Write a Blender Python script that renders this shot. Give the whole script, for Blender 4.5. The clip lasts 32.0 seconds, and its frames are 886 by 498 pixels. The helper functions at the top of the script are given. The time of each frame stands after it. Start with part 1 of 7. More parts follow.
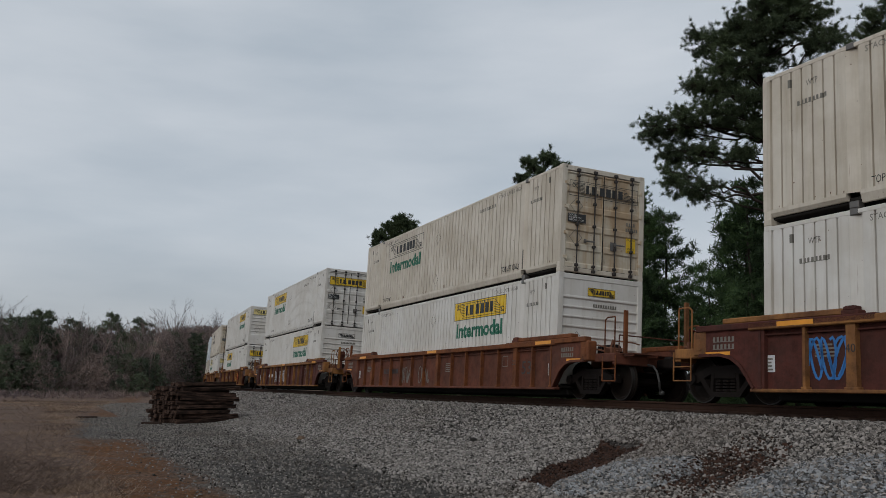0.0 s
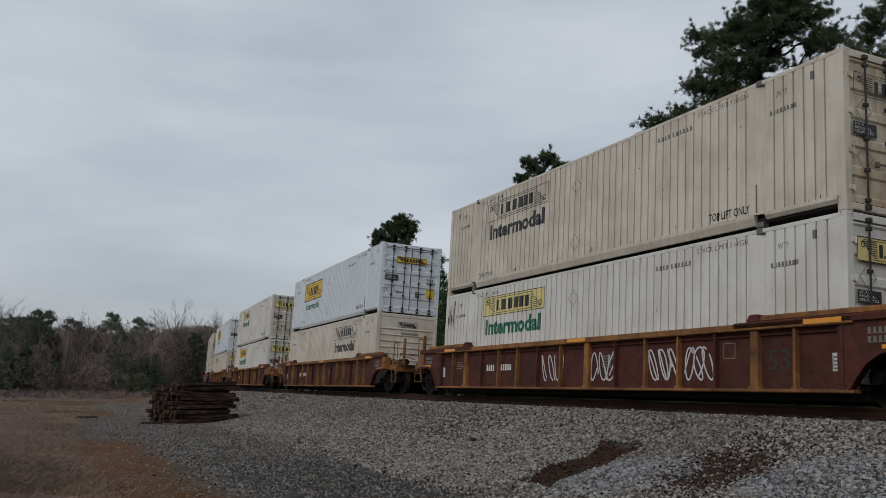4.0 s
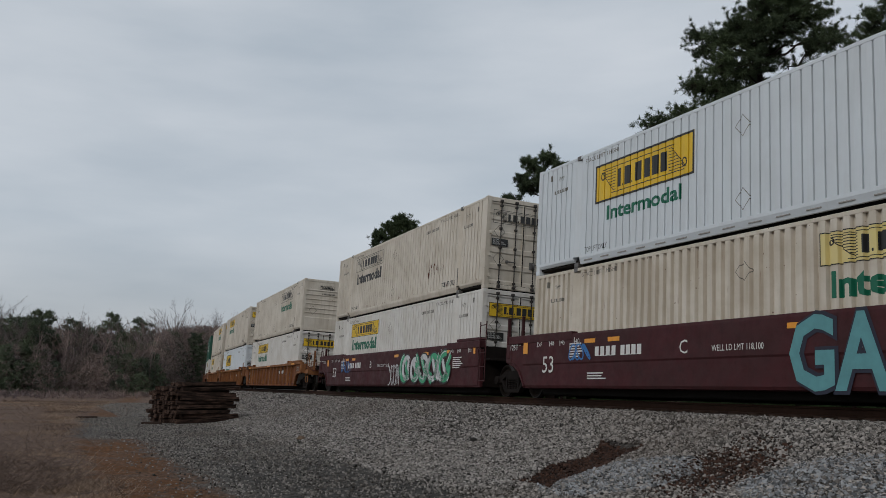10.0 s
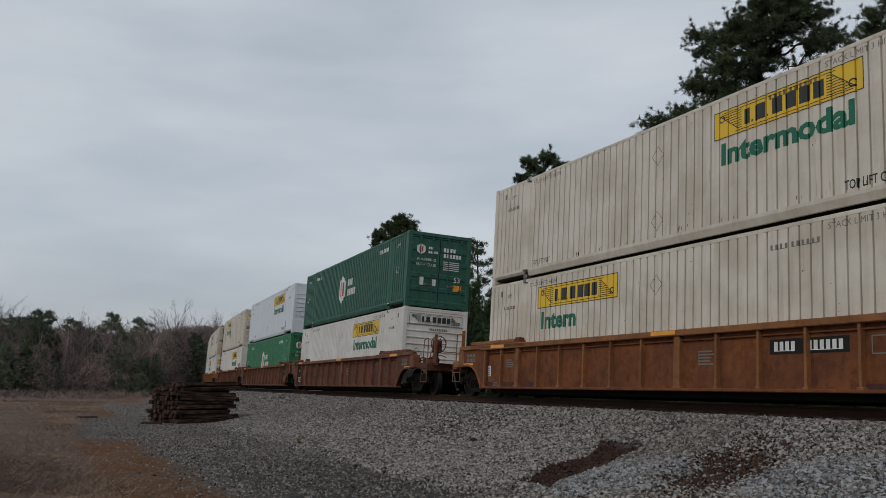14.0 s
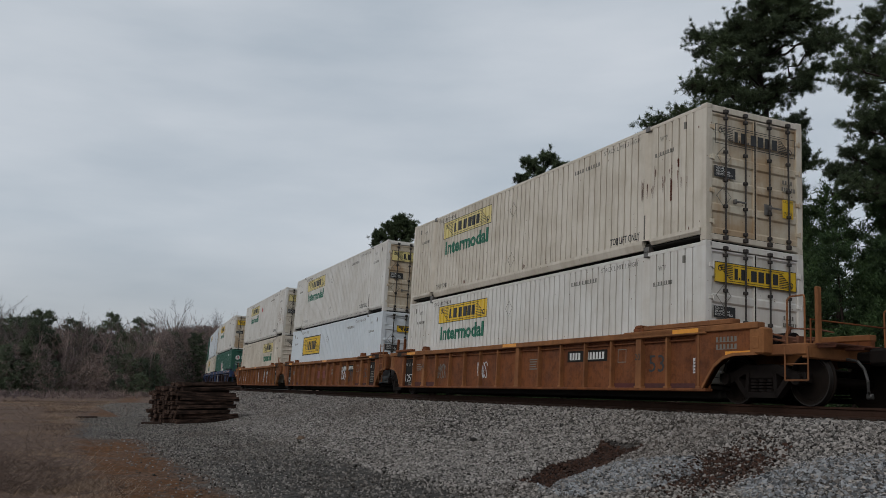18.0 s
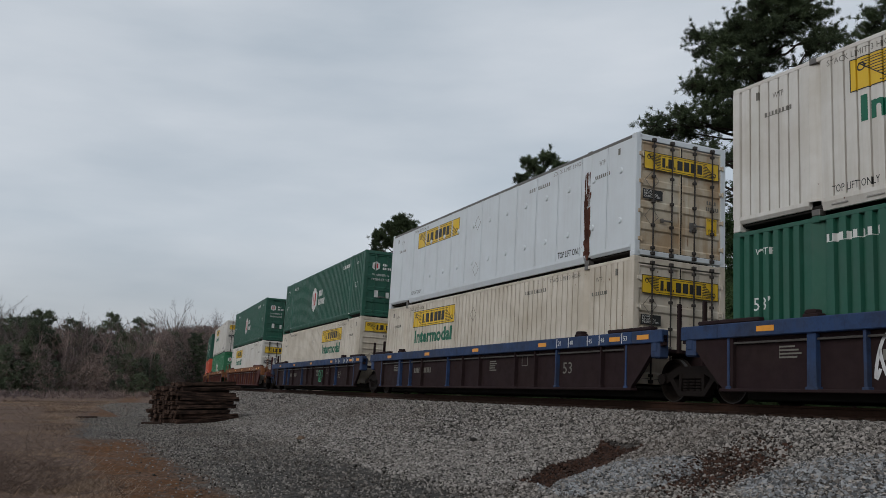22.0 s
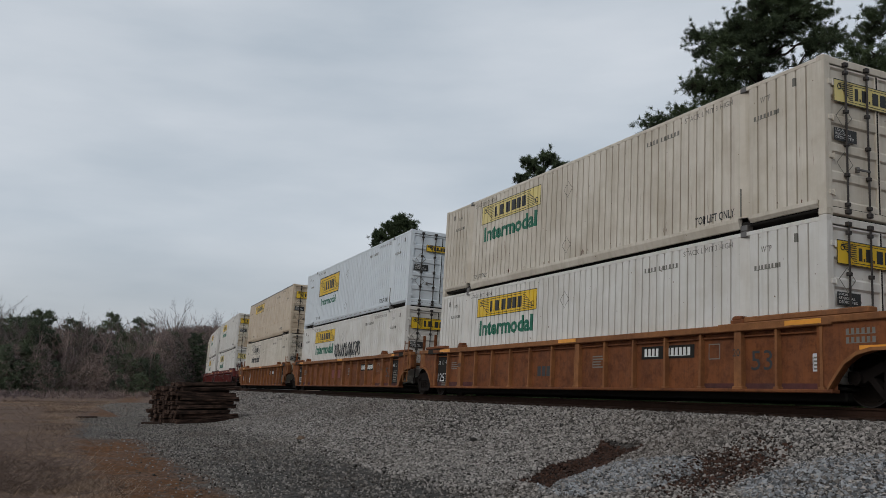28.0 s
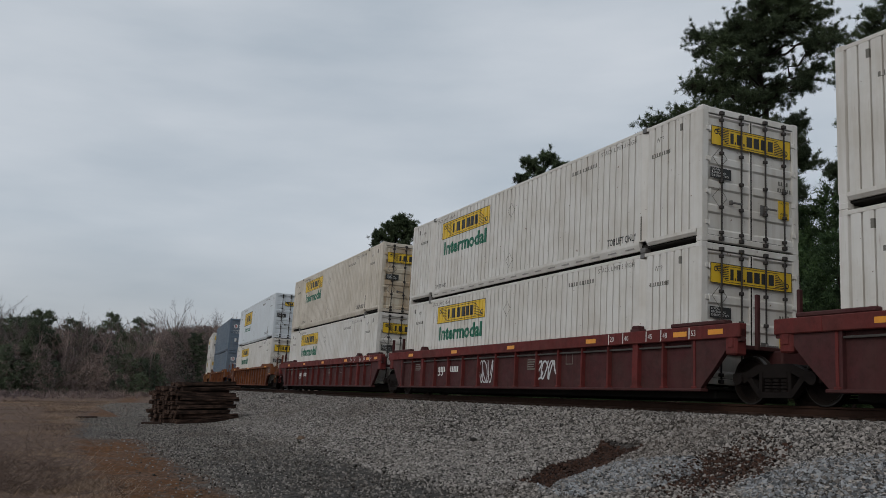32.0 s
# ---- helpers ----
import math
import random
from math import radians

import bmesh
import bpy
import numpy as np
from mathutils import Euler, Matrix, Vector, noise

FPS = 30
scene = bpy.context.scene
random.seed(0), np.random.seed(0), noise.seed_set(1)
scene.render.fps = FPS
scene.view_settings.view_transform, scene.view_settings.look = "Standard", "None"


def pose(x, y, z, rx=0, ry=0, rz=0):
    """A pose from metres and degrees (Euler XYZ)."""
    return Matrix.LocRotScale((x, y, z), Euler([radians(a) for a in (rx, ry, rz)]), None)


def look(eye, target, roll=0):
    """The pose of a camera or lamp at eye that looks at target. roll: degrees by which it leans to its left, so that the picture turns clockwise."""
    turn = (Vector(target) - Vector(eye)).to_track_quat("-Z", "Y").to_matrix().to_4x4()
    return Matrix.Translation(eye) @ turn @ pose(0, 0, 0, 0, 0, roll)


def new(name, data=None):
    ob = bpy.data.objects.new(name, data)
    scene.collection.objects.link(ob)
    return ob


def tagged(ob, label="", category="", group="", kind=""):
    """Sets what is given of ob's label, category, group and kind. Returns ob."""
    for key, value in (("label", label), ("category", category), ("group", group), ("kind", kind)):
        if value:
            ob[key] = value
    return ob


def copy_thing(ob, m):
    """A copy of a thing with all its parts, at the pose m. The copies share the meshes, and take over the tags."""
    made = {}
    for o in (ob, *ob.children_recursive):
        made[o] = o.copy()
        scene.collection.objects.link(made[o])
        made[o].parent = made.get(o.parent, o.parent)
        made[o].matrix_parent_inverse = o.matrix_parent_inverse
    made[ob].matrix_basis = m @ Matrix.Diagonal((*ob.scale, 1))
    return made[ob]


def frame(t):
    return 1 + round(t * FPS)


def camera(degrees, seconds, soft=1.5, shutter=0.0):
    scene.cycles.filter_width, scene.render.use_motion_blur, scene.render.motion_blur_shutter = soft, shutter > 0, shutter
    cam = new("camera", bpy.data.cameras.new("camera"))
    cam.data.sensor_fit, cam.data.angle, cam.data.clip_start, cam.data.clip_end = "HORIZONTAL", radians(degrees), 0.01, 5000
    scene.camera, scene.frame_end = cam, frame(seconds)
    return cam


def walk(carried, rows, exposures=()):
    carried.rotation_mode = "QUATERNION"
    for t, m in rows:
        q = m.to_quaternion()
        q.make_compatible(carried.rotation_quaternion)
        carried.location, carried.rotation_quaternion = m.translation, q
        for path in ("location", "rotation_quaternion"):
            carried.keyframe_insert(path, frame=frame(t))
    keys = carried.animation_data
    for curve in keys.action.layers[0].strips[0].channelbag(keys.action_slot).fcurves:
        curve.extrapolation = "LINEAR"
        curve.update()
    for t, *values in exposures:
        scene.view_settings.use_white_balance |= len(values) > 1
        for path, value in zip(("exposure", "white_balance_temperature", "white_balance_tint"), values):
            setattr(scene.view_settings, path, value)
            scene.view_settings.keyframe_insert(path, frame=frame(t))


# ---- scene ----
cam = camera(53.46, 32.0, soft=0.5)
EYE = Vector((0.0, 0.0, 1.603))
AIM = EYE + Vector((-9.0125, 4.0462, 1.5504))
walk(cam, [(0, look(EYE, AIM, 0.63)), (32, look(EYE, AIM, 0.63))], exposures=[(0, 0.0), (20.5, 0.0), (22.5, 0.09), (28.3, 0.09), (29.5, 0.0), (32, 0.0)])

# ---------------------------------------------------------------- light
SUN_AZ, SUN_EL = radians(-62), radians(36)      # soft light from behind the camera
world = bpy.data.worlds.new("overcast")
scene.world = world
world.use_nodes = True
wn, wl = world.node_tree.nodes, world.node_tree.links
wn.clear()
w_out = wn.new("ShaderNodeOutputWorld")
w_bg = wn.new("ShaderNodeBackground")
w_sky = wn.new("ShaderNodeTexSky")
w_sky.sky_type, w_sky.sun_disc = "NISHITA", False
w_sky.sun_elevation, w_sky.sun_rotation = SUN_EL, radians(152)
w_sky.air_density, w_sky.dust_density = 1.0, 3.0
w_tc = wn.new("ShaderNodeTexCoord")
w_map = wn.new("ShaderNodeMapping")
w_map.inputs["Scale"].default_value = (1.2, 1.2, 5.0)
w_noise = wn.new("ShaderNodeTexNoise")
w_noise.inputs["Scale"].default_value, w_noise.inputs["Detail"].default_value = 1.7, 6.0
w_noise.inputs["Roughness"].default_value = 0.5
w_ramp = wn.new("ShaderNodeValToRGB")
w_ramp.color_ramp.elements[0].position, w_ramp.color_ramp.elements[0].color = 0.34, (4.25, 4.8, 5.38, 1)
w_ramp.color_ramp.elements[1].position, w_ramp.color_ramp.elements[1].color = 0.68, (6.03, 6.4, 6.85, 1)
w_mix = wn.new("ShaderNodeMix")
w_mix.data_type = "RGBA"
w_mix.inputs["Factor"].default_value = 0.9
w_bg.inputs["Strength"].default_value = 0.104
wl.new(w_tc.outputs["Generated"], w_map.inputs["Vector"])
wl.new(w_map.outputs["Vector"], w_noise.inputs["Vector"])
wl.new(w_noise.outputs["Fac"], w_ramp.inputs["Fac"])
wl.new(w_sky.outputs["Color"], w_mix.inputs["A"])
w_sep = wn.new("ShaderNodeSeparateXYZ")
w_low = wn.new("ShaderNodeMapRange")
w_low.inputs["From Min"].default_value, w_low.inputs["From Max"].default_value = 0.03, 0.17
w_low.inputs["To Min"].default_value, w_low.inputs["To Max"].default_value = 0.70, 1.0
w_mul = wn.new("ShaderNodeMix")
w_mul.data_type, w_mul.blend_type = "RGBA", "MULTIPLY"
w_mul.inputs["Factor"].default_value = 1.0
wl.new(w_tc.outputs["Generated"], w_sep.inputs[0])
wl.new(w_sep.outputs["Z"], w_low.inputs["Value"])
wl.new(w_ramp.outputs["Color"], w_mul.inputs["A"])
wl.new(w_low.outputs["Result"], w_mul.inputs["B"])
wl.new(w_mul.outputs["Result"], w_mix.inputs["B"])
wl.new(w_mix.outputs["Result"], w_bg.inputs["Color"])
wl.new(w_bg.outputs["Background"], w_out.inputs["Surface"])
sun = new("sun", bpy.data.lights.new("sun", "SUN"))
sun.data.energy, sun.data.angle, sun.data.color = 0.75, radians(30), (1.0, 0.97, 0.92)
sun_dir = Vector((math.cos(SUN_AZ) * math.cos(SUN_EL), math.sin(SUN_AZ) * math.cos(SUN_EL), math.sin(SUN_EL)))
sun.matrix_world = look(sun_dir * 100, (0, 0, 0))
scene.view_settings.exposure = 0.0

# ---------------------------------------------------------------- materials
def nodes_of(name):
    m = bpy.data.materials.new(name)
    m.use_nodes = True
    nt = m.node_tree
    return m, nt, nt.nodes["Principled BSDF"]


def coords(nt, scale, shifted=True):
    """Object coordinates, shifted per object by its random number."""
    tc = nt.nodes.new("ShaderNodeTexCoord")
    mp = nt.nodes.new("ShaderNodeMapping")
    mp.inputs["Scale"].default_value = scale
    nt.links.new(tc.outputs["Object"], mp.inputs["Vector"])
    if shifted:
        oi = nt.nodes.new("ShaderNodeObjectInfo")
        ml = nt.nodes.new("ShaderNodeMath")
        ml.operation = "MULTIPLY"
        ml.inputs[1].default_value = 37.0
        nt.links.new(oi.outputs["Random"], ml.inputs[0])
        nt.links.new(ml.outputs[0], mp.inputs["Location"])
    return mp.outputs["Vector"]


def noise_of(nt, vec, scale, detail=4.0, rough=0.55):
    n = nt.nodes.new("ShaderNodeTexNoise")
    n.inputs["Scale"].default_value, n.inputs["Detail"].default_value, n.inputs["Roughness"].default_value = scale, detail, rough
    nt.links.new(vec, n.inputs["Vector"])
    return n.outputs["Fac"]


def ramp_of(nt, fac, lo, hi, a=(0, 0, 0, 1), b=(1, 1, 1, 1)):
    r = nt.nodes.new("ShaderNodeValToRGB")
    r.color_ramp.elements[0].position, r.color_ramp.elements[0].color = lo, a
    r.color_ramp.elements[1].position, r.color_ramp.elements[1].color = hi, b
    nt.links.new(fac, r.inputs["Fac"])
    return r.outputs["Color"]


def mix_of(nt, fac, a, b, mode="MIX"):
    m = nt.nodes.new("ShaderNodeMix")
    m.data_type, m.blend_type = "RGBA", mode
    for sock, v in (("Factor", fac), ("A", a), ("B", b)):
        if isinstance(v, (int, float)):
            m.inputs[sock].default_value = v
        elif isinstance(v, tuple):
            m.inputs[sock].default_value = (*v, 1) if len(v) == 3 else v
        else:
            nt.links.new(v, m.inputs[sock])
    return m.outputs["Result"]


def bump_of(nt, bsdf, height, strength, distance):
    b = nt.nodes.new("ShaderNodeBump")
    b.inputs["Strength"].default_value, b.inputs["Distance"].default_value = strength, distance
    nt.links.new(height, b.inputs["Height"])
    nt.links.new(b.outputs["Normal"], bsdf.inputs["Normal"])


def painted(name, col, grime, amount=0.5, rough=0.5, rust=(0.16, 0.055, 0.02), rusty=0.25, soot=0.0):
    """Sheet metal paint with broad grime, run-down streaks and rust spots."""
    m, nt, bs = nodes_of(name)
    v = coords(nt, (1, 1, 1))
    vs = coords(nt, (7, 7, 0.45))
    broad = noise_of(nt, v, 0.9, 6, 0.6)
    streak = noise_of(nt, vs, 1.0, 5, 0.6)
    spots = noise_of(nt, v, 2.6, 8, 0.68)
    c = mix_of(nt, ramp_of(nt, broad, 0.40, 0.64, b=(amount, amount, amount, 1)), col, grime)
    c = mix_of(nt, ramp_of(nt, streak, 0.48, 0.70, b=(amount * (0.35 if soot else 0.8),) * 3 + (1,)), c, grime)
    c = mix_of(nt, ramp_of(nt, spots, 0.69 - 0.1 * rusty, 0.78, b=(min(1, rusty * 2.2),) * 3 + (1,)), c, rust)
    if rusty > 0.05 and not soot:
        # thin rust drips and pinhead specks
        drip = noise_of(nt, coords(nt, (16, 16, 1.3)), 1.0, 3, 0.55)
        c = mix_of(nt, ramp_of(nt, drip, 0.69, 0.77, b=(0.9 * min(1, rusty * 4),) * 3 + (1,)), c, rust)
        dots = noise_of(nt, v, 11.0, 2, 0.5)
        c = mix_of(nt, ramp_of(nt, dots, 0.745, 0.765, b=(0.9,) * 3 + (1,)), c, tuple(x * 0.6 for x in rust))
    if soot:
        bs.inputs["Specular IOR Level"].default_value = 0.25
        # road soot in blotches and thin runs, and chipped specks
        blot = noise_of(nt, v, 4.5, 7, 0.72)
        runs = noise_of(nt, coords(nt, (22, 22, 1.1)), 1.0, 4, 0.6)
        speck = noise_of(nt, v, 38.0, 3, 0.6)
        black = tuple(x * 0.30 for x in grime)
        c = mix_of(nt, ramp_of(nt, blot, 0.46, 0.72, b=(soot,) * 3 + (1,)), c, black)
        c = mix_of(nt, ramp_of(nt, runs, 0.50, 0.74, b=(soot * 0.3,) * 3 + (1,)), c, black)
        c = mix_of(nt, ramp_of(nt, speck, 0.62, 0.72, b=(soot * 0.7,) * 3 + (1,)), c, black)
    nt.links.new(c, bs.inputs["Base Color"])
    nt.links.new(ramp_of(nt, spots, 0.3, 0.75, (rough - 0.08,) * 3 + (1,), (min(1, rough + 0.25),) * 3 + (1,)), bs.inputs["Roughness"])
    bump_of(nt, bs, broad, 0.25, 0.006)
    return m


def plain(name, col, rough=0.6, metal=0.0, var=0.25, scale=6.0, bump=0.1):
    m, nt, bs = nodes_of(name)
    v = coords(nt, (1, 1, 1))
    n = noise_of(nt, v, scale, 5)
    dark = tuple(c * (1 - var) for c in col)
    lite = tuple(min(1, c * (1 + var)) for c in col)
    nt.links.new(mix_of(nt, n, dark, lite), bs.inputs["Base Color"])
    bs.inputs["Roughness"].default_value, bs.inputs["Metallic"].default_value = rough, metal
    bump_of(nt, bs, n, bump, 0.01)
    return m


def dull(*names):
    """Takes the sheen off dark materials."""
    for n in names:
        M[n].node_tree.nodes["Principled BSDF"].inputs["Specular IOR Level"].default_value = 0.12


GRIME = (0.30, 0.24, 0.16)
M = {
    "white": painted("white_paint", (0.635, 0.615, 0.580), GRIME, 0.26, rusty=0.10),
    "cream": painted("aged_cream_paint", (0.605, 0.550, 0.470), GRIME, 0.42, rusty=0.18),
    "bluewhite": painted("clean_white_paint", (0.61, 0.655, 0.69), (0.42, 0.42, 0.42), 0.18, rusty=0.0),
    "beige": painted("yellowed_paint", (0.54, 0.445, 0.335), (0.34, 0.235, 0.14), 0.45, rusty=0.25),
    "stained": painted("stained_door_paint", (0.57, 0.52, 0.42), (0.33, 0.20, 0.09), 0.75, rusty=0.5),
    "green": painted("dark_green_paint", (0.009, 0.086, 0.054), (0.04, 0.075, 0.058), 0.3, rusty=0.0),
    "leaf": painted("mid_green_paint", (0.018, 0.165, 0.07), (0.05, 0.10, 0.06), 0.3, rusty=0.0),
    "red": painted("orange_red_paint", (0.60, 0.085, 0.035), (0.25, 0.08, 0.05), 0.3, rusty=0.0),
    "slate": painted("slate_blue_paint", (0.10, 0.14, 0.19), (0.16, 0.17, 0.18), 0.4, rusty=0.0),
    "car_brown": painted("oxide_brown_paint", (0.094, 0.026, 0.019), (0.046, 0.020, 0.015), 0.7, 0.75, rusty=0.35, soot=0.6),
    "car_rust": painted("rusty_red_brown_paint", (0.140, 0.046, 0.027), (0.070, 0.031, 0.021), 0.75, 0.75, rusty=0.4, soot=0.55),
    "car_orange": painted("faded_orange_paint", (0.196, 0.066, 0.022), (0.095, 0.034, 0.017), 0.75, 0.75, rusty=0.5, soot=0.66),
    # Trim orange: the chord's own tan, with light caught by ribs painted in.
    "car_litorange": painted("tan_lit_orange_paint", (0.265, 0.112, 0.042), (0.135, 0.054, 0.025), 0.65, 0.75, rusty=0.4, soot=0.4),
    "car_dust": painted("dusty_brown_paint", (0.185, 0.078, 0.044), (0.085, 0.038, 0.025), 0.6, 0.75, rusty=0.4, soot=0.4),
    "car_tan": painted("worn_tan_yellow_paint", (0.300, 0.135, 0.042), (0.100, 0.044, 0.024), 0.8, 0.72, rusty=0.8, soot=0.6),
    "car_maroon": painted("dull_maroon_paint", (0.060, 0.013, 0.016), (0.034, 0.016, 0.015), 0.5, 0.6, rusty=0.05, soot=0.35),
    "car_red": painted("red_chord_paint", (0.135, 0.022, 0.020), (0.070, 0.025, 0.020), 0.5, 0.7, rusty=0.2, soot=0.5),
    "car_plumred": painted("dark_red_paint", (0.066, 0.018, 0.019), (0.055, 0.028, 0.023), 0.5, 0.7, rusty=0.15, soot=0.5),
    "car_plum": painted("weathered_plum_paint", (0.088, 0.029, 0.028), (0.062, 0.034, 0.029), 0.6, 0.75, rusty=0.25, soot=0.5),
    "car_blue": painted("dark_blue_paint", (0.022, 0.050, 0.13), (0.035, 0.035, 0.04), 0.5, 0.6, rusty=0.1, soot=0.5),
    "car_slate": painted("sooty_dark_paint", (0.024, 0.014, 0.016), (0.030, 0.019, 0.017), 0.5, 0.8, rusty=0.15, soot=0.4),
    "car_chord": painted("sun_bleached_brown_paint", (0.215, 0.088, 0.036), (0.100, 0.038, 0.022), 0.6, 0.75, rusty=0.4, soot=0.5),
    "yellow": painted("logo_yellow", (0.72, 0.46, 0.012), (0.5, 0.33, 0.05), 0.25, 0.45, rusty=0.0),
    "paleyellow": painted("faded_logo_yellow", (0.66, 0.55, 0.20), (0.6, 0.5, 0.3), 0.4, 0.5, rusty=0.0),
    "reflector": plain("reflector_yellow", (0.70, 0.28, 0.015), 0.35),
    "ink": plain("black_lettering", (0.018, 0.018, 0.018), 0.55),
    "inkgreen": plain("green_lettering", (0.0, 0.115, 0.062), 0.55),
    "inkwhite": plain("white_lettering", (0.62, 0.62, 0.60), 0.6),
    "inkred": plain("red_lettering", (0.45, 0.03, 0.03), 0.55),
    "logored": plain("dark_red_emblem", (0.15, 0.028, 0.024), 0.65),
    "inkblue": plain("blue_sign", (0.015, 0.07, 0.28), 0.5),
    "faint": plain("worn_grey_lettering", (0.15, 0.14, 0.12), 0.7),
    "spraywhite": plain("white_spray", (0.55, 0.55, 0.56), 0.7),
    "sprayteal": plain("teal_spray", (0.095, 0.27, 0.29), 0.6),
    "sprayblue": plain("blue_spray", (0.03, 0.16, 0.42), 0.6),
    "inkpiece": plain("dark_outline_spray", (0.012, 0.014, 0.030), 0.6),
    "spraygreen": plain("green_spray", (0.05, 0.33, 0.17), 0.6),
    "slot": plain("shallow_slot", (0.30, 0.29, 0.27), 0.7),
    "steel": plain("dull_steel", (0.16, 0.15, 0.14), 0.5, 0.7),
    "rod": plain("grimy_rod", (0.034, 0.028, 0.025), 0.6, 0.2),
    "hose": plain("grey_rubber_hose", (0.060, 0.058, 0.056), 0.45, 0.3),
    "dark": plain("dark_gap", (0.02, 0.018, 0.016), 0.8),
    # Truck and wheel tones are near-black, with under-car shade put into them.
    "truck": plain("shade_dark_cast_steel", (0.012, 0.009, 0.008), 0.8, 0.1, 0.5),
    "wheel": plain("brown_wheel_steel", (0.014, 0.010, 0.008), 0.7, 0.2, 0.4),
    "tread": plain("worn_wheel_rim", (0.028, 0.024, 0.021), 0.55, 0.5, 0.3),
    "rail": plain("rusty_rail", (0.042, 0.022, 0.015), 0.75, 0.2, 0.35, 9),
    "railtop": plain("worn_rail_head", (0.10, 0.072, 0.06), 0.4, 0.8, 0.2),
    "tie": plain("creosoted_timber", (0.034, 0.022, 0.017), 0.85, 0, 0.85, 7, 0.6),
    "bark": plain("pine_bark", (0.038, 0.030, 0.025), 0.95, 0, 0.5, 9, 0.6),
    "greybark": plain("grey_bark", (0.105, 0.085, 0.078), 0.95, 0, 0.4, 9, 0.4),
    "straw": plain("dead_grass", (0.150, 0.108, 0.082), 0.95, 0, 0.5, 3),
    "briar": plain("dry_stems", (0.125, 0.085, 0.066), 0.95, 0, 0.4, 3),
}


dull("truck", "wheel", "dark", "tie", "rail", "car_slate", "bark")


def foliage(name, dark, lite):
    m, nt, bs = nodes_of(name)
    geo = nt.nodes.new("ShaderNodeNewGeometry")
    c = ramp_of(nt, geo.outputs["Random Per Island"], 0, 1, (*dark, 1), (*lite, 1))
    patch = ramp_of(nt, noise_of(nt, coords(nt, (1, 1, 1)), 0.22, 3), 0.35, 0.65, (0.55, 0.55, 0.60, 1), (1.35, 1.30, 1.2, 1))
    nt.links.new(mix_of(nt, 1.0, c, patch, "MULTIPLY"), bs.inputs["Base Color"])
    bs.inputs["Roughness"].default_value = 0.7
    bs.inputs["Specular IOR Level"].default_value = 0.2
    return m


M["needle"] = foliage("pine_needles", (0.032, 0.050, 0.028), (0.098, 0.132, 0.070))
M["needle_young"] = foliage("young_pine_needles", (0.020, 0.043, 0.018), (0.070, 0.116, 0.044))
M["cedar"] = foliage("cedar_sprays", (0.052, 0.070, 0.045), (0.104, 0.130, 0.082))
def old_timber():
    """Split, sooty timber with grain along its length and paler worn faces."""
    m, nt, bs = nodes_of("weathered_old_timber")
    grain = noise_of(nt, coords(nt, (1.2, 16, 16)), 1.0, 6, 0.65)
    broad = noise_of(nt, coords(nt, (1, 1, 1)), 2.2, 4, 0.6)
    c = mix_of(nt, ramp_of(nt, grain, 0.40, 0.64), (0.012, 0.008, 0.007), (0.118, 0.072, 0.054))
    c = mix_of(nt, ramp_of(nt, broad, 0.45, 0.62, b=(0.75, 0.75, 0.75, 1)), c, (0.018, 0.012, 0.010))
    nt.links.new(c, bs.inputs["Base Color"])
    bs.inputs["Roughness"].default_value, bs.inputs["Specular IOR Level"].default_value = 0.95, 0.1
    bump_of(nt, bs, grain, 0.9, 0.02)
    return m


M["oldtie"] = old_timber()
M["twig"] = foliage("bare_twigs", (0.128, 0.098, 0.094), (0.235, 0.180, 0.168))
M["scrub"] = foliage("scrub_leaves", (0.072, 0.068, 0.052), (0.130, 0.118, 0.088))


def gravelly(name, a, b, brown, islands):
    m, nt, bs = nodes_of(name)
    v = coords(nt, (1, 1, 1), False)
    patch = noise_of(nt, v, 0.35, 5, 0.6)
    if islands:
        geo = nt.nodes.new("ShaderNodeNewGeometry")
        c = ramp_of(nt, geo.outputs["Random Per Island"], 0, 1, (*a, 1), (*b, 1))
    else:
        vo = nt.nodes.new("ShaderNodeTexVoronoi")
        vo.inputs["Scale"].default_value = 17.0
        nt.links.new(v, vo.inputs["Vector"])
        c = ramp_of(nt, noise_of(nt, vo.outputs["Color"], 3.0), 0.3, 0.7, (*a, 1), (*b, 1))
        # Cell edges go near-black: shade between stones put into the colour.
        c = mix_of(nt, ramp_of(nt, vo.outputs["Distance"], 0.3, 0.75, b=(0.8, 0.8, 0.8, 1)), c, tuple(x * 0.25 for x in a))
        bump_of(nt, bs, vo.outputs["Distance"], 0.9, -0.05)
    c = mix_of(nt, ramp_of(nt, patch, 0.47, 0.74, b=(0.42, 0.42, 0.42, 1)), c, brown)
    nt.links.new(c, bs.inputs["Base Color"])
    bs.inputs["Roughness"].default_value, bs.inputs["Specular IOR Level"].default_value = 0.9, 0.25
    return m


M["stones"] = gravelly("ballast_stone", (0.017, 0.015, 0.0135), (0.385, 0.352, 0.324), (0.090, 0.066, 0.051), True)
# Bed tone is kept dark to stand for shade between the loose stones.
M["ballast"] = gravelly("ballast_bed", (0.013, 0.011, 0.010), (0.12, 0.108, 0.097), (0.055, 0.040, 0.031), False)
M["roadstones"] = gravelly("dusty_small_stone", (0.020, 0.018, 0.016), (0.290, 0.265, 0.242), (0.100, 0.075, 0.058), True)
M["brownstones"] = gravelly("soil_stained_stone", (0.007, 0.0038, 0.0028), (0.070, 0.034, 0.022), (0.034, 0.017, 0.011), True)
M["greystones"] = gravelly("clean_grey_stone", (0.040, 0.042, 0.045), (0.355, 0.362, 0.372), (0.18, 0.176, 0.172), True)


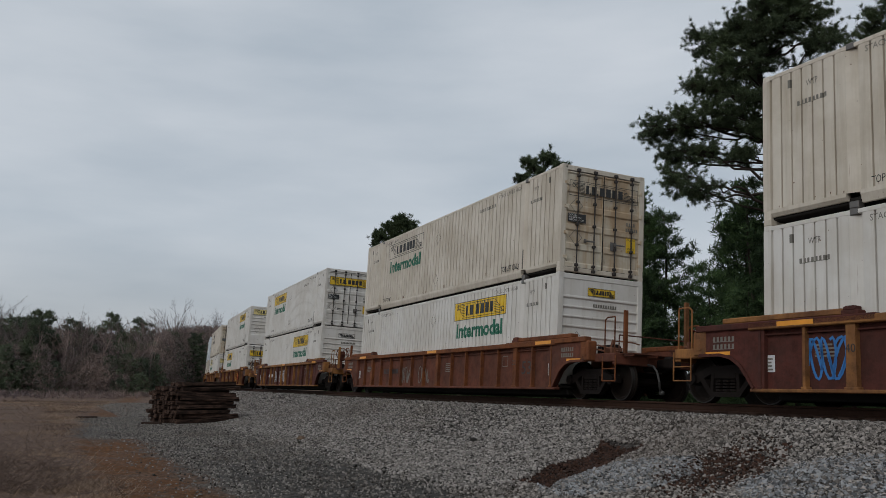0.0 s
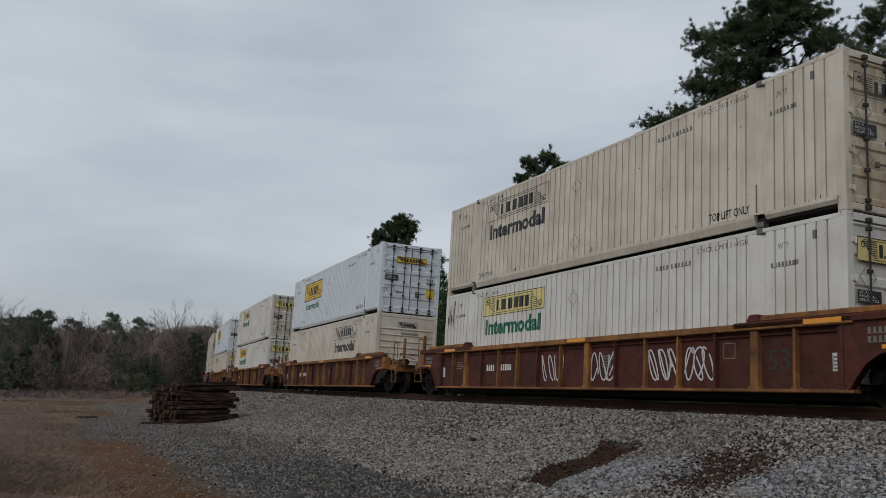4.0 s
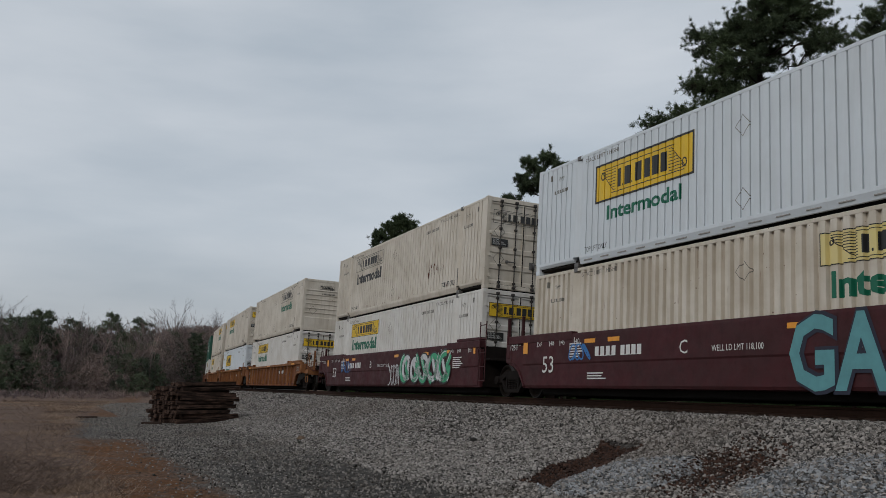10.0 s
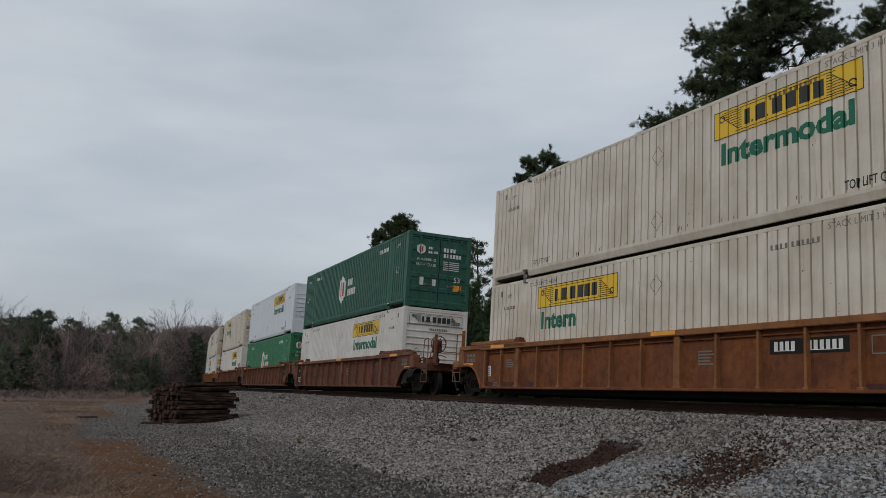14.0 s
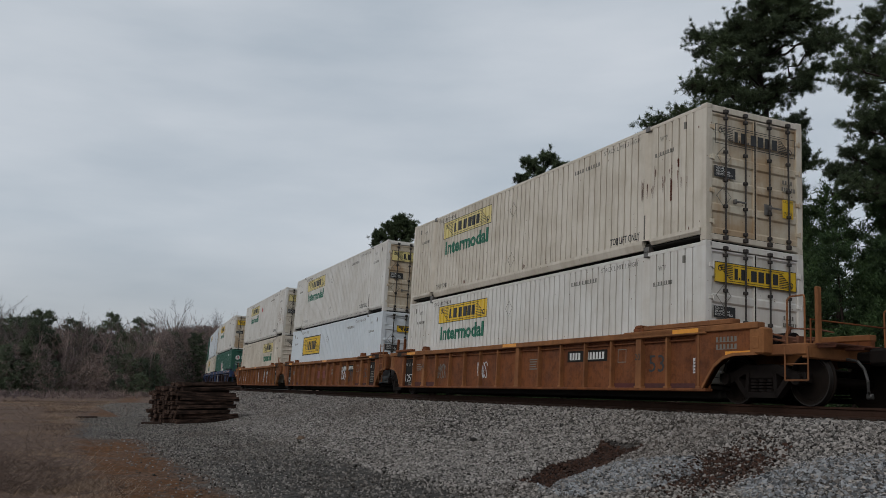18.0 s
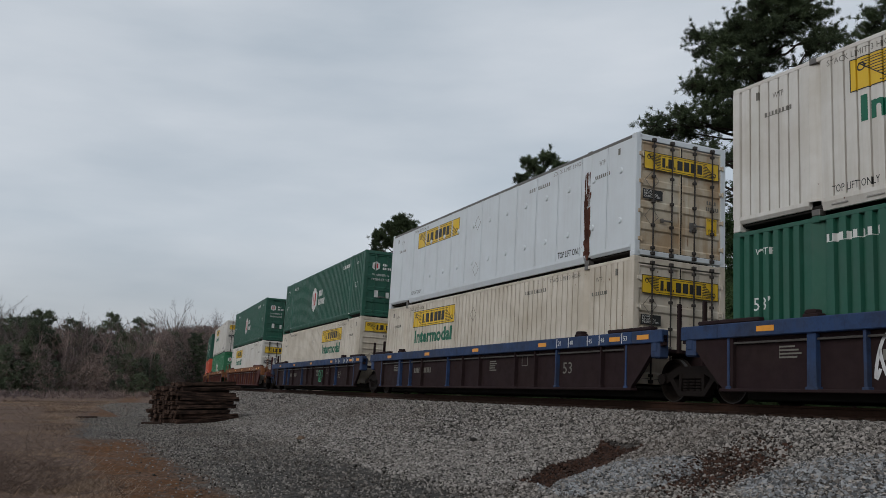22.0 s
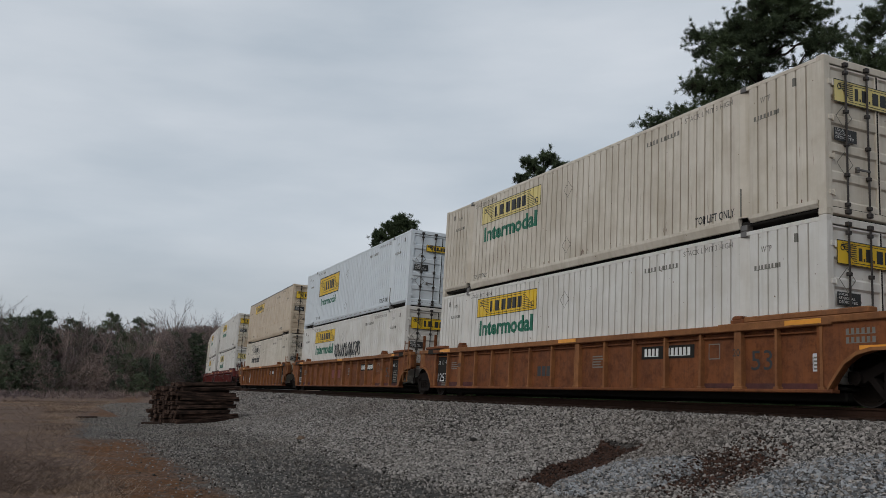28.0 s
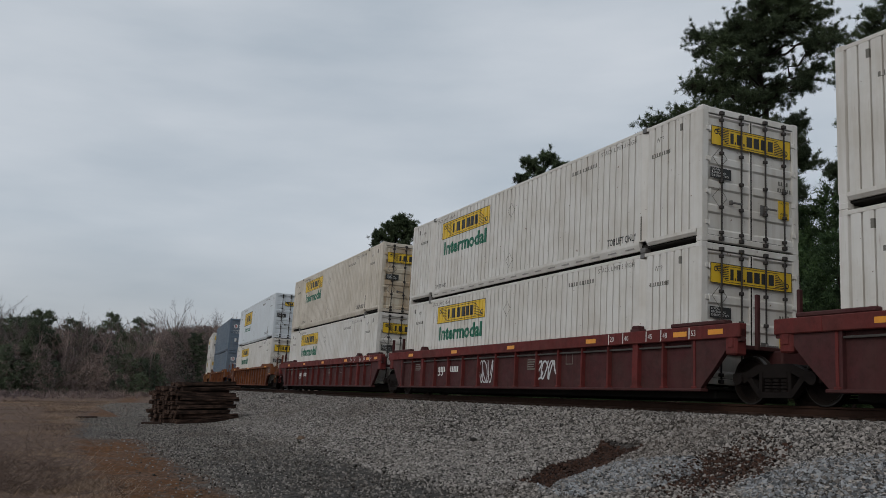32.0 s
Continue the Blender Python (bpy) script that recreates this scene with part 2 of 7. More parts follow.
# ---------------------------------------------------------------- mesh helpers
class Shape:
    """Collects faces of one mesh."""

    def __init__(self):
        self.v, self.f = [], []

    def add(self, verts, faces):
        o = len(self.v)
        self.v += [tuple(p) for p in verts]
        self.f += [tuple(o + i for i in f) for f in faces]
        return self

    def convex(self, verts, faces):
        """Faces of a convex solid, turned outwards."""
        c = sum((Vector(p) for p in verts), Vector()) / len(verts)
        out = []
        for f in faces:
            p = [Vector(verts[i]) for i in f]
            n = (p[1] - p[0]).cross(p[2] - p[0])
            out.append(f if n.dot(sum(p, Vector()) / len(p) - c) > 0 else tuple(reversed(f)))
        return self.add(verts, out)

    def box(self, x0, x1, y0, y1, z0, z1, c=0.008):
        c = min(c, (x1 - x0) / 3, (y1 - y0) / 3, (z1 - z0) / 3)
        lo, hi = (x0, y0, z0), (x1, y1, z1)
        verts, at = [], {}
        for s in [(a, b, d) for a in (0, 1) for b in (0, 1) for d in (0, 1)]:
            for ax in range(3):
                p = []
                for k in range(3):
                    e = hi[k] if s[k] else lo[k]
                    p.append(e if k == ax else e + (-c if s[k] else c))
                at[s, ax] = len(verts)
                verts.append(tuple(p))
        faces = []
        for ax in range(3):
            u, w = [k for k in range(3) if k != ax]
            for sg in (0, 1):
                ring = []
                for a, b in ((0, 0), (1, 0), (1, 1), (0, 1)):
                    s = [0, 0, 0]
                    s[ax], s[u], s[w] = sg, a, b
                    ring.append(at[tuple(s), ax])
                faces.append(tuple(ring))
            for a in (0, 1):
                for b in (0, 1):
                    s0, s1 = [0, 0, 0], [0, 0, 0]
                    s0[u] = s1[u] = a
                    s0[w] = s1[w] = b
                    s1[ax] = 1
                    faces.append((at[tuple(s0), u], at[tuple(s1), u], at[tuple(s1), w], at[tuple(s0), w]))
        for s in {k[0] for k in at}:
            faces.append((at[s, 0], at[s, 1], at[s, 2]))
        return self.convex(verts, faces)

    def tube(self, p0, p1, r0, r1=None, n=8):
        p0, p1 = Vector(p0), Vector(p1)
        r1 = r0 if r1 is None else r1
        d = (p1 - p0).normalized()
        a = d.orthogonal().normalized()
        b = d.cross(a)
        ring = [(a * math.cos(2 * math.pi * i / n) + b * math.sin(2 * math.pi * i / n)) for i in range(n)]
        verts = [p0 + q * r0 for q in ring] + [p1 + q * r1 for q in ring]
        faces = [(i, (i + 1) % n, n + (i + 1) % n, n + i) for i in range(n)] + [tuple(range(n))[::-1], tuple(range(n, 2 * n))]
        return self.convex(verts, faces)

    def pipe(self, pts, r, n=6):
        for a, b in zip(pts, pts[1:]):
            self.tube(a, b, r, r, n)
        return self

    def prism(self, poly, y0, y1):
        """Outline in x, z, drawn from y0 to y1."""
        n = len(poly)
        if sum(a[0] * b[1] - b[0] * a[1] for a, b in zip(poly, poly[1:] + poly[:1])) < 0:
            poly = poly[::-1]
        verts = [(x, y0, z) for x, z in poly] + [(x, y1, z) for x, z in poly]
        faces = [tuple(range(n)), tuple(range(2 * n - 1, n - 1, -1))]
        faces += [((i + 1) % n, i, n + i, n + (i + 1) % n) for i in range(n)]
        return self.add(verts, faces)

    def lathe(self, prof, axis_y=0.0, n=24):
        """Profile of (radius, y) turned about the y axis."""
        verts, faces, k = [], [], len(prof)
        for i in range(n):
            a = 2 * math.pi * i / n
            verts += [(r * math.cos(a), axis_y + y, r * math.sin(a)) for r, y in prof]
        for i in range(n):
            j = (i + 1) % n
            for q in range(k - 1):
                faces.append((i * k + q, i * k + q + 1, j * k + q + 1, j * k + q))
        return self.add(verts, faces)

    def mesh(self, name, material, smooth=False):
        me = bpy.data.meshes.new(name)
        me.from_pydata(self.v, [], self.f)
        me.materials.append(material)
        if smooth:
            me.shade_smooth()
            me.set_sharp_from_angle(angle=radians(38))
        return me


STORE = {}


def kept(key, build, material, smooth=False):
    """One shared mesh a key and material."""
    k = (key, material.name)
    if k not in STORE:
        STORE[k] = build().mesh(key if isinstance(key, str) else str(key[0]), material, smooth)
    return STORE[k]


def part(name, me, parent, label="", m=None):
    ob = new(name, me)
    ob.parent = parent
    if m is not None:
        ob.matrix_basis = m
    if label:
        ob["label"] = label
    return ob


def big_mesh(name, verts, tris, material):
    """A large triangle mesh straight from arrays."""
    me = bpy.data.meshes.new(name)
    me.vertices.add(len(verts))
    me.vertices.foreach_set("co", np.asarray(verts, np.float32).ravel())
    me.loops.add(len(tris) * 3)
    me.loops.foreach_set("vertex_index", np.asarray(tris, np.int32).ravel())
    me.polygons.add(len(tris))
    me.polygons.foreach_set("loop_start", np.arange(0, len(tris) * 3, 3, dtype=np.int32))
    me.update(calc_edges=True)
    me.materials.append(material)
    return me


# ---------------------------------------------------------------- the railway's line
RAIL_Z, CANT = 1.30, radians(2.96)
S_STEP = 0.5


def build_line():
    """The line bends gently away; beyond the first stretch it keeps its bend."""
    def slope(x):
        v = x + 15
        return 2 * 7.595e-4 * v + 3 * 1.2544e-6 * v * v
    x, s = 0.0, 0.0
    y = 13.0937 + 7.595e-4 * 225 + 1.2544e-6 * 3375
    fwd = []
    while s < 790:
        fwd.append((s, x, y, math.atan(slope(min(x, 40)))))
        h = fwd[-1][3]
        x, y, s = x + math.cos(h) * S_STEP, y + math.sin(h) * S_STEP, s + S_STEP
    x, s = 0.0, 0.0
    y = fwd[0][2]
    back = []
    h = math.atan(slope(0))
    while s > -900:
        if x > -62:
            xm = x - 0.25
            h = math.atan(slope(xm))
        else:
            h -= 0.0015 * S_STEP if s > -330 else 0.0004 * S_STEP
        back.append((s, x, y, h))
        x, y, s = x - math.cos(h) * S_STEP, y - math.sin(h) * S_STEP, s - S_STEP
    return np.array(back[::-1] + fwd[1:])


LINE = build_line()


def on_line(s):
    return tuple(float(np.interp(s, LINE[:, 0], LINE[:, k])) for k in (1, 2, 3))


def beside(s, lat, z=0.0, cant=0.0):
    """A point lat metres beyond the centre line, z above rail level."""
    x, y, h = on_line(s)
    n = Vector((-math.sin(h), math.cos(h), 0)) * math.cos(cant) - Vector((0, 0, math.sin(cant)))
    u = Vector((-math.sin(h), math.cos(h), 0)) * math.sin(cant) + Vector((0, 0, math.cos(cant)))
    return Vector((x, y, RAIL_Z)) + n * lat + u * z


def seat(s_mid, reach=8.077, lift=0.0):
    """The pose of a vehicle whose middle is s_mid along the line; it spans reach either way."""
    a, b = on_line(s_mid + reach), on_line(s_mid - reach)
    t = Vector((a[0] - b[0], a[1] - b[1], 0)).normalized()
    n0 = Vector((-t.y, t.x, 0))
    n = n0 * math.cos(CANT) - Vector((0, 0, math.sin(CANT)))
    u = n0 * math.sin(CANT) + Vector((0, 0, math.cos(CANT)))
    o = Vector(((a[0] + b[0]) / 2, (a[1] + b[1]) / 2, RAIL_Z)) + u * lift
    return Matrix(((t.x, n.x, u.x, o.x), (t.y, n.y, u.y, o.y), (t.z, n.z, u.z, o.z), (0, 0, 0, 1)))


# ---------------------------------------------------------------- ground, ballast, track
def lat_of(x, y):
    """Distance beyond the centre line, for arrays."""
    out = np.empty(len(x))
    for i in range(0, len(x), 4000):
        d = (x[i:i + 4000, None] - LINE[None, ::4, 1]) ** 2 + (y[i:i + 4000, None] - LINE[None, ::4, 2]) ** 2
        j = d.argmin(1)
        h = LINE[::4, 3][j]
        out[i:i + 4000] = -(x[i:i + 4000] - LINE[::4, 1][j]) * np.sin(h) + (y[i:i + 4000] - LINE[::4, 2][j]) * np.cos(h)
    return out


def rough(x, y, k=1.0):
    return 0.5 * np.sin(0.9 * k * x + 1.3 * np.sin(0.53 * k * y)) * np.cos(0.8 * k * y + 0.7 * np.sin(0.6 * k * x)) + 0.25 * np.sin(2.3 * k * x + y) * np.sin(2.1 * k * y - 0.7 * x)


def ground_material():
    m, nt, bs = nodes_of("ground_soil")
    v = coords(nt, (1, 1, 1), False)
    sep = nt.nodes.new("ShaderNodeSeparateXYZ")
    nt.links.new(v, sep.inputs[0])
    wob = noise_of(nt, v, 0.28, 6, 0.6)
    fine = ramp_of(nt, noise_of(nt, v, 9.0, 8, 0.75), 0.34, 0.66)
    mid = noise_of(nt, v, 1.4, 6, 0.6)

    def math_(op, a, b):
        n = nt.nodes.new("ShaderNodeMath")
        n.operation = op
        for i, q in enumerate((a, b)):
            if isinstance(q, (int, float)):
                n.inputs[i].default_value = q
            else:
                nt.links.new(q, n.inputs[i])
        return n.outputs[0]
    # dead turf, patches of orange clay on the wheel-way, dark cinders, gravel wash
    yy = math_("ADD", math_("ADD", sep.outputs["Y"], math_("MULTIPLY", math_("SUBTRACT", wob, 0.5), 1.8)), math_("MULTIPLY", math_("SUBTRACT", mid, 0.5), 2.0))
    back = math_("MULTIPLY", sep.outputs["X"], -1.0)
    swing = math_("ADD", math_("MULTIPLY", math_("MAXIMUM", math_("SUBTRACT", back, 27.0), 0.0), 0.05), math_("MULTIPLY", math_("MAXIMUM", math_("SUBTRACT", back, 45.0), 0.0), 0.06))
    yclay = math_("SUBTRACT", yy, swing)
    turf = mix_of(nt, mid, mix_of(nt, fine, (0.038, 0.025, 0.019), (0.205, 0.138, 0.104)), mix_of(nt, fine, (0.056, 0.039, 0.032), (0.270, 0.192, 0.156)))
    clay = mix_of(nt, fine, (0.055, 0.025, 0.011), (0.235, 0.106, 0.043))
    cinder = mix_of(nt, fine, (0.018, 0.017, 0.016), (0.135, 0.126, 0.118))
    wash = mix_of(nt, fine, (0.038, 0.035, 0.033), (0.175, 0.162, 0.150))

    def band(lo, hi, src=None):
        r = nt.nodes.new("ShaderNodeMapRange")
        r.inputs["From Min"].default_value, r.inputs["From Max"].default_value = lo, hi
        nt.links.new(src or yy, r.inputs["Value"])
        return r.outputs["Result"]
    backx = math_("ADD", back, math_("MULTIPLY", math_("SUBTRACT", mid, 0.5), 9.0))
    # clay shows near, and again far down the way; gravel lies between
    bare = math_("SUBTRACT", 1.0, math_("MULTIPLY", band(25.0, 29.0, backx), math_("SUBTRACT", 1.0, math_("MULTIPLY", band(44.0, 48.0, backx), 0.85))))
    worn = ramp_of(nt, noise_of(nt, v, 0.8, 7, 0.7), 0.32, 0.52)
    way = mix_of(nt, math_("MULTIPLY", bare, 0.92), wash, mix_of(nt, worn, turf, clay))
    c = mix_of(nt, band(0.75, 1.25, yclay), turf, way)
    c = mix_of(nt, band(2.2, 3.0, yclay), c, mix_of(nt, band(52.0, 70.0, backx), wash, turf))
    near = math_("SUBTRACT", 1.0, band(17.5, 22.5, backx))
    c = mix_of(nt, math_("MULTIPLY", math_("MULTIPLY", band(2.9, 3.6), math_("SUBTRACT", 1.0, band(5.6, 6.2))), near), c, cinder)
    c = mix_of(nt, band(24.0, 30.0, yclay), c, turf)
    nt.links.new(c, bs.inputs["Base Color"])
    bs.inputs["Roughness"].default_value, bs.inputs["Specular IOR Level"].default_value = 0.95, 0.08
    bump_of(nt, bs, fine, 0.8, 0.05)
    return m


def build_ground():
    xs = np.concatenate([-np.geomspace(2500, 62, 26), np.arange(-60, 8, 0.45), np.geomspace(8, 2500, 26)])
    ys = np.concatenate([-np.geomspace(2500, 13, 26), np.arange(-12, 24, 0.45), np.geomspace(24, 2500, 30)])
    X, Y = np.meshgrid(xs, ys)
    Z = rough(X, Y, 0.5) * 0.05 + rough(X, Y, 1.7) * 0.018
    # the gravelled side drops a little below a low bank of turf
    Z += 0.10 / (1 + np.exp(np.clip((Y - 0.6) / 0.5, -40, 40))) * (np.abs(X) < 80)
    V = np.stack([X.ravel(), Y.ravel(), Z.ravel()], 1)
    nx, ny = len(xs), len(ys)
    i = (np.arange(ny - 1)[:, None] * nx + np.arange(nx - 1)[None, :]).ravel()
    T = np.concatenate([np.stack([i, i + 1, i + nx + 1], 1), np.stack([i, i + nx + 1, i + nx], 1)])
    me = big_mesh("ground", V, T, ground_material())
    me.shade_smooth()
    tagged(new("ground", me), "dead turf, orange clay and cinders beside the railway", "ground", kind="structure")


BED = [(-7.4, -0.06), (-6.6, 0.05), (-5.4, 0.22), (-4.2, 0.42), (-3.2, 0.66), (-2.4, 0.95), (-1.95, 1.10), (-1.5, 1.12), (0.0, 1.06), (1.5, 0.97), (2.2, 0.85), (4.0, 0.2), (4.8, -0.06)]


def bed_z(lat):
    return np.interp(lat, [p[0] for p in BED], [p[1] for p in BED])


def gully_off(x, y):
    """Distance beside the gully's bent middle line."""
    return (x - (-12.35 - 0.52 * (y - 7.3) - 0.10 * np.sin(2.2 * (y - 7.0)))) * 0.88


def hump(x, y):
    """Washed-out gully and two gravel heaps on the ballast slope."""
    z = -0.10 * np.exp(-(gully_off(x, y) / 0.42) ** 2) * (np.abs(y - 8.4) < 1.4)
    z += 0.10 * np.exp(-((x + 11.1) / 0.70) ** 2 - ((y - 8.0) / 1.0) ** 2)
    z += 0.22 * np.exp(-((x + 8.2) / 0.9) ** 2 - ((y - 9.0) / 0.9) ** 2)
    return z


def build_bed():
    ss = np.concatenate([np.arange(780, 60, -8.0), np.arange(60, 12, -4.0), np.arange(12, -45, -0.4), np.arange(-45, -100, -2.0), np.arange(-100, -860, -8.0)])
    ll = np.concatenate([np.arange(-7.4, -1.5, 0.22), [-1.5, -0.75, 0, 0.75, 1.5, 2.2, 3.1, 4.0, 4.8]])
    V = []
    for s in ss:
        x, y, h = on_line(s)
        X, Y = x - np.sin(h) * ll, y + np.cos(h) * ll
        edge = (ll < -1.9)
        Z = bed_z(ll) + edge * (rough(X, Y, 1.3) * 0.05 + hump(X, Y))
        V.append(np.stack([X, Y, Z], 1))
    V = np.concatenate(V)
    n, k = len(ss), len(ll)
    i = (np.arange(n - 1)[:, None] * k + np.arange(k - 1)[None, :]).ravel()
    T = np.concatenate([np.stack([i, i + k, i + k + 1], 1), np.stack([i, i + k + 1, i + 1], 1)])
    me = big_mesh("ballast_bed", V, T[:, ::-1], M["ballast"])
    me.shade_smooth()
    tagged(new("ballast_bed", me), "grey crushed-stone ballast embankment under the track", "ballast", kind="structure")


def scatter_stones(name, label, material, count, area, size, seed, keep=None, lean=False):
    """Loose angular stones as one sheet of small solids."""
    rng = np.random.default_rng(seed)
    base = np.array([(a, b, c) for a in (-1, 1) for b in (-1, 1) for c in (-1, 1)], float) * 0.66
    tri = np.array([(0, 1, 3), (0, 3, 2), (4, 6, 7), (4, 7, 5), (0, 4, 5), (0, 5, 1), (2, 3, 7), (2, 7, 6), (1, 5, 7), (1, 7, 3)])
    if lean:
        base = np.array([(-1, -1, -0.5), (1, -1, -0.5), (1, 1, -0.5), (-1, 1, -0.5), (0.3, -0.2, 0.8)], float) * 0.75
        tri = np.array([(0, 1, 4), (1, 2, 4), (2, 3, 4), (3, 0, 4)])
    nb = len(base)
    X, Y = area(rng, count)
    lat = lat_of(X, Y)
    ok = keep(X, Y, lat, rng) if keep is not None else np.ones(len(X), bool)
    X, Y, lat = X[ok], Y[ok], lat[ok]
    n = len(X)
    Z = np.maximum(bed_z(lat) + (lat < -1.9) * (rough(X, Y, 1.3) * 0.05 + hump(X, Y)), rough(X, Y, 0.5) * 0.05 + rough(X, Y, 1.7) * 0.018)
    r = size * rng.lognormal(0, 0.28, (n, 1, 1))
    p = base[None] * (rng.uniform(0.70, 1.2, (n, nb, 1))) + rng.normal(0, 0.16, (n, nb, 3))
    p *= np.array([1.25, 1.0, 0.8])[None, None]
    q = rng.normal(size=(n, 3, 3)) * (0.35 if lean else 0.9) + np.eye(3)
    qx = q[:, 0] / np.linalg.norm(q[:, 0], axis=1, keepdims=True)
    qy = np.cross(q[:, 2], qx)
    qy /= np.linalg.norm(qy, axis=1, keepdims=True)
    R = np.stack([qx, qy, np.cross(qx, qy)], 2)
    p = np.einsum("nij,nkj->nki", R, p * r)
    p += np.stack([X, Y, Z + rng.uniform(0.1, 0.9, n) * size], 1)[:, None]
    T = tri[None] + (np.arange(n) * nb)[:, None, None]
    ob = new(name, big_mesh(name, p.reshape(-1, 3), T.reshape(-1, 3), material))
    tagged(ob, label, "gravel", kind="stuff")


def in_gully(x, y):
    return (np.abs(gully_off(x, y)) < 0.50 + 0.10 * np.sin(4 * y)) & (y > 7.0) & (y < 9.75)


def in_brown(x, y):
    q = (((x + 10.2) + 0.35 * (y - 9.0)) / 0.95) ** 2 + ((y - 9.0) / 1.5) ** 2
    return q + 0.9 * (np.sin(x * 91.7) * np.sin(y * 77.3)) < 0.5


def in_heaps(x, y):
    return (((x + 11.3) / 1.1) ** 2 + ((y - 8.0) / 1.3) ** 2 < 1) | (((x + 8.2) / 1.2) ** 2 + ((y - 9.0) / 1.1) ** 2 < 1)


def build_track():
    rail_prof = [(-0.075, -0.172), (0.075, -0.172), (0.075, -0.160), (0.012, -0.145), (0.010, -0.045), (0.037, -0.036), (0.037, -0.006), (0.030, 0.0), (-0.030, 0.0), (-0.037, -0.006), (-0.037, -0.036), (-0.010, -0.045), (-0.012, -0.145), (-0.075, -0.160)]
    ss = np.concatenate([np.arange(780, 60, -6.0), np.arange(60, -110, -1.0), np.arange(-110, -860, -4.0)])
    track = tagged(new("railway_track"), "rusty steel rails on timber ties", "railway track", kind="structure")
    for lat0 in (-0.755, 0.755):
        sh = Shape()
        k = len(rail_prof)
        verts = [beside(s, lat0 + a, b, CANT) for s in ss for a, b in rail_prof]
        faces = [(i * k + j, i * k + (j + 1) % k, (i + 1) * k + (j + 1) % k, (i + 1) * k + j) for i in range(len(ss) - 1) for j in range(k)]
        sh.add(verts, [f[::-1] for f in faces])
        me = sh.mesh("rail", M["rail"])
        me.materials.append(M["railtop"])
        for i, poly in enumerate(me.polygons):
            poly.material_index = 1 if i % k == 7 else 0
        part("rail", me, track)
    tie = Shape().box(-0.115, 0.115, -1.3, 1.3, -0.355, -0.177, 0.012).mesh("tie", M["tie"])
    for i in range(150):
        s = 12 - i * 0.5
        part("tie", tie, track, m=seat(s, 0.25))
    far = Shape()
    for i in range(700):
        s = -63 - i * 1.0
        m = seat(s, 0.25)
        b = Shape().box(-0.2, 0.2, -1.3, 1.3, -0.355, -0.177, 0.012)
        far.add([m @ Vector(q) for q in b.v], b.f)
        if s < -200:
            break
    tagged(part("far_ties", far.mesh("far_ties", M["tie"]), track), kind="stuff")


# ---------------------------------------------------------------- lettering
WORDS = {}


def word_mesh(text, height, bold=0.0):
    """Flat lettering in x, z, drawn from its lower left corner; kept once."""
    k = (text, round(height, 3), bold)
    if k not in WORDS:
        cu = bpy.data.curves.new("lettering", "FONT")
        cu.body, cu.size, cu.offset, cu.resolution_u = text, height / 0.70, bold, 2
        ob = bpy.data.objects.new("lettering", cu)
        scene.collection.objects.link(ob)
        dg = bpy.context.evaluated_depsgraph_get()
        me = bpy.data.meshes.new_from_object(ob.evaluated_get(dg))
        v = [(p.co.x, 0.0, p.co.y) for p in me.vertices]
        f = [tuple(p.vertices) for p in me.polygons]
        bpy.data.objects.remove(ob)
        bpy.data.curves.remove(cu)
        bpy.data.meshes.remove(me)
        WORDS[k] = (v, f)
    return WORDS[k]


def lettering(text, x, z, height, width=None, bold=0.0):
    """Lettering whose lower left corner is at x, z, stretched to width."""
    v, f = word_mesh(text, height, bold)
    x0, x1 = min(p[0] for p in v), max(p[0] for p in v)
    k = width / (x1 - x0) if width else 1.0
    return Shape().add([((p[0] - x0) * k + x, 0.0, p[2] + z) for p in v], f)


# ---------------------------------------------------------------- containers
C_L, C_W, C_H = 16.154, 2.591, 2.896
HALF, SIDE = C_L / 2, C_W / 2
PITCH = 0.2545


def corr_marks(pinch):
    """Where the side sheet changes slope, and how deep it lies there: broad folds, or wide panels between narrow grooves."""
    marks = [(-HALF, 0.0), (-HALF + 0.17, 0.0)]
    spans = [(-HALF + 0.19, -6.22), (-5.98, 5.98), (6.22, HALF - 0.19)]
    for a, b in spans:
        n = round((b - a) / PITCH)
        w = (b - a) / n
        for i in range(n):
            x = a + i * w
            marks += [(x + 0.015 * w, 0.085), (x + 0.11 * w, 0.085), (x + 0.14 * w, 0.010), (x + 0.58 * w, 0.002), (x + 0.99 * w, 0.010)] if pinch else [(x + 0.03 * w, 0.080), (x + 0.34 * w, 0.080), (x + 0.42 * w, 0.004), (x + 0.95 * w, 0.004)]
        marks += [(b, 0.003), (min(b + 0.02, HALF), 0.0)] if b < 7 else [(b, 0.003)]
    marks += [(HALF - 0.17, 0.0), (HALF, 0.0)]
    out = []
    for x, d in marks:
        if not out or x > out[-1][0] + 0.001:
            out.append((x, d))
    return out


MARKS = {"pinch": corr_marks(True), "broad": corr_marks(False)}


def depth_at(x, prof):
    return 0.006 if prof == "flat" else float(np.interp(x, [a for a, b in MARKS[prof]], [b for a, b in MARKS[prof]]))


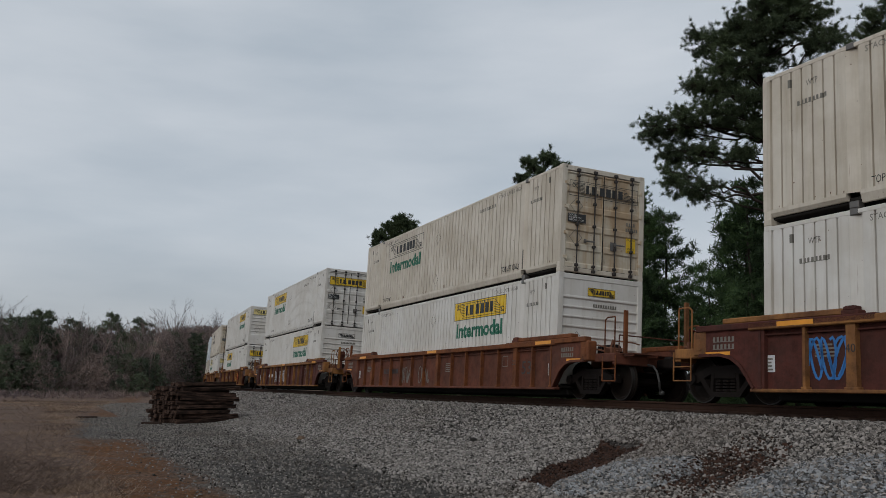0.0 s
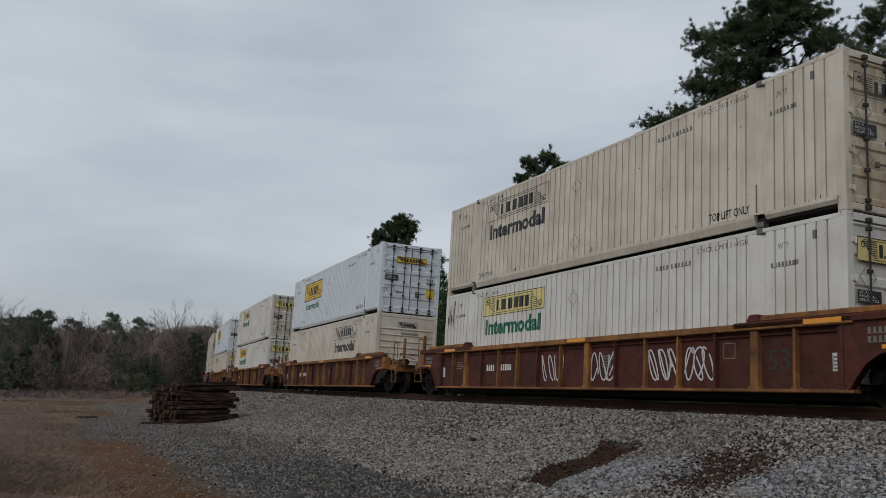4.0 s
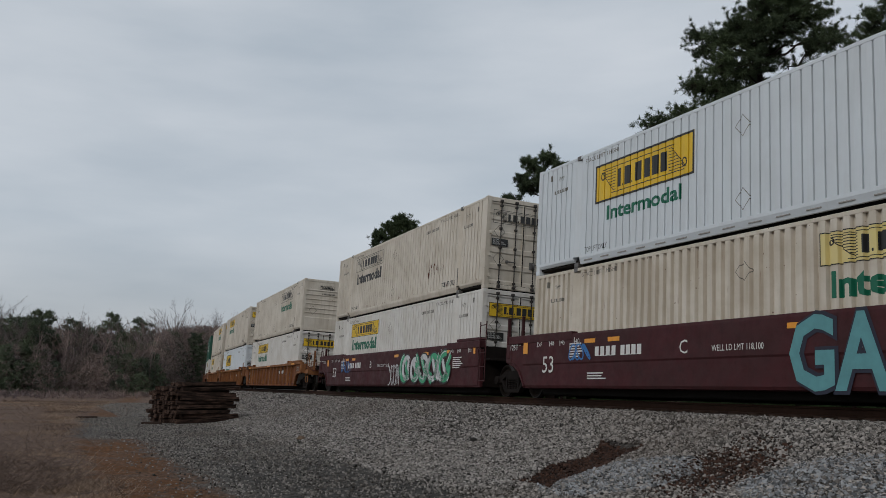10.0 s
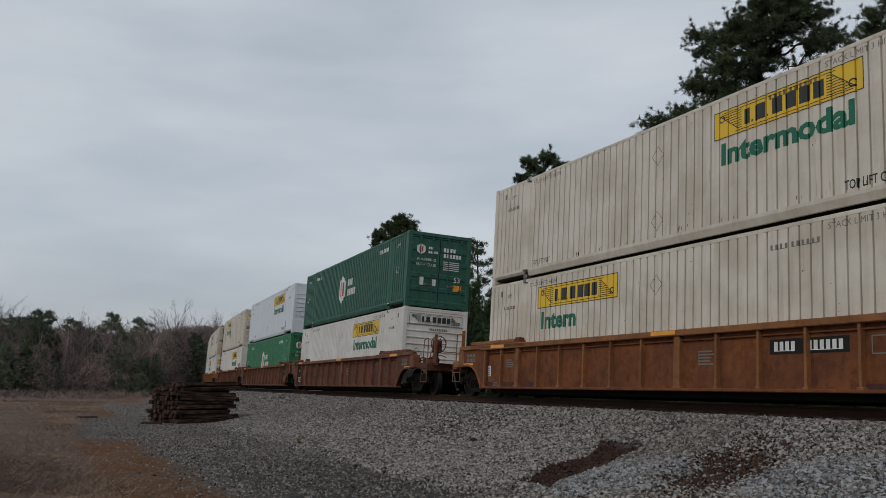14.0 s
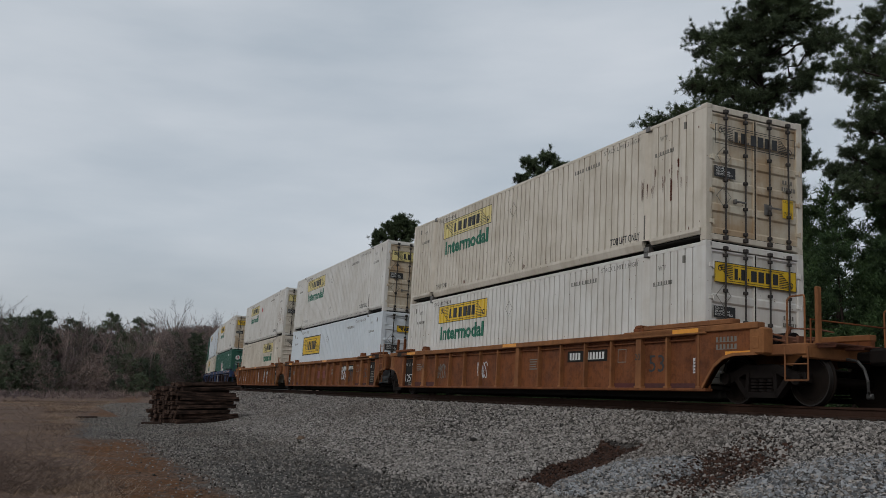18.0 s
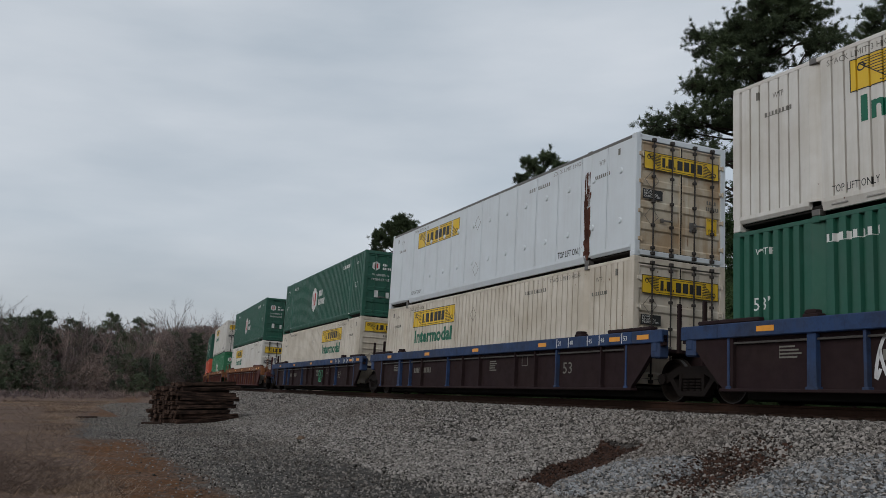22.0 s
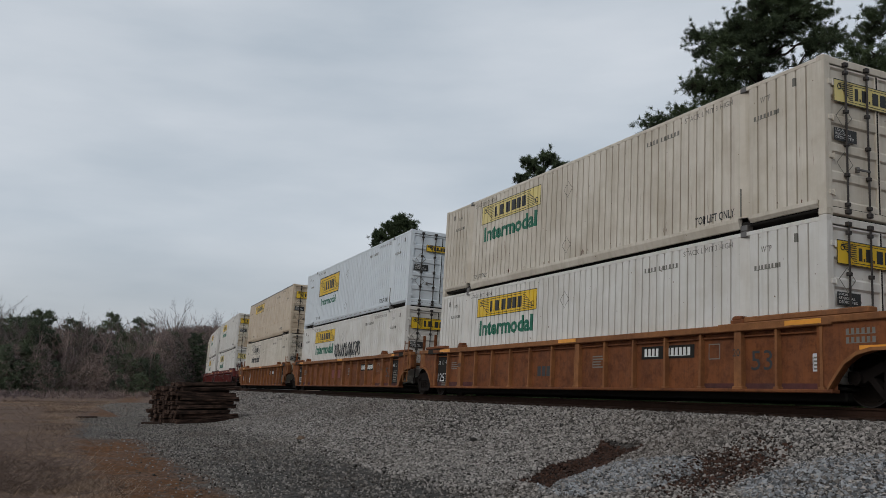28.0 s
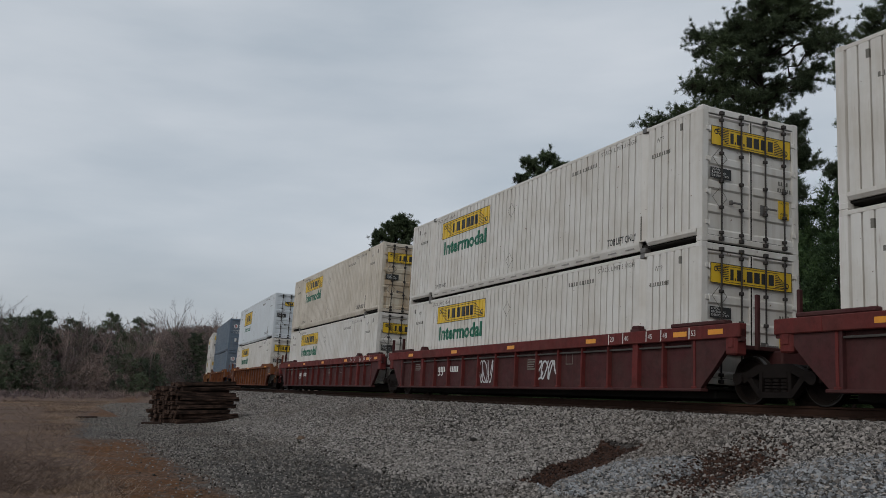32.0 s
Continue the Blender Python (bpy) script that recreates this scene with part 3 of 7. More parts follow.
def draped(shape, lift, prof="pinch"):
    """Lays flat lettering or a patch on the side sheet's folds."""
    bm = bmesh.new()
    vs = [bm.verts.new(p) for p in shape.v]
    for f in shape.f:
        try:
            bm.faces.new([vs[i] for i in f])
        except ValueError:
            pass
    if prof != "flat":
        lo, hi = min(p[0] for p in shape.v), max(p[0] for p in shape.v)
        for x, _ in MARKS[prof]:
            if lo < x < hi:
                bmesh.ops.bisect_plane(bm, geom=bm.verts[:] + bm.edges[:] + bm.faces[:], plane_co=(x, 0, 0), plane_no=(1, 0, 0))
    for v in bm.verts:
        v.co.y = -SIDE + depth_at(v.co.x, prof) - lift
    out = Shape()
    bm.verts.index_update()
    out.v = [tuple(v.co) for v in bm.verts]
    for f in bm.faces:
        idx = [v.index for v in f.verts]
        out.f.append(tuple(idx if f.normal.y <= 0 else reversed(idx)))
    bm.free()
    # faces look outwards
    fixed = []
    for f in out.f:
        p = [Vector(out.v[i]) for i in f[:3]]
        fixed.append(f if (p[1] - p[0]).cross(p[2] - p[0]).y < 0 else tuple(reversed(f)))
    out.f = fixed
    return out


def comb(x, z, n, w, gap, h):
    """A row of n upright bars on one thin base line."""
    pts = [(x, z)]
    end = x + n * w + (n - 1) * gap
    pts.append((end, z))
    for i in reversed(range(n)):
        a = x + i * (w + gap)
        pts += [(a + w, z + h), (a, z + h)]
        if i:
            pts += [(a, z + 0.012), (a - gap, z + 0.012)]
    return Shape().add([(a, 0, b) for a, b in pts], [tuple(range(len(pts)))])


def quad(x0, x1, z0, z1):
    return Shape().add([(x0, 0, z0), (x1, 0, z0), (x1, 0, z1), (x0, 0, z1)], [(0, 1, 2, 3)])


def poly2(pts):
    return Shape().add([(x, 0, z) for x, z in pts], [tuple(range(len(pts)))])


def join(*shapes):
    out = Shape()
    for s in shapes:
        out.add(s.v, s.f)
    return out


def side_sheet(prof):
    sh = Shape()
    flat = prof == "flat"
    if flat:
        marks = []
        for x in np.linspace(-HALF, HALF, 15):
            marks += [(x - 0.055, 0.006), (x - 0.053, 0.0), (x - 0.014, 0.0), (x - 0.011, 0.045), (x + 0.011, 0.045), (x + 0.014, 0.0), (x + 0.053, 0.0), (x + 0.055, 0.006)]
        marks = [(max(-HALF, min(HALF, a)), b) for a, b in marks]
        marks = [m for i, m in enumerate(marks) if i == 0 or m[0] > marks[i - 1][0] + 1e-4]
    else:
        marks = MARKS[prof]
    rows = [0.27, 2.80]
    verts = [(x, -SIDE + d, z) for z in rows for x, d in marks]
    n = len(marks)
    sh.add(verts, [(i, i + 1, n + i + 1, n + i) for i in range(n - 1)])
    if flat:
        for x in (-6.1, 6.1):
            sh.box(x - 0.13, x + 0.13, -SIDE - 0.004, -SIDE + 0.05, 0.18, 2.80, 0.02)
        for cx in np.linspace(-HALF, HALF, 15)[3:-1]:
            for z in (0.9, 2.1):
                sh.tube((cx + 0.55, -SIDE + 0.01, z), (cx + 0.55, -SIDE - 0.022, z), 0.085, 0.06, 12)
    return sh


def lower_rail():
    """The bottom rail: an upright lip under the sheet, then a face that leans in; it stops short beside the lifting posts."""
    sh = Shape()
    for g in (-1, 1):
        for x0, x1 in ((-HALF + 0.18, -6.24), (-5.96, 5.96), (6.24, HALF - 0.18)):
            lift = 0.120 if abs((x0 + x1) / 2) > 1 else 0.045
            a, b, c = g * (SIDE + 0.006), g * (SIDE - 0.10), g * (SIDE - 0.040)
            for z0, z1, y0, y1 in ((0.215, 0.285, a, a), (0.03 + lift, 0.215, c, a)):
                sh.convex([(x, y, z) for x in (x0, x1) for y, z in ((y0, z0), (b, z0), (b, z1), (y1, z1))],
                          [(0, 1, 2, 3), (4, 5, 6, 7), (0, 4, 7, 3), (1, 5, 6, 2), (3, 2, 6, 7), (0, 1, 5, 4)])
    return sh


def sill_slots():
    """Long drain slots in the bottom rail's leaning face."""
    sh = Shape()
    for i in range(17):
        x = -5.6 + i * 0.70
        sh.box(x - 0.17, x + 0.17, -SIDE + 0.004, -SIDE + 0.03, 0.135, 0.165, 0.006)
    return sh


def post_slot():
    return Shape().box(-0.016, 0.016, -SIDE - 0.004, -SIDE + 0.03, 0.30, 0.85, 0.004)


def upper_rail():
    sh = Shape()
    for s in (-1, 1):
        a, b = sorted((s * SIDE, s * (SIDE - 0.07)))
        sh.box(-HALF + 0.1, HALF - 0.1, a, b, 2.79, 2.875, 0.012)
    return sh


def roof_sheet():
    sh = Shape()
    n = 60
    verts, faces = [], []
    for i in range(n + 1):
        x = -HALF + 0.1 + (C_L - 0.2) * i / n
        z = 2.865 + (0.012 if i % 2 else 0.0)
        verts += [(x, -SIDE + 0.06, z), (x, SIDE - 0.06, z)]
    faces = [(2 * i, 2 * i + 2, 2 * i + 3, 2 * i + 1) for i in range(n)]
    return sh.add(verts, faces)


def floor_sheet():
    return Shape().box(-HALF + 0.1, HALF - 0.1, -SIDE + 0.08, SIDE - 0.08, 0.10, 0.20, 0.01)


def corner_post():
    return Shape().box(-0.085, 0.085, -0.075, 0.075, 0.10, 2.80, 0.015)


def casting():
    """A lifting corner block with its slot."""
    sh = Shape().box(-0.09, 0.09, -0.082, 0.082, 0.0, 0.118, 0.012)
    sh.add([(-0.045, -0.0835, 0.03), (0.045, -0.0835, 0.03), (0.045, -0.0835, 0.085), (-0.045, -0.0835, 0.085)], [(0, 1, 2, 3)])
    return sh


def door_leaf(w):
    """A pressed steel leaf with four sunk fields, in the plane x = 0, from y = 0 to w."""
    sh = Shape()
    zs = [0.16]
    n = 5
    h = (2.72 - 0.16) / n
    prof = []
    for i in range(n):
        z = 0.16 + i * h
        prof += [(z + 0.03, 0.0), (z + 0.10, 0.0), (z + 0.14, -0.032), (z + h - 0.07, -0.032), (z + h - 0.03, 0.0)]
    prof = [(0.16, 0.0)] + prof + [(2.72, 0.0)]
    verts = [(d, y, z) for z, d in prof for y in (0.01, w - 0.01)]
    sh.add(verts, [(2 * i, 2 * i + 1, 2 * i + 3, 2 * i + 2) for i in range(len(prof) - 1)])
    sh.box(-0.05, 0.004, 0.0, 0.03, 0.15, 2.73, 0.008)
    sh.box(-0.05, 0.004, w - 0.03, w, 0.15, 2.73, 0.008)
    return sh


def lock_rod():
    sh = Shape().tube((0.045, 0, 0.08), (0.045, 0, 2.80), 0.019, n=8)
    for z in (0.22, 0.75, 1.3, 1.9, 2.62):
        sh.box(0.0, 0.075, -0.045, 0.045, z - 0.035, z + 0.035, 0.01)
    for z in (0.10, 2.78):
        sh.box(0.0, 0.08, -0.05, 0.05, z - 0.05, z + 0.03, 0.01)
    return sh


def rod_handle():
    return Shape().box(0.05, 0.075, -0.32, 0.02, 0.86, 0.90, 0.006).box(0.0, 0.07, -0.30, -0.24, 0.83, 0.93, 0.01)


def hinge():
    return Shape().box(-0.01, 0.03, -0.055, 0.055, -0.045, 0.045, 0.01).tube((0.025, 0.05, -0.06), (0.025, 0.05, 0.06), 0.018, n=6)


def nose_wall():
    """The blind end, with a plain band above and lying folds below."""
    prof = [(0.12, 0.0), (0.30, 0.0), (0.75, 0.0), (0.76, -0.02)]
    z = 0.80
    for i in range(6):
        prof += [(z, -0.035), (z + 0.17, -0.035), (z + 0.21, 0.0), (z + 0.24, 0.0)]
        z += 0.25
    prof += [(z + 0.02, -0.01), (2.76, -0.01)]
    sh = Shape()
    w = SIDE - 0.13
    sh.add([(d, y, zz) for zz, d in prof for y in (-w, w)], [(2 * i, 2 * i + 1, 2 * i + 3, 2 * i + 2) for i in range(len(prof) - 1)])
    return sh


def end_bar(z0, z1):
    return Shape().box(-0.12, 0.0, -SIDE + 0.1, SIDE - 0.1, z0, z1, 0.012)


def scroll(x0, z0, w, h, way):
    """A rolled ribbon end beside the name bars: a curl, and lines that shorten along a slant. way -1: turned about its middle."""
    out = []
    for i in range(8):
        f = i / 7
        a, b, z = w * (0.10 + 0.72 * f), w * 0.97, h * (0.84 - 0.70 * f)
        out.append([(a, z), (b, z), (b, z + 0.016), (a, z + 0.016)])
    out.append([(w * 0.08, h * 0.86), (w * 0.12, h * 0.86), (w * 0.86, h * 0.13), (w * 0.82, h * 0.13)])
    polys = [poly2([(x0 + way * x, z0 + (z if way > 0 else h - z)) for x, z in p]) for p in out]
    n = 12
    cx, cz = x0 + way * w * 0.17, z0 + (h * 0.72 if way > 0 else h * 0.28)
    ring = [(cx + k * w * 0.13 * math.cos(t), cz + k * h * 0.15 * math.sin(t)) for k in (1.0, 0.66) for t in np.linspace(0, 2 * math.pi, n)]
    polys.append(Shape().add([(a, 0, b) for a, b in ring], [(i, i + 1, n + i + 1, n + i) for i in range(n - 1)]))
    return join(*polys)


def name_bars(x0, x1, z0, z1, mono=False):
    """Plain dark bars where the firm's name stands: two small, then a group of four."""
    w, h = x1 - x0, z1 - z0
    a, b = z0 + h * 0.23, z1 - h * 0.23
    cuts = [(0.235, 0.275), (0.315, 0.385), (0.435, 0.505), (0.525, 0.595), (0.615, 0.685), (0.705, 0.770)]
    out = [quad(x0 + w * p, x0 + w * q, a, b) for p, q in cuts]
    out += [quad(x0 + w * p, x0 + w * p + 0.035, a, a + 0.05) for p in (0.288, 0.395)]
    out += [quad(x0 + w * 0.06, x1 - w * 0.16, z1 - h * 0.13, z1 - h * 0.105), quad(x0 + w * 0.16, x1 - w * 0.06, z0 + h * 0.105, z0 + h * 0.13)]
    out += [scroll(x0 + w * 0.03, z0 + h * 0.06, w * 0.19, h * 0.88, 1), scroll(x1 - w * 0.03, z0 + h * 0.06, w * 0.19, h * 0.88, -1)]
    return join(*out)


def rim(x0, x1, z0, z1, t):
    return join(quad(x0, x1, z0, z0 + t), quad(x0, x1, z1 - t, z1), quad(x0, x0 + t, z0 + t, z1 - t), quad(x1 - t, x1, z0 + t, z1 - t))


def lozenge(x, z, r):
    out = Shape()
    o = [(x, z - r * 1.1), (x + r, z), (x, z + r * 1.1), (x - r, z)]
    q = [(x, z - r), (x + r * 0.9, z), (x, z + r), (x - r * 0.9, z)]
    return out.add([(a, 0, b) for a, b in o + q], [(i, (i + 1) % 4, 4 + (i + 1) % 4, 4 + i) for i in range(4)])


def on_end(shape, x, lift):
    """Turns flat lettering to the end wall that faces along the line."""
    return Shape().add([(x + lift, p[0], p[2]) for p in shape.v], shape.f)


def container(style, flip, logo, words=True, door=None, flat=False, extra=(), nose="w", dlogo="", prof=""):
    """A 53-foot container. flip False: doors lead; True: the blind end leads."""
    white = style not in ("green", "leaf", "red", "slate")
    body = M[style]
    prof = "flat" if flat else prof or ("pinch" if white else "broad")
    tint = {"white": "white", "cream": "aged cream", "bluewhite": "clean bluish white", "beige": "yellowed beige", "green": "dark green", "leaf": "mid green", "red": "orange-red", "slate": "slate blue"}[style]
    label = f"{tint} {'smooth-sided' if flat else 'corrugated'} steel freight container" + (" with a yellow name panel" if logo in "YPB" else " with an outlined name panel" if logo in "WG" else " with a white hexagon emblem" if logo == "H" else "")
    c = tagged(new("freight_container"), label, "container", "double-stacked containers on the train")
    part("side_wall", kept(("side_wall", prof), lambda: side_sheet(prof), body), c)
    part("side_wall", kept(("side_wall", prof), lambda: side_sheet(prof), body), c, m=pose(0, 0, 0, 0, 0, 180))
    part("bottom_rail", kept("bottom_rail", lower_rail, body), c)
    if prof == "pinch" and style != "cream":
        part("sill_slots", kept("sill_slots", sill_slots, M["slot"]), c)
    if prof == "pinch":
        part("post_slot", kept("post_slot", post_slot, M["faint"]), c, m=pose(6.02, 0, 0))
    part("top_rail", kept("top_rail", upper_rail, M["steel"] if flat else body), c)
    part("roof", kept("roof", roof_sheet, body), c)
    part("floor", kept("floor", floor_sheet, M["dark"]), c)
    for sx in (-1, 1):
        part("end_sill", kept("end_sill", lambda: end_bar(0.03, 0.15), body), c, m=pose(sx * HALF, 0, 0, 0, 0, 0 if sx > 0 else 180))
        part("end_header", kept("end_header", lambda: end_bar(2.74, 2.88), body), c, m=pose(sx * HALF, 0, 0, 0, 0, 0 if sx > 0 else 180))
        for sy in (-1, 1):
            part("corner_post", kept("corner_post", corner_post, body), c, m=pose(sx * (HALF - 0.086), sy * (SIDE - 0.077), 0))
    for x in (-HALF + 0.09, -6.1, 6.1, HALF - 0.09):
        for sy in (-1, 1):
            for z in (0.0, C_H - 0.118):
                dark = abs(x) < 7
                if sy > 0 and x < 7:
                    continue
                part("corner_casting", kept("corner_casting", casting, M["steel"] if dark and white else body), c, m=pose(x, sy * (SIDE - 0.080), z, 0, 0, 0 if sy < 0 else 180))
    # the two ends
    dmat = M[door] if door else body
    lead = -1 if flip else 1
    for sy in (-1, 1):
        leaf = part("door", kept("door", lambda: door_leaf(1.14), dmat), c, "stained door leaf" if door else "", m=pose(lead * (HALF - 0.012), -1.155 * lead if sy < 0 else 0.015 * lead, 0, 0, 0, 0 if lead > 0 else 180))
        if flip:
            continue
        for y in (0.34, 0.86):
            rod = part("lock_rod", kept("lock_rod", lock_rod, M["rod"] if white else dmat), leaf, m=pose(0, y, 0))
        part("handle", kept("handle", rod_handle, M["steel"]), leaf, m=pose(0, 0.86 if sy < 0 else 0.62, 0))
        for z in (0.4, 1.05, 1.75, 2.4):
            part("hinge", kept("hinge", hinge, dmat), leaf, m=pose(0.0, 0.0 if sy < 0 else 1.14, z))
    part("door_gasket", kept("door_gasket", lambda: Shape().box(-0.03, -0.002, -0.014, 0.014, 0.16, 2.72, 0.003), M["dark"]), c, m=pose(lead * (HALF - 0.004), 0, 0))
    part("nose_wall", kept("nose_wall", nose_wall, body), c, m=pose(-lead * (HALF - 0.006), 0, 0, 0, 0, 180 if lead > 0 else 0))
    # painted marks on the near side
    def mark(name, key, build, mat, label=""):
        part(name, kept((name, key, prof), lambda: draped(build(), 0.003, prof), mat), c, label)

    def over(name, key, build, mat, label=""):
        part(name, kept((name, key, prof, 1), lambda: draped(build(), 0.006, prof), mat), c, label)
    nose_x = HALF if flip else -HALF
    x0 = nose_x - 6.55 if flip else nose_x + 2.75
    x1 = x0 + 3.62
    ink = M["ink"]
    if logo in "YPWG":
        if logo in "YP":
            mark("name_panel", (x0, logo), lambda: quad(x0, x1, 2.00, 2.58), M["yellow" if logo == "Y" else "paleyellow"], "yellow painted name panel")
        over("name_mark", (x0, logo), lambda: join(name_bars(x0, x1, 2.00, 2.58), rim(x0, x1, 2.00, 2.58, 0.018)), ink)
        if words:
            word, long = ("Intermodal", 3.22) if words is True else (words, 3.22 * 0.52)
            mark("lettering", (x0, word), lambda: lettering(word, x0 + 0.20, 1.46, 0.42, long, 0.024), M["inkgreen"] if logo != "W" else ink, "green painted word" if words is True else "green painted word with its end worn away")
    elif logo == "B":
        mark("name_panel", (x0, logo), lambda: quad(x0, x1, 1.48, 2.44), M["yellow"], "yellow name panel with a black border")
        over("name_mark", (x0, logo), lambda: join(name_bars(x0 + 0.1, x1 - 0.1, 1.55, 2.37), rim(x0, x1, 1.48, 2.44, 0.05)), ink)
        if words:
            mark("lettering", (x0, "B"), lambda: lettering("Intermodal", x0 + 0.50, 1.02, 0.33, 2.72, 0.014), M["inkgreen"], "green painted word")
    elif logo == "H":
        hx = -0.86
        mark("emblem", "H", lambda: poly2([(hx + 0.62 * math.sin(a) * 1.0, 1.47 + 0.66 * math.cos(a)) for a in [-i * math.pi / 3 for i in range(6)]]), M["inkwhite"], "white hexagon emblem")
        over("emblem_mark", "H", lambda: join(quad(hx - 0.27, hx - 0.09, 1.15, 1.80), quad(hx + 0.09, hx + 0.27, 1.15, 1.80)), M["inkred"])
        mark("name_mark", "H", lambda: join(*[quad(hx + 0.95 + 0.26 * i, hx + 1.15 + 0.26 * i, 1.55, 1.85) for i in range(3)], *[quad(hx + 0.95 + 0.26 * i, hx + 1.15 + 0.26 * i, 1.10, 1.40) for i in range(5)]), M["inkwhite"])
        mark("lettering", "53", lambda: lettering("53'", 6.75, 1.35, 0.24), M["inkwhite"])
        mark("lettering", "WTPw", lambda: lettering("WTP", 6.75, 2.38, 0.13), M["inkwhite"])
        mark("serial_mark", "Hn", lambda: comb(4.55, 2.40, 8, 0.10, 0.05, 0.16), M["inkwhite"])
        mark("rail_stripe", "Ht", lambda: comb(-7.6, 0.215, 22, 0.35, 0.36, 0.045), M["inkwhite"])
        mark("lettering", "53l", lambda: lettering("53'", -7.55, 1.35, 0.24), M["inkwhite"])
        mark("lettering", "WTPl", lambda: lettering("WTP", -7.5, 2.38, 0.13), M["inkwhite"])
        mark("serial_mark", "Hl", lambda: comb(-5.9, 2.40, 8, 0.08, 0.06, 0.14), M["inkwhite"])
    if white:
        mark("lettering", "TLO", lambda: lettering("TOP LIFT ONLY", 4.70, 0.34, 0.16, 1.15, 0.004), ink)
        mark("lettering", "TLOl", lambda: lettering("TOP LIFT ONLY", -5.75, 0.34, 0.13, 0.95), ink)
        mark("lettering", "STK", lambda: lettering("STACK LIMIT 3 HIGH", 4.35, 2.63, 0.11, 1.45), M["faint"])
        mark("lettering", "STKl", lambda: lettering("STACK LIMIT 3 HIGH", -5.80, 2.63, 0.11, 1.35), M["faint"])
        mark("lettering", "WTP", lambda: lettering("WTP", 6.55, 2.42, 0.12, 0.26), M["faint"])
        mark("serial_mark", "OR", lambda: comb(6.38, 2.10, 8, 0.05, 0.035, 0.09), M["faint"])
        mark("lettering", "WTPl", lambda: lettering("WTP", -7.05, 2.42, 0.12, 0.26), M["faint"])
        mark("serial_mark", "ORl", lambda: comb(-7.25, 2.10, 8, 0.05, 0.035, 0.09), M["faint"])
        mark("serial_mark", "ser", lambda: comb(3.03, 2.43, 4, 0.055, 0.06, 0.10), M["faint"])
        mark("serial_mark", "ser2", lambda: comb(3.53, 2.43, 6, 0.055, 0.06, 0.10), M["faint"])
        for z in (2.14, 0.66):
            mark("placard_holder", z, lambda: lozenge(-0.3, z, 0.21), M["faint"], "empty lozenge placard holder")
        for x in (7.35, -7.47):
            mark("vent", x, lambda: quad(x, x + 0.09, 2.50, 2.66), M["faint"])
    if style in ("cream", "beige"):
        over("rust_run", "sill", rust_patch(-7.6, 0.21, 15.2, 0.22, 34)[0][1], M["car_rust"], "rust spots along the bottom edge")
    # marks on the leading end
    def endmark(name, key, shape, mat, label="", lift=0.012):
        part(name, kept((name, "end", key), lambda: on_end(shape(), HALF, lift), mat), c, label)
    if white and not flip:
        dl = dlogo or logo
        dw, d0, d1 = (0.66, 2.10, 2.36) if dl == "B" else (1.08, 2.06, 2.48)
        if dl in "YPB":
            endmark("door_panel", dl, lambda: quad(-dw, dw, d0, d1), M["paleyellow" if dl == "P" else "yellow"], "yellow name panel across the doors", 0.006)
        endmark("door_name", dl == "B", lambda: join(name_bars(-dw, dw, d0, d1), rim(-dw, dw, d0, d1, 0.014)), ink)
        for z in (1.80, 0.95):
            endmark("placard_holder", z, lambda: lozenge(-0.85, z, 0.20), M["faint"])
        endmark("sticker", 1, lambda: quad(-1.10, -0.55, 1.35, 1.58), ink, "black notice sticker")
        endmark("lettering", "jobs", lambda: join(*[lettering(t, -1.06, 1.52 - 0.065 * i, 0.045, wd) for i, (t, wd) in enumerate((("LOCAL", 0.22), ("REGIONAL", 0.38), ("DEDICATED", 0.44)))]), M["inkwhite"], lift=0.016)
        endmark("sticker", 2, lambda: quad(0.72, 1.02, 0.72, 1.12), M["yellow"], "yellow wide-turn warning sticker")
        endmark("lettering", 2, lambda: join(lettering("CAUTION", 0.74, 1.05, 0.05, 0.26), lettering("WIDE", 0.76, 0.80, 0.06, 0.22), lettering("TURNS", 0.76, 0.73, 0.05, 0.22)), ink, lift=0.016)
        endmark("serial_mark", 2, lambda: comb(0.72, 1.45, 4, 0.045, 0.03, 0.09), M["faint"])
        endmark("serial_mark", 4, lambda: comb(0.70, 1.30, 6, 0.045, 0.02, 0.09), M["faint"])
        endmark("sticker", 3, lambda: quad(0.22, 0.42, 0.72, 0.95), M["steel"])
    elif white:
        nw, n0, n1 = (0.42, 2.34, 2.56) if nose in "yw" else (1.08, 2.26, 2.66)
        if nose in "yYP":
            endmark("end_panel", nose, lambda: quad(-nw, nw, n0, n1), M["paleyellow" if nose == "P" else "yellow"], "yellow name panel", 0.0)
        endmark("end_name", nose in "yw", lambda: join(name_bars(-nw, nw, n0, n1), rim(-nw, nw, n0, n1, 0.012)), ink, lift=0.003)
        endmark("placard_holder", 2, lambda: lozenge(-0.72, 1.15, 0.22), M["faint"], lift=0.003)
        endmark("serial_mark", 3, lambda: comb(-0.25, 2.05, 10, 0.05, 0.025, 0.09), M["faint"], lift=0.0)
    else:
        endmark("emblem", "Hd", lambda: poly2([(-0.78 + 0.20 * math.sin(a), 2.22 + 0.21 * math.cos(a)) for a in [-i * math.pi / 3 for i in range(6)]]), M["inkwhite"], lift=0.008)
        endmark("emblem_mark", "Hd", lambda: join(quad(-0.86, -0.80, 2.12, 2.32), quad(-0.76, -0.70, 2.12, 2.32)), M["inkred"], lift=0.012)
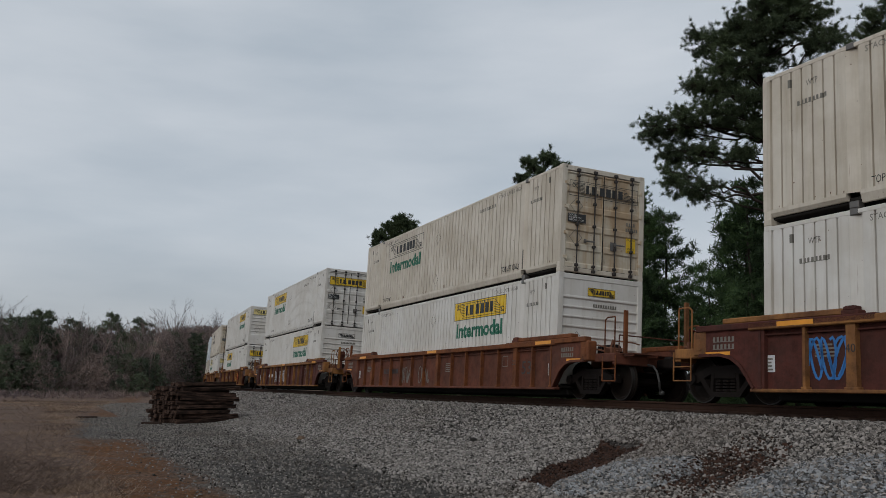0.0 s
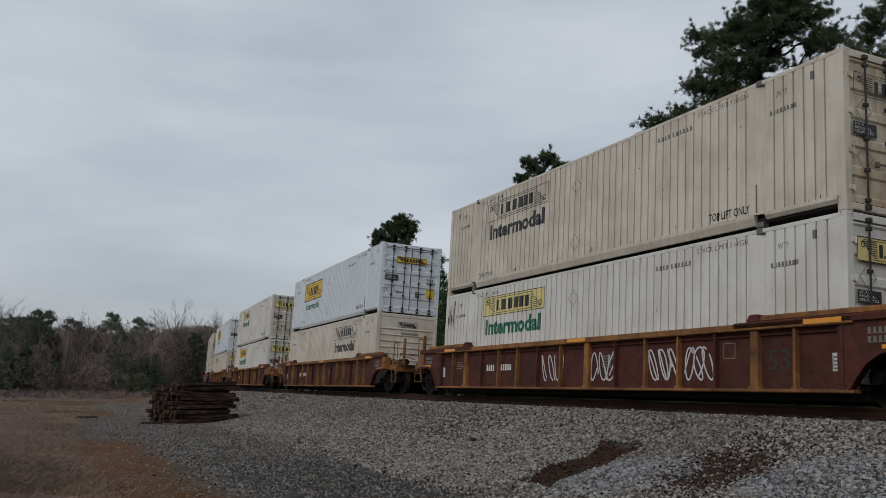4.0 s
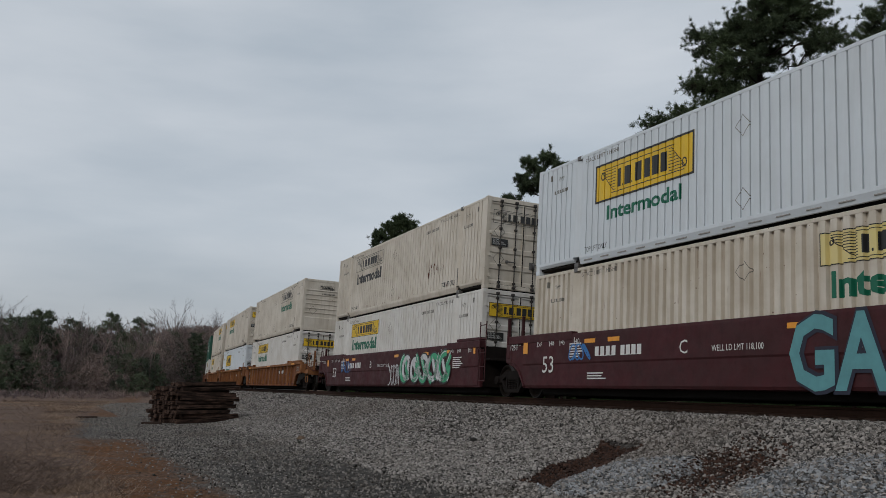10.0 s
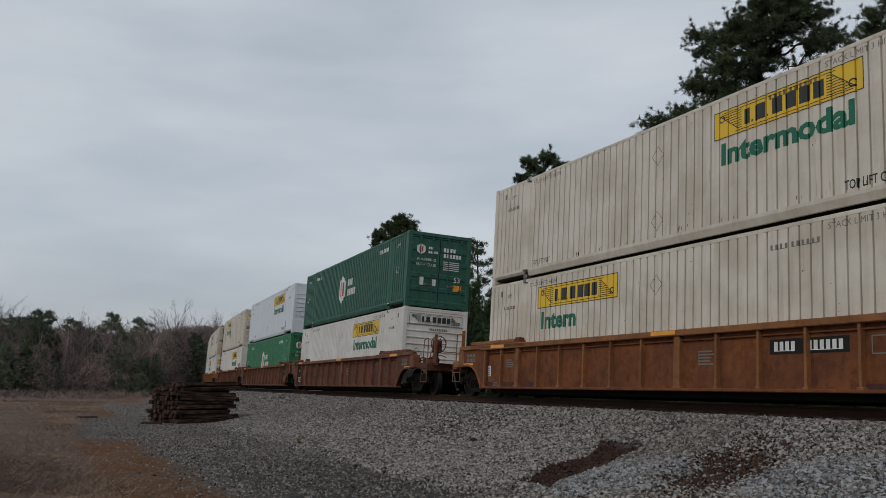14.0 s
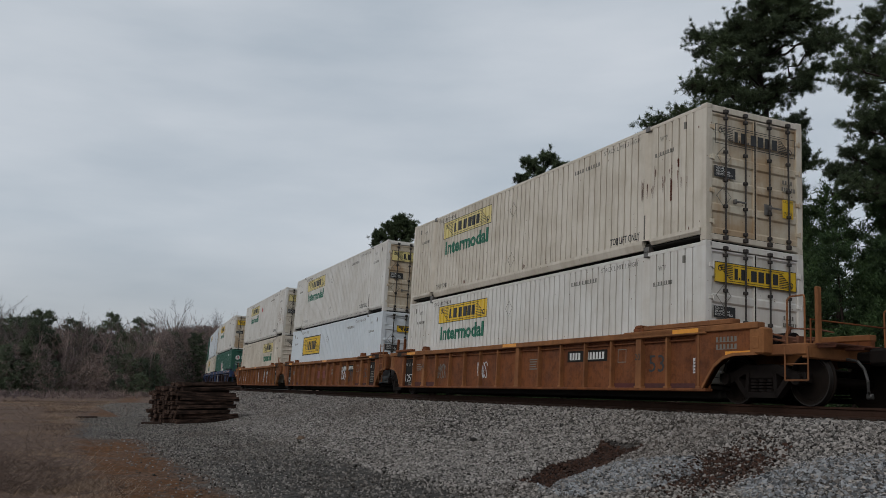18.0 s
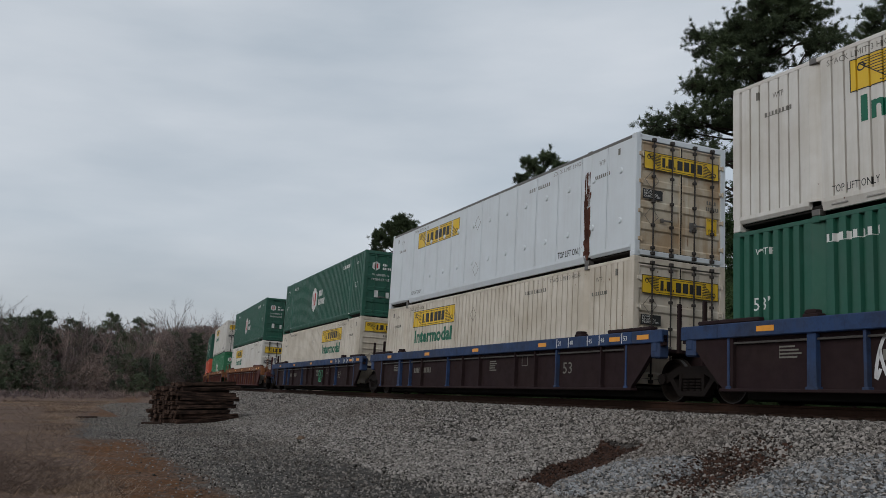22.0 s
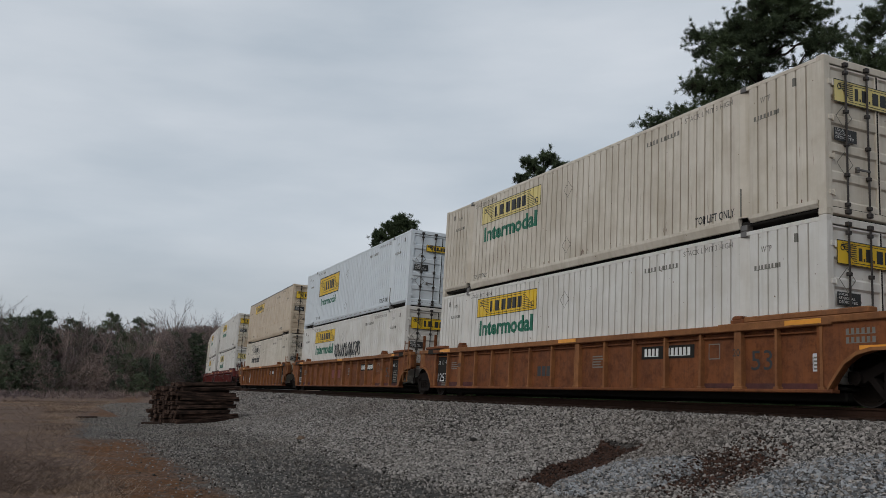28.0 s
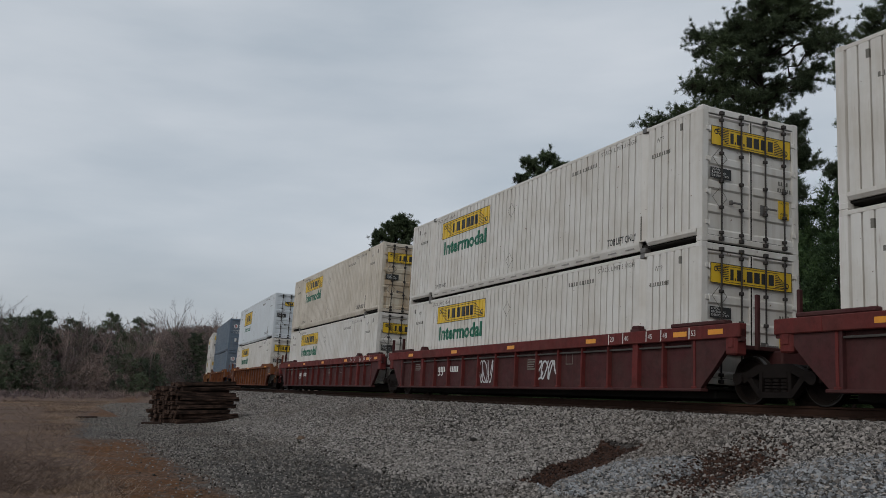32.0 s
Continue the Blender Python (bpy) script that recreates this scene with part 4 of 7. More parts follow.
        endmark("name_mark", "Hd", lambda: join(*[quad(-0.48 + 0.08 * i, -0.42 + 0.08 * i, 2.24, 2.34) for i in range(3)], *[quad(-0.48 + 0.08 * i, -0.42 + 0.08 * i, 2.08, 2.18) for i in range(5)]), M["inkwhite"])
        endmark("lettering", "Hw", lambda: join(lettering("WARNING", -0.95, 1.78, 0.11, 0.78), lettering("HIGH CUBE", -0.95, 1.58, 0.11, 0.80), lettering("53'", 0.62, 1.06, 0.20)), M["inkwhite"])
        endmark("serial_mark", "Hd", lambda: comb(0.15, 2.20, 4, 0.09, 0.04, 0.15), M["inkwhite"])
        endmark("serial_mark", "He", lambda: comb(0.15, 1.98, 6, 0.09, 0.04, 0.15), M["inkwhite"])
        for i in range(5):
            endmark("notice_line", i, lambda: quad(0.15, 0.80, 1.80 - 0.075 * i, 1.83 - 0.075 * i), M["inkwhite"])
        endmark("sticker", "Hy", lambda: quad(0.60, 0.95, 0.72, 0.95), M["reflector"], "yellow warning sticker")
        endmark("sticker", "Hg", lambda: quad(-0.80, -0.62, 0.85, 1.15), M["inkwhite"], "white notice sticker")
        endmark("sticker", "Hh", lambda: quad(-0.30, -0.12, 0.85, 1.10), M["inkwhite"], "white notice sticker")
    for name, build, mat, lab in extra:
        part(name, draped(build(), 0.014, prof).mesh(name, M[mat]), c, lab)
    return c


# ---------------------------------------------------------------- well cars
WHEEL_R = 0.457


def wheelset():
    sh = Shape()
    for s in (-1, 1):
        prof = [(0.10, s * 0.82), (0.17, s * 0.80), (0.30, s * 0.75), (0.36, s * 0.745), (0.40, s * 0.80), (0.455, s * 0.80), (0.459, s * 0.72), (0.485, s * 0.688), (0.485, s * 0.665), (0.40, s * 0.665), (0.34, s * 0.70), (0.10, s * 0.66)]
        sh.lathe(prof, 0.0, 28)
    return sh.tube((0, -1.0, 0), (0, 1.0, 0), 0.085, n=10)


def wheel_rim():
    """The bright worn rim of a wheel."""
    return Shape().lathe([(0.436, 0.803), (0.457, 0.803), (0.4595, 0.775), (0.4595, 0.72)], 0.0, 28).lathe([(0.4595, -0.72), (0.4595, -0.775), (0.457, -0.803), (0.436, -0.803)], 0.0, 28)


def truck_frame():
    """Cast side frames, spring nests, bolster and brake beam of a two-axle truck, about rail level."""
    sh = Shape()
    for s in (-1, 1):
        y0, y1 = sorted((s * 0.93, s * 1.07))
        top = [(-1.08, 0.56), (-0.70, 0.60), (-0.42, 0.72), (0.42, 0.72), (0.70, 0.60), (1.08, 0.56), (1.08, 0.40), (0.76, 0.38), (0.62, 0.46), (0.34, 0.58), (-0.34, 0.58), (-0.62, 0.46), (-0.76, 0.38), (-1.08, 0.40)]
        mid = 7
        for a in range(len(top) // 2 - 1):
            q = [top[a], top[a + 1], top[len(top) - 2 - a], top[len(top) - 1 - a]]
            sh.prism(q, y0, y1)
        low = [[(-0.74, 0.48), (-0.60, 0.50), (-0.34, 0.20), (-0.40, 0.12)], [(0.74, 0.48), (0.60, 0.50), (0.34, 0.20), (0.40, 0.12)], [(-0.40, 0.12), (0.40, 0.12), (0.40, 0.22), (-0.40, 0.22)], [(-0.40, 0.2), (-0.32, 0.2), (-0.30, 0.6), (-0.38, 0.6)], [(0.40, 0.2), (0.32, 0.2), (0.30, 0.6), (0.38, 0.6)]]
        for q in low:
            sh.prism(q, y0, y1)
        for x in (-0.20, 0.0, 0.20):
            for k in range(4):
                sh.tube((x, s * 1.0, 0.23 + k * 0.06), (x, s * 1.0, 0.27 + k * 0.06), 0.085, n=8)
        sh.box(-0.3, 0.3, y0, y1, 0.46, 0.60, 0.02)
        for x in (-0.89, 0.89):
            sh.tube((x, s * 0.90, WHEEL_R), (x, s * 1.13, WHEEL_R), 0.125, 0.115, 12)
            sh.box(x - 0.16, x + 0.16, min(s * 0.94, s * 1.06), max(s * 0.94, s * 1.06), 0.38, 0.58, 0.03)
    sh.box(-0.20, 0.20, -0.95, 0.95, 0.50, 0.74, 0.03)
    sh.box(-0.45, -0.38, -0.75, 0.75, 0.30, 0.38, 0.01).box(0.38, 0.45, -0.75, 0.75, 0.30, 0.38, 0.01)
    return sh


def wheel_mesh():
    if "wheelset" not in STORE:
        a, b = wheelset(), wheel_rim()
        me = join(a, b).mesh("wheelset", M["wheel"], True)
        me.materials.append(M["tread"])
        for poly in me.polygons[len(a.f):]:
            poly.material_index = 1
        STORE["wheelset"] = me
    return STORE["wheelset"]


WHEELS = {0: [], 1: []}


def add_truck(car, x):
    tr = part("truck", kept("truck", truck_frame, M["truck"]), car, "cast two-axle truck, darkened to carry under-car shade", m=pose(x, 0, 0))
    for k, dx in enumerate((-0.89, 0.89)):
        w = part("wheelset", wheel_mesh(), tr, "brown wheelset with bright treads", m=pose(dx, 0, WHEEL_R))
        WHEELS[k].append(w)


RIBS = [-8.05, -7.05, -6.1, -5.05, -3.95, -2.85, -1.75, -0.60, 0.60, 1.75, 2.85, 3.95, 5.05, 6.1, 7.05, 8.05]
WEB, FACE = 1.33, 1.465


def web_sheet():
    return Shape().box(-8.28, 8.28, -WEB - 0.012, -WEB, 0.24, 1.36, 0.004)


def smooth_web():
    """A plain deep side with a soft fold below the middle."""
    z = [0.22, 0.24, 0.30, 0.82, 0.86, 1.50, 1.56, 1.58]
    y = [1.30, 1.42, 1.45, 1.45, 1.47, 1.47, 1.46, 1.36]
    sh = Shape()
    sh.add([(x, -b, a) for x in (-8.3, 8.3) for a, b in zip(z, y)], [(i, 8 + i, 9 + i, i + 1) for i in range(7)])
    return sh


def rib(wide):
    w = 0.10 if wide else 0.030
    return Shape().prism([(-w, 0.24), (w, 0.24), (w * 0.9, 1.34), (-w * 0.9, 1.34)], -FACE + 0.02, -WEB - 0.006).box(-w - 0.035, w + 0.035, -FACE + 0.005, -WEB, 0.23, 0.30, 0.01)


def top_chord(x0, x1, z0=1.30, z1=1.45):
    return Shape().box(x0, x1, -FACE - 0.02, -WEB + 0.03, z0, z1, 0.015)


def bottom_chord():
    return Shape().box(-8.28, 8.28, -FACE, -WEB + 0.05, 0.20, 0.26, 0.012)


def end_cheek(reach, slant=False):
    """The side plate over a truck, with its arch, from the well's end to reach; x from 0."""
    pts = [(-0.25, 0.24), (0.0, 0.24), (0.16, 0.45), (0.34, 0.66), (0.58, 0.80), (0.86, 0.86), (reach - 0.08, 0.86), (reach, 0.92), (reach, 1.36), (-0.25, 1.36)]
    if reach < 0.5:
        pts = [(-0.25, 0.24), (reach, 0.24), (reach, 1.36), (-0.25, 1.36)]
    elif slant:
        pts = [(-0.25, 0.24), (0.0, 0.24), (0.40, 0.62), (0.86, 1.10), (reach, 1.14), (reach, 1.36), (-0.25, 1.36)]
    return Shape().prism(pts, -FACE + 0.035, -WEB)


def arch_lip(reach):
    """The flange that edges the arch over a truck."""
    low = [(0.0, 0.24), (0.16, 0.45), (0.34, 0.66), (0.58, 0.80), (0.86, 0.86), (reach - 0.08, 0.86)]
    return Shape().prism(low + [(x - 0.02, z + 0.055) for x, z in low[::-1]], -FACE - 0.012, -WEB + 0.004)


def end_platform():
    """The low platform beyond the arch, with its casting and draft pocket."""
    sh = Shape().box(9.65, 10.62, -1.22, 1.22, 0.98, 1.06, 0.012)
    sh.box(9.6, 10.6, -1.25, -1.15, 0.86, 1.06, 0.02).box(9.6, 10.6, 1.15, 1.25, 0.86, 1.06, 0.02)
    return sh.box(10.45, 10.62, -1.22, 1.22, 0.80, 1.00, 0.02)


def jack_pad():
    return Shape().box(9.45, 9.80, -1.46, -1.20, 0.88, 1.36, 0.03).box(9.55, 9.70, -1.475, -1.45, 0.98, 1.20, 0.012)


def stirrup():
    return Shape().pipe([(0, 0, 1.0), (0, 0, 0.42), (0.52, 0, 0.42), (0.52, 0, 1.0)], 0.016, 5).tube((0, 0, 0.70), (0.52, 0, 0.70), 0.013, n=5)


def grab_hoop():
    """A tall bent hand hold on the platform's edge."""
    return Shape().pipe([(0, 0, 0.96), (0, 0, 1.84), (0.05, 0.03, 1.90), (0.35, 0.03, 1.90), (0.40, 0, 1.84), (0.40, 0, 0.96)], 0.017, 6)


def end_grating():
    """Open steel bars of the crossing step over the coupler, on two brackets."""
    sh = Shape()
    for i in range(6):
        sh.box(10.63 + 0.065 * i, 10.655 + 0.065 * i, -1.08, 1.08, 1.035, 1.065, 0.004)
    for y in (-1.0, -0.35, 0.35, 1.0):
        sh.box(10.58, 10.99, y - 0.02, y + 0.02, 0.985, 1.036, 0.006)
    return sh


def brake_gear():
    """Valve body, pipes and levers that crowd the end of the car above the truck."""
    sh = Shape().box(8.62, 8.98, -1.16, -0.84, 1.10, 1.30, 0.03).box(8.70, 8.90, -1.08, -0.92, 1.30, 1.42, 0.03)
    sh.pipe([(8.98, -1.10, 1.18), (9.70, -1.12, 1.17), (9.95, -1.02, 1.12), (10.55, -1.02, 1.12)], 0.022, 6)
    sh.pipe([(8.98, -0.98, 1.24), (9.45, -0.95, 1.30), (9.75, -0.80, 1.22), (10.40, -0.78, 1.18)], 0.018, 6)
    sh.prism([(9.35, 1.06), (9.43, 1.06), (9.62, 1.44), (9.55, 1.46)], -0.62, -0.58)
    sh.pipe([(9.58, -0.60, 1.42), (10.25, -0.55, 1.36), (10.5, -0.5, 1.30)], 0.016, 5)
    sh.tube((9.85, -1.0, 1.16), (9.85, -0.72, 1.16), 0.075, n=10)
    for x in (10.05, 10.30):
        sh.box(x - 0.03, x + 0.03, -1.16, -0.90, 1.06, 1.20, 0.012)
    return sh


def air_hose():
    return Shape().pipe([(10.62, -0.34, 0.84), (10.86, -0.36, 0.80), (11.00, -0.36, 0.66), (11.05, -0.34, 0.46), (11.02, -0.30, 0.30), (10.98, -0.22, 0.22)], 0.026, 7).box(10.92, 11.04, -0.26, -0.17, 0.16, 0.26, 0.02)


def deck(reach):
    return Shape().box(8.2, 8.2 + reach - 0.3, -1.30, 1.30, 1.02, 1.10, 0.01).box(8.2, 8.2 + reach - 0.1, -0.35, 0.35, 0.72, 1.04, 0.03)


def coupler():
    return Shape().box(0, 0.55, -0.09, 0.09, 0.80, 0.98, 0.03).box(0.45, 0.80, -0.16, 0.14, 0.74, 1.04, 0.05).box(-0.1, 0.12, -0.3, 0.3, 0.70, 1.06, 0.03)


def ladder(h=1.05, z0=0.35):
    sh = Shape().tube((0, 0, z0), (0, 0, z0 + h), 0.018, n=6).tube((0.42, 0, z0), (0.42, 0, z0 + h), 0.018, n=6)
    for i in range(5):
        sh.tube((0, 0, z0 + 0.02 + i * h / 4.3), (0.42, 0, z0 + 0.02 + i * h / 4.3), 0.014, n=6)
    return sh


def post():
    return Shape().box(-0.035, 0.035, -0.05, 0.05, 1.0, 2.06, 0.010)


def brake_wheel():
    sh = Shape()
    n, R = 20, 0.28
    ring = [(0, R * math.cos(2 * math.pi * i / n), R * math.sin(2 * math.pi * i / n)) for i in range(n + 1)]
    sh.pipe(ring, 0.018, 5)
    for i in range(0, n, 4):
        sh.tube((0, 0, 0), ring[i], 0.012, n=5)
    return sh.tube((-0.12, 0, 0), (0.03, 0, 0), 0.05, n=8).box(-0.22, -0.05, -0.16, 0.16, -0.30, 0.14, 0.03).box(-0.2, -0.08, -0.06, 0.06, -0.8, -0.25, 0.02)


def lifter():
    """A stacking guide block on the chord."""
    return Shape().box(-0.17, 0.17, -FACE - 0.005, -WEB + 0.06, 1.45, 1.53, 0.015).box(-0.10, 0.10, -FACE, -WEB + 0.05, 1.52, 1.60, 0.015).tube((-0.12, -1.42, 1.55), (0.12, -1.42, 1.55), 0.045, n=8)


def floor_and_gap_fill():
    # Floor plate, plus a low near-black box standing for shade under the car.
    return Shape().box(-8.2, 8.2, -1.25, 1.25, 0.26, 0.32, 0.01).box(-8.1, 8.1, -0.95, 0.95, 0.08, 0.26, 0.03)


def flat_on_side(shape, y):
    return Shape().add([(p[0], -y, p[2]) for p in shape.v], shape.f)


def stroke(pts, w):
    """A hand-drawn line as a flat ribbon."""
    P = [Vector((a, 0, b)) for a, b in pts]
    sh = Shape()
    L, R = [], []
    for i, p in enumerate(P):
        d = (P[min(i + 1, len(P) - 1)] - P[max(i - 1, 0)])
        d = d.normalized() if d.length > 1e-6 else Vector((1, 0, 0))
        n = Vector((-d.z, 0, d.x)) * w / 2
        L.append(p + n)
        R.append(p - n)
    k = len(P)
    faces = []
    for i in range(k - 1):
        a, b, c = L[i], R[i], R[i + 1]
        faces.append((k + i, k + i + 1, i + 1, i))
    return sh.add(L + R, faces)


def scrawl(x0, z0, w, h, seed, pen=0.03, letters=4):
    """An unreadable sprayed tag of looping strokes."""
    rng = random.Random(seed)
    out = []
    for i in range(letters):
        cx = x0 + w * (i + 0.5) / letters
        pts = []
        a, b = rng.uniform(0.8, 2.2), rng.uniform(1.5, 3.5)
        p, q = rng.uniform(0, 6.3), rng.uniform(0, 6.3)
        for j in range(22):
            t = j / 21 * 5.0
            pts.append((cx + 0.55 * w / letters * math.sin(a * t + p) + 0.05 * w / letters * (t - 2.5), z0 + h * (0.5 + 0.46 * math.sin(b * t * 0.7 + q))))
        out.append(stroke(pts, pen))
    return join(*out)


def piece_forms(x0, z0, w, h, seed, count=5):
    """The fat crossing strokes of a sprayed piece that spells nothing: bent loops, hooks and pointed arms."""
    rng = random.Random(seed)
    out = []
    for i in range(count):
        cx, cz, d = x0 + w * (i + 0.5) / count, z0 + h * 0.5, 0.62 * w / count
        a0, turn = rng.uniform(0, 6.28), rng.choice((-1, 1)) * rng.uniform(3.2, 5.2)
        squash = rng.uniform(0.75, 1.0)
        out.append([(cx + d * squash * math.cos(a0 + turn * t) * (1 - 0.35 * t), cz + 0.38 * h * math.sin(a0 + turn * t) * (1 - 0.25 * t)) for t in np.linspace(0, 1, 15)])
        s0 = rng.uniform(-0.9, 0.9)
        out.append([(cx + d * s0, z0 + h * rng.uniform(0.70, 0.86)), (cx + d * (s0 * 0.2 + 0.2), cz + 0.1 * h * s0), (cx + d * (0.9 - s0), z0 + h * rng.uniform(0.14, 0.30))])
    return out


def text_block(x, z, w, lines):
    """Lines of small print, held on one thin upright edge."""
    pts = [(x, z)]
    for i in range(lines):
        a = z + 0.062 * i
        e = x + w * (0.72 + 0.28 * math.sin(i * 2.3 + x) ** 2)
        pts += [(e, a), (e, a + 0.030), (x + 0.008, a + 0.030), (x + 0.008, a + 0.062)]
    pts = pts[:-1] + [(x, z + 0.062 * (lines - 1) + 0.030)]
    return Shape().add([(a, 0, b) for a, b in pts], [tuple(range(len(pts)))])


def ring_mark(x, z, r):
    o = [(x + q * math.cos(t), z + q * math.sin(t)) for q in (r, r * 0.7) for t in np.linspace(0, 2 * math.pi, 15)[:-1]]
    return Shape().add([(a, 0, b) for a, b in o], [(i, (i + 1) % 14, 14 + (i + 1) % 14, 14 + i) for i in range(14)])


def well_car(kind, paint, trim, left, right, brake=False, note="", tag=(), panel=None, letter=""):
    """One well of a container car. left, right: 'C' a coupled end, 'J' an end that shares a truck."""
    body, edge = M[paint], M[trim]
    tone = {"car_brown": "oxide-brown", "car_rust": "rusty red-brown", "car_orange": "faded orange", "car_maroon": "gloss maroon", "car_plum": "weathered plum-brown", "car_slate": "dark blue and sooty", "car_plumred": "dark red"}[paint]
    c = tagged(new("well_car"), f"{tone} steel well car {note or 'carrying two stacked containers'}", "well car", "cars of the freight train")
    deep = kind == "smooth"
    for turn in (0, 180):
        m = pose(0, 0, 0, 0, 0, turn)
        if deep:
            part("side_sheet", kept("smooth_side", smooth_web, body), c, m=m)
        else:
            part("side_sheet", kept("side_sheet", web_sheet, body), c, m=m)
            part("bottom_chord", kept("bottom_chord", bottom_chord, body if kind == "strip" else edge if paint == "car_brown" else body), c, m=m)
            zc = (1.20, 1.47) if kind == "strip" else (1.31, 1.44)
            part("top_chord", kept(("top_chord", zc), lambda: top_chord(-8.3, 8.3, *zc), edge), c, m=m)
    part("well_floor", kept("well_floor", floor_and_gap_fill, M["dark"]), c)
    if not deep:
        step = 2 if kind == "strip" else 1
        for i, x in enumerate(RIBS):
            if kind == "strip" and i % 4 == 1 and paint == "car_slate":
                continue
            wide = abs(abs(x) - 6.1) < 0.1 or abs(x) < 0.7 and x > 0 and kind != "strip"
            # Orange and dark-red cars: lighter ribs have the light they catch painted in.
            part("rib", kept(("rib", wide), lambda: rib(wide), edge if paint == "car_brown" and (i % 3 or wide) or paint in ("car_plumred", "car_orange", "car_rust") or paint == "car_slate" and (wide or i % 3 == 0) else M["car_rust"] if paint == "car_plum" and i % 2 else body), c, m=pose(x, 0, 0))
    if kind != "strip" and not deep:
        part("grab_bar", kept("long_bar", lambda: Shape().tube((-8.0, -WEB - 0.05, 1.22), (8.0, -WEB - 0.05, 1.22), 0.016, n=6), body), c)
    if kind == "strip":
        part("brake_pipe", kept("brake_pipe", lambda: Shape().tube((-8.0, -WEB - 0.06, 1.10), (8.0, -WEB - 0.06, 1.10), 0.022, n=6), M["steel"]), c)
    for sg, end in ((1, right), (-1, left)):
        m = pose(0, 0, 0, 0, 0, 0 if sg > 0 else 180)
        stub = deep and end == "J" and sg > 0
        reach = 1.50 if end == "C" else 0.22 if stub else 0.90 if deep else 1.15
        for turn in (0, 1):
            flipm = Matrix.Diagonal((1, -1 if turn else 1, 1, 1))
            key = ("end_cheek", reach, turn, kind == "strip")
            def cheek(reach=reach, flipm=flipm, turn=turn):
                s = end_cheek(reach, kind == "strip")
                o = Shape()
                o.v = [tuple(flipm @ Vector((p[0] + 8.20, p[1], p[2]))) for p in s.v]
                o.f = [f[::-1] for f in s.f] if turn else s.f
                return o
            part("end_cheek", kept(key, cheek, body), c, m=m)
            if sg * (1 if not turn else -1) > 0 and kind != "strip" and not stub:
                part("arch_lip", kept(("arch_lip", reach, turn), lambda: Shape().add([tuple(flipm @ Vector((p[0] + 8.20, p[1], p[2]))) for p in arch_lip(reach).v], [f[::-1] for f in arch_lip(reach).f] if turn else arch_lip(reach).f), edge if paint == "car_orange" else body), c, m=m)
            def cap(reach=reach, turn=turn):
                s = top_chord(8.302, 8.2 + reach, 1.20, 1.47) if kind == "strip" else top_chord(5.6, 8.2 + reach, 1.34, 1.46) if not deep else top_chord(5.9, 8.2 + reach, 1.40, 1.62)
                if turn:
                    s.v = [(a, -b, d) for a, b, d in s.v]
                    s.f = [f[::-1] for f in s.f]
                return s
            part("end_chord", kept(("end_chord", reach, turn, kind), cap, edge if not deep and paint != "car_brown" else body), c, m=m)
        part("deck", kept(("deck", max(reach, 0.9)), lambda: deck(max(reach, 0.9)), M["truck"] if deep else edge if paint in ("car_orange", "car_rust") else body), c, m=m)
        for sy in (-1, 1):
            part("guide_block", kept(("guide", sy), lambda: lifter() if sy < 0 else Shape().add([(a, -b, d) for a, b, d in lifter().v], [f[::-1] for f in lifter().f]), body), c, m=m @ pose(6.1, 0, 0.0))
        if end == "C":
            part("coupler", kept("coupler", coupler, M["truck"]), c, m=m @ pose(10.45, 0, 0))
            part("end_platform", kept("end_platform", end_platform, edge if paint in ("car_orange", "car_brown") else body), c, m=m)
            part("guide_plate", kept("guide_plate", lambda: Shape().box(6.25, 9.0, -FACE + 0.02, -WEB + 0.10, 1.462, 1.57, 0.02), edge if kind == "rib" else body), c, m=m if sg > 0 else m @ Matrix.Diagonal((1, -1, 1, 1)))
            part("jack_pad", kept("jack_pad", jack_pad, edge), c, m=m if sg > 0 else m @ Matrix.Diagonal((1, -1, 1, 1)))
            for q in (-1, 1):
                part("grab_hoop", kept("grab_hoop", grab_hoop, edge), c, m=m @ pose(10.12, q * sg * 1.20, 0))
            part("end_grating", kept("end_grating", end_grating, M["car_rust"]), c, "open steel grating", m=m)
            part("brake_gear", kept("brake_gear", brake_gear, M["car_dust"]), c, "brown brake valve, pipes and levers", m=m if sg > 0 else m @ Matrix.Diagonal((1, -1, 1, 1)))
            part("air_hose", kept("air_hose", air_hose, M["hose"], True), c, "hanging air hose with a steel head", m=m)
            part("handrail", kept("handrail", lambda: Shape().pipe([(10.55, -1.1, 1.0), (10.55, -1.1, 1.48), (10.55, 0.9, 1.48), (10.55, 0.9, 1.0)], 0.016, 5), body), c, m=m)
            part("post", kept("post", post, edge if kind == "rib" else body), c, m=m @ pose(10.58, -sg * 0.95, 0))
            part("stirrup_step", kept("stirrup", stirrup, edge), c, m=m @ pose(10.1, -sg * 1.24, 0))
            part("brake_cylinder", kept("brake_cylinder", lambda: Shape().tube((9.0, -0.5, 1.22), (9.6, -0.5, 1.22), 0.13, n=12).box(9.1, 9.3, -0.75, -0.62, 1.06, 1.30, 0.02).pipe([(9.2, -0.7, 1.25), (9.7, -1.0, 1.12), (10.4, -0.9, 1.10)], 0.02, 5), M["truck"], True), c, m=m)
            if kind != "rib":
                part("air_reservoir", kept("air_reservoir", lambda: Shape().tube((0, -0.5, 1.32), (0, 0.5, 1.32), 0.20, n=14), M["truck"], True), c, m=m @ pose(9.6, 0.1, 0))
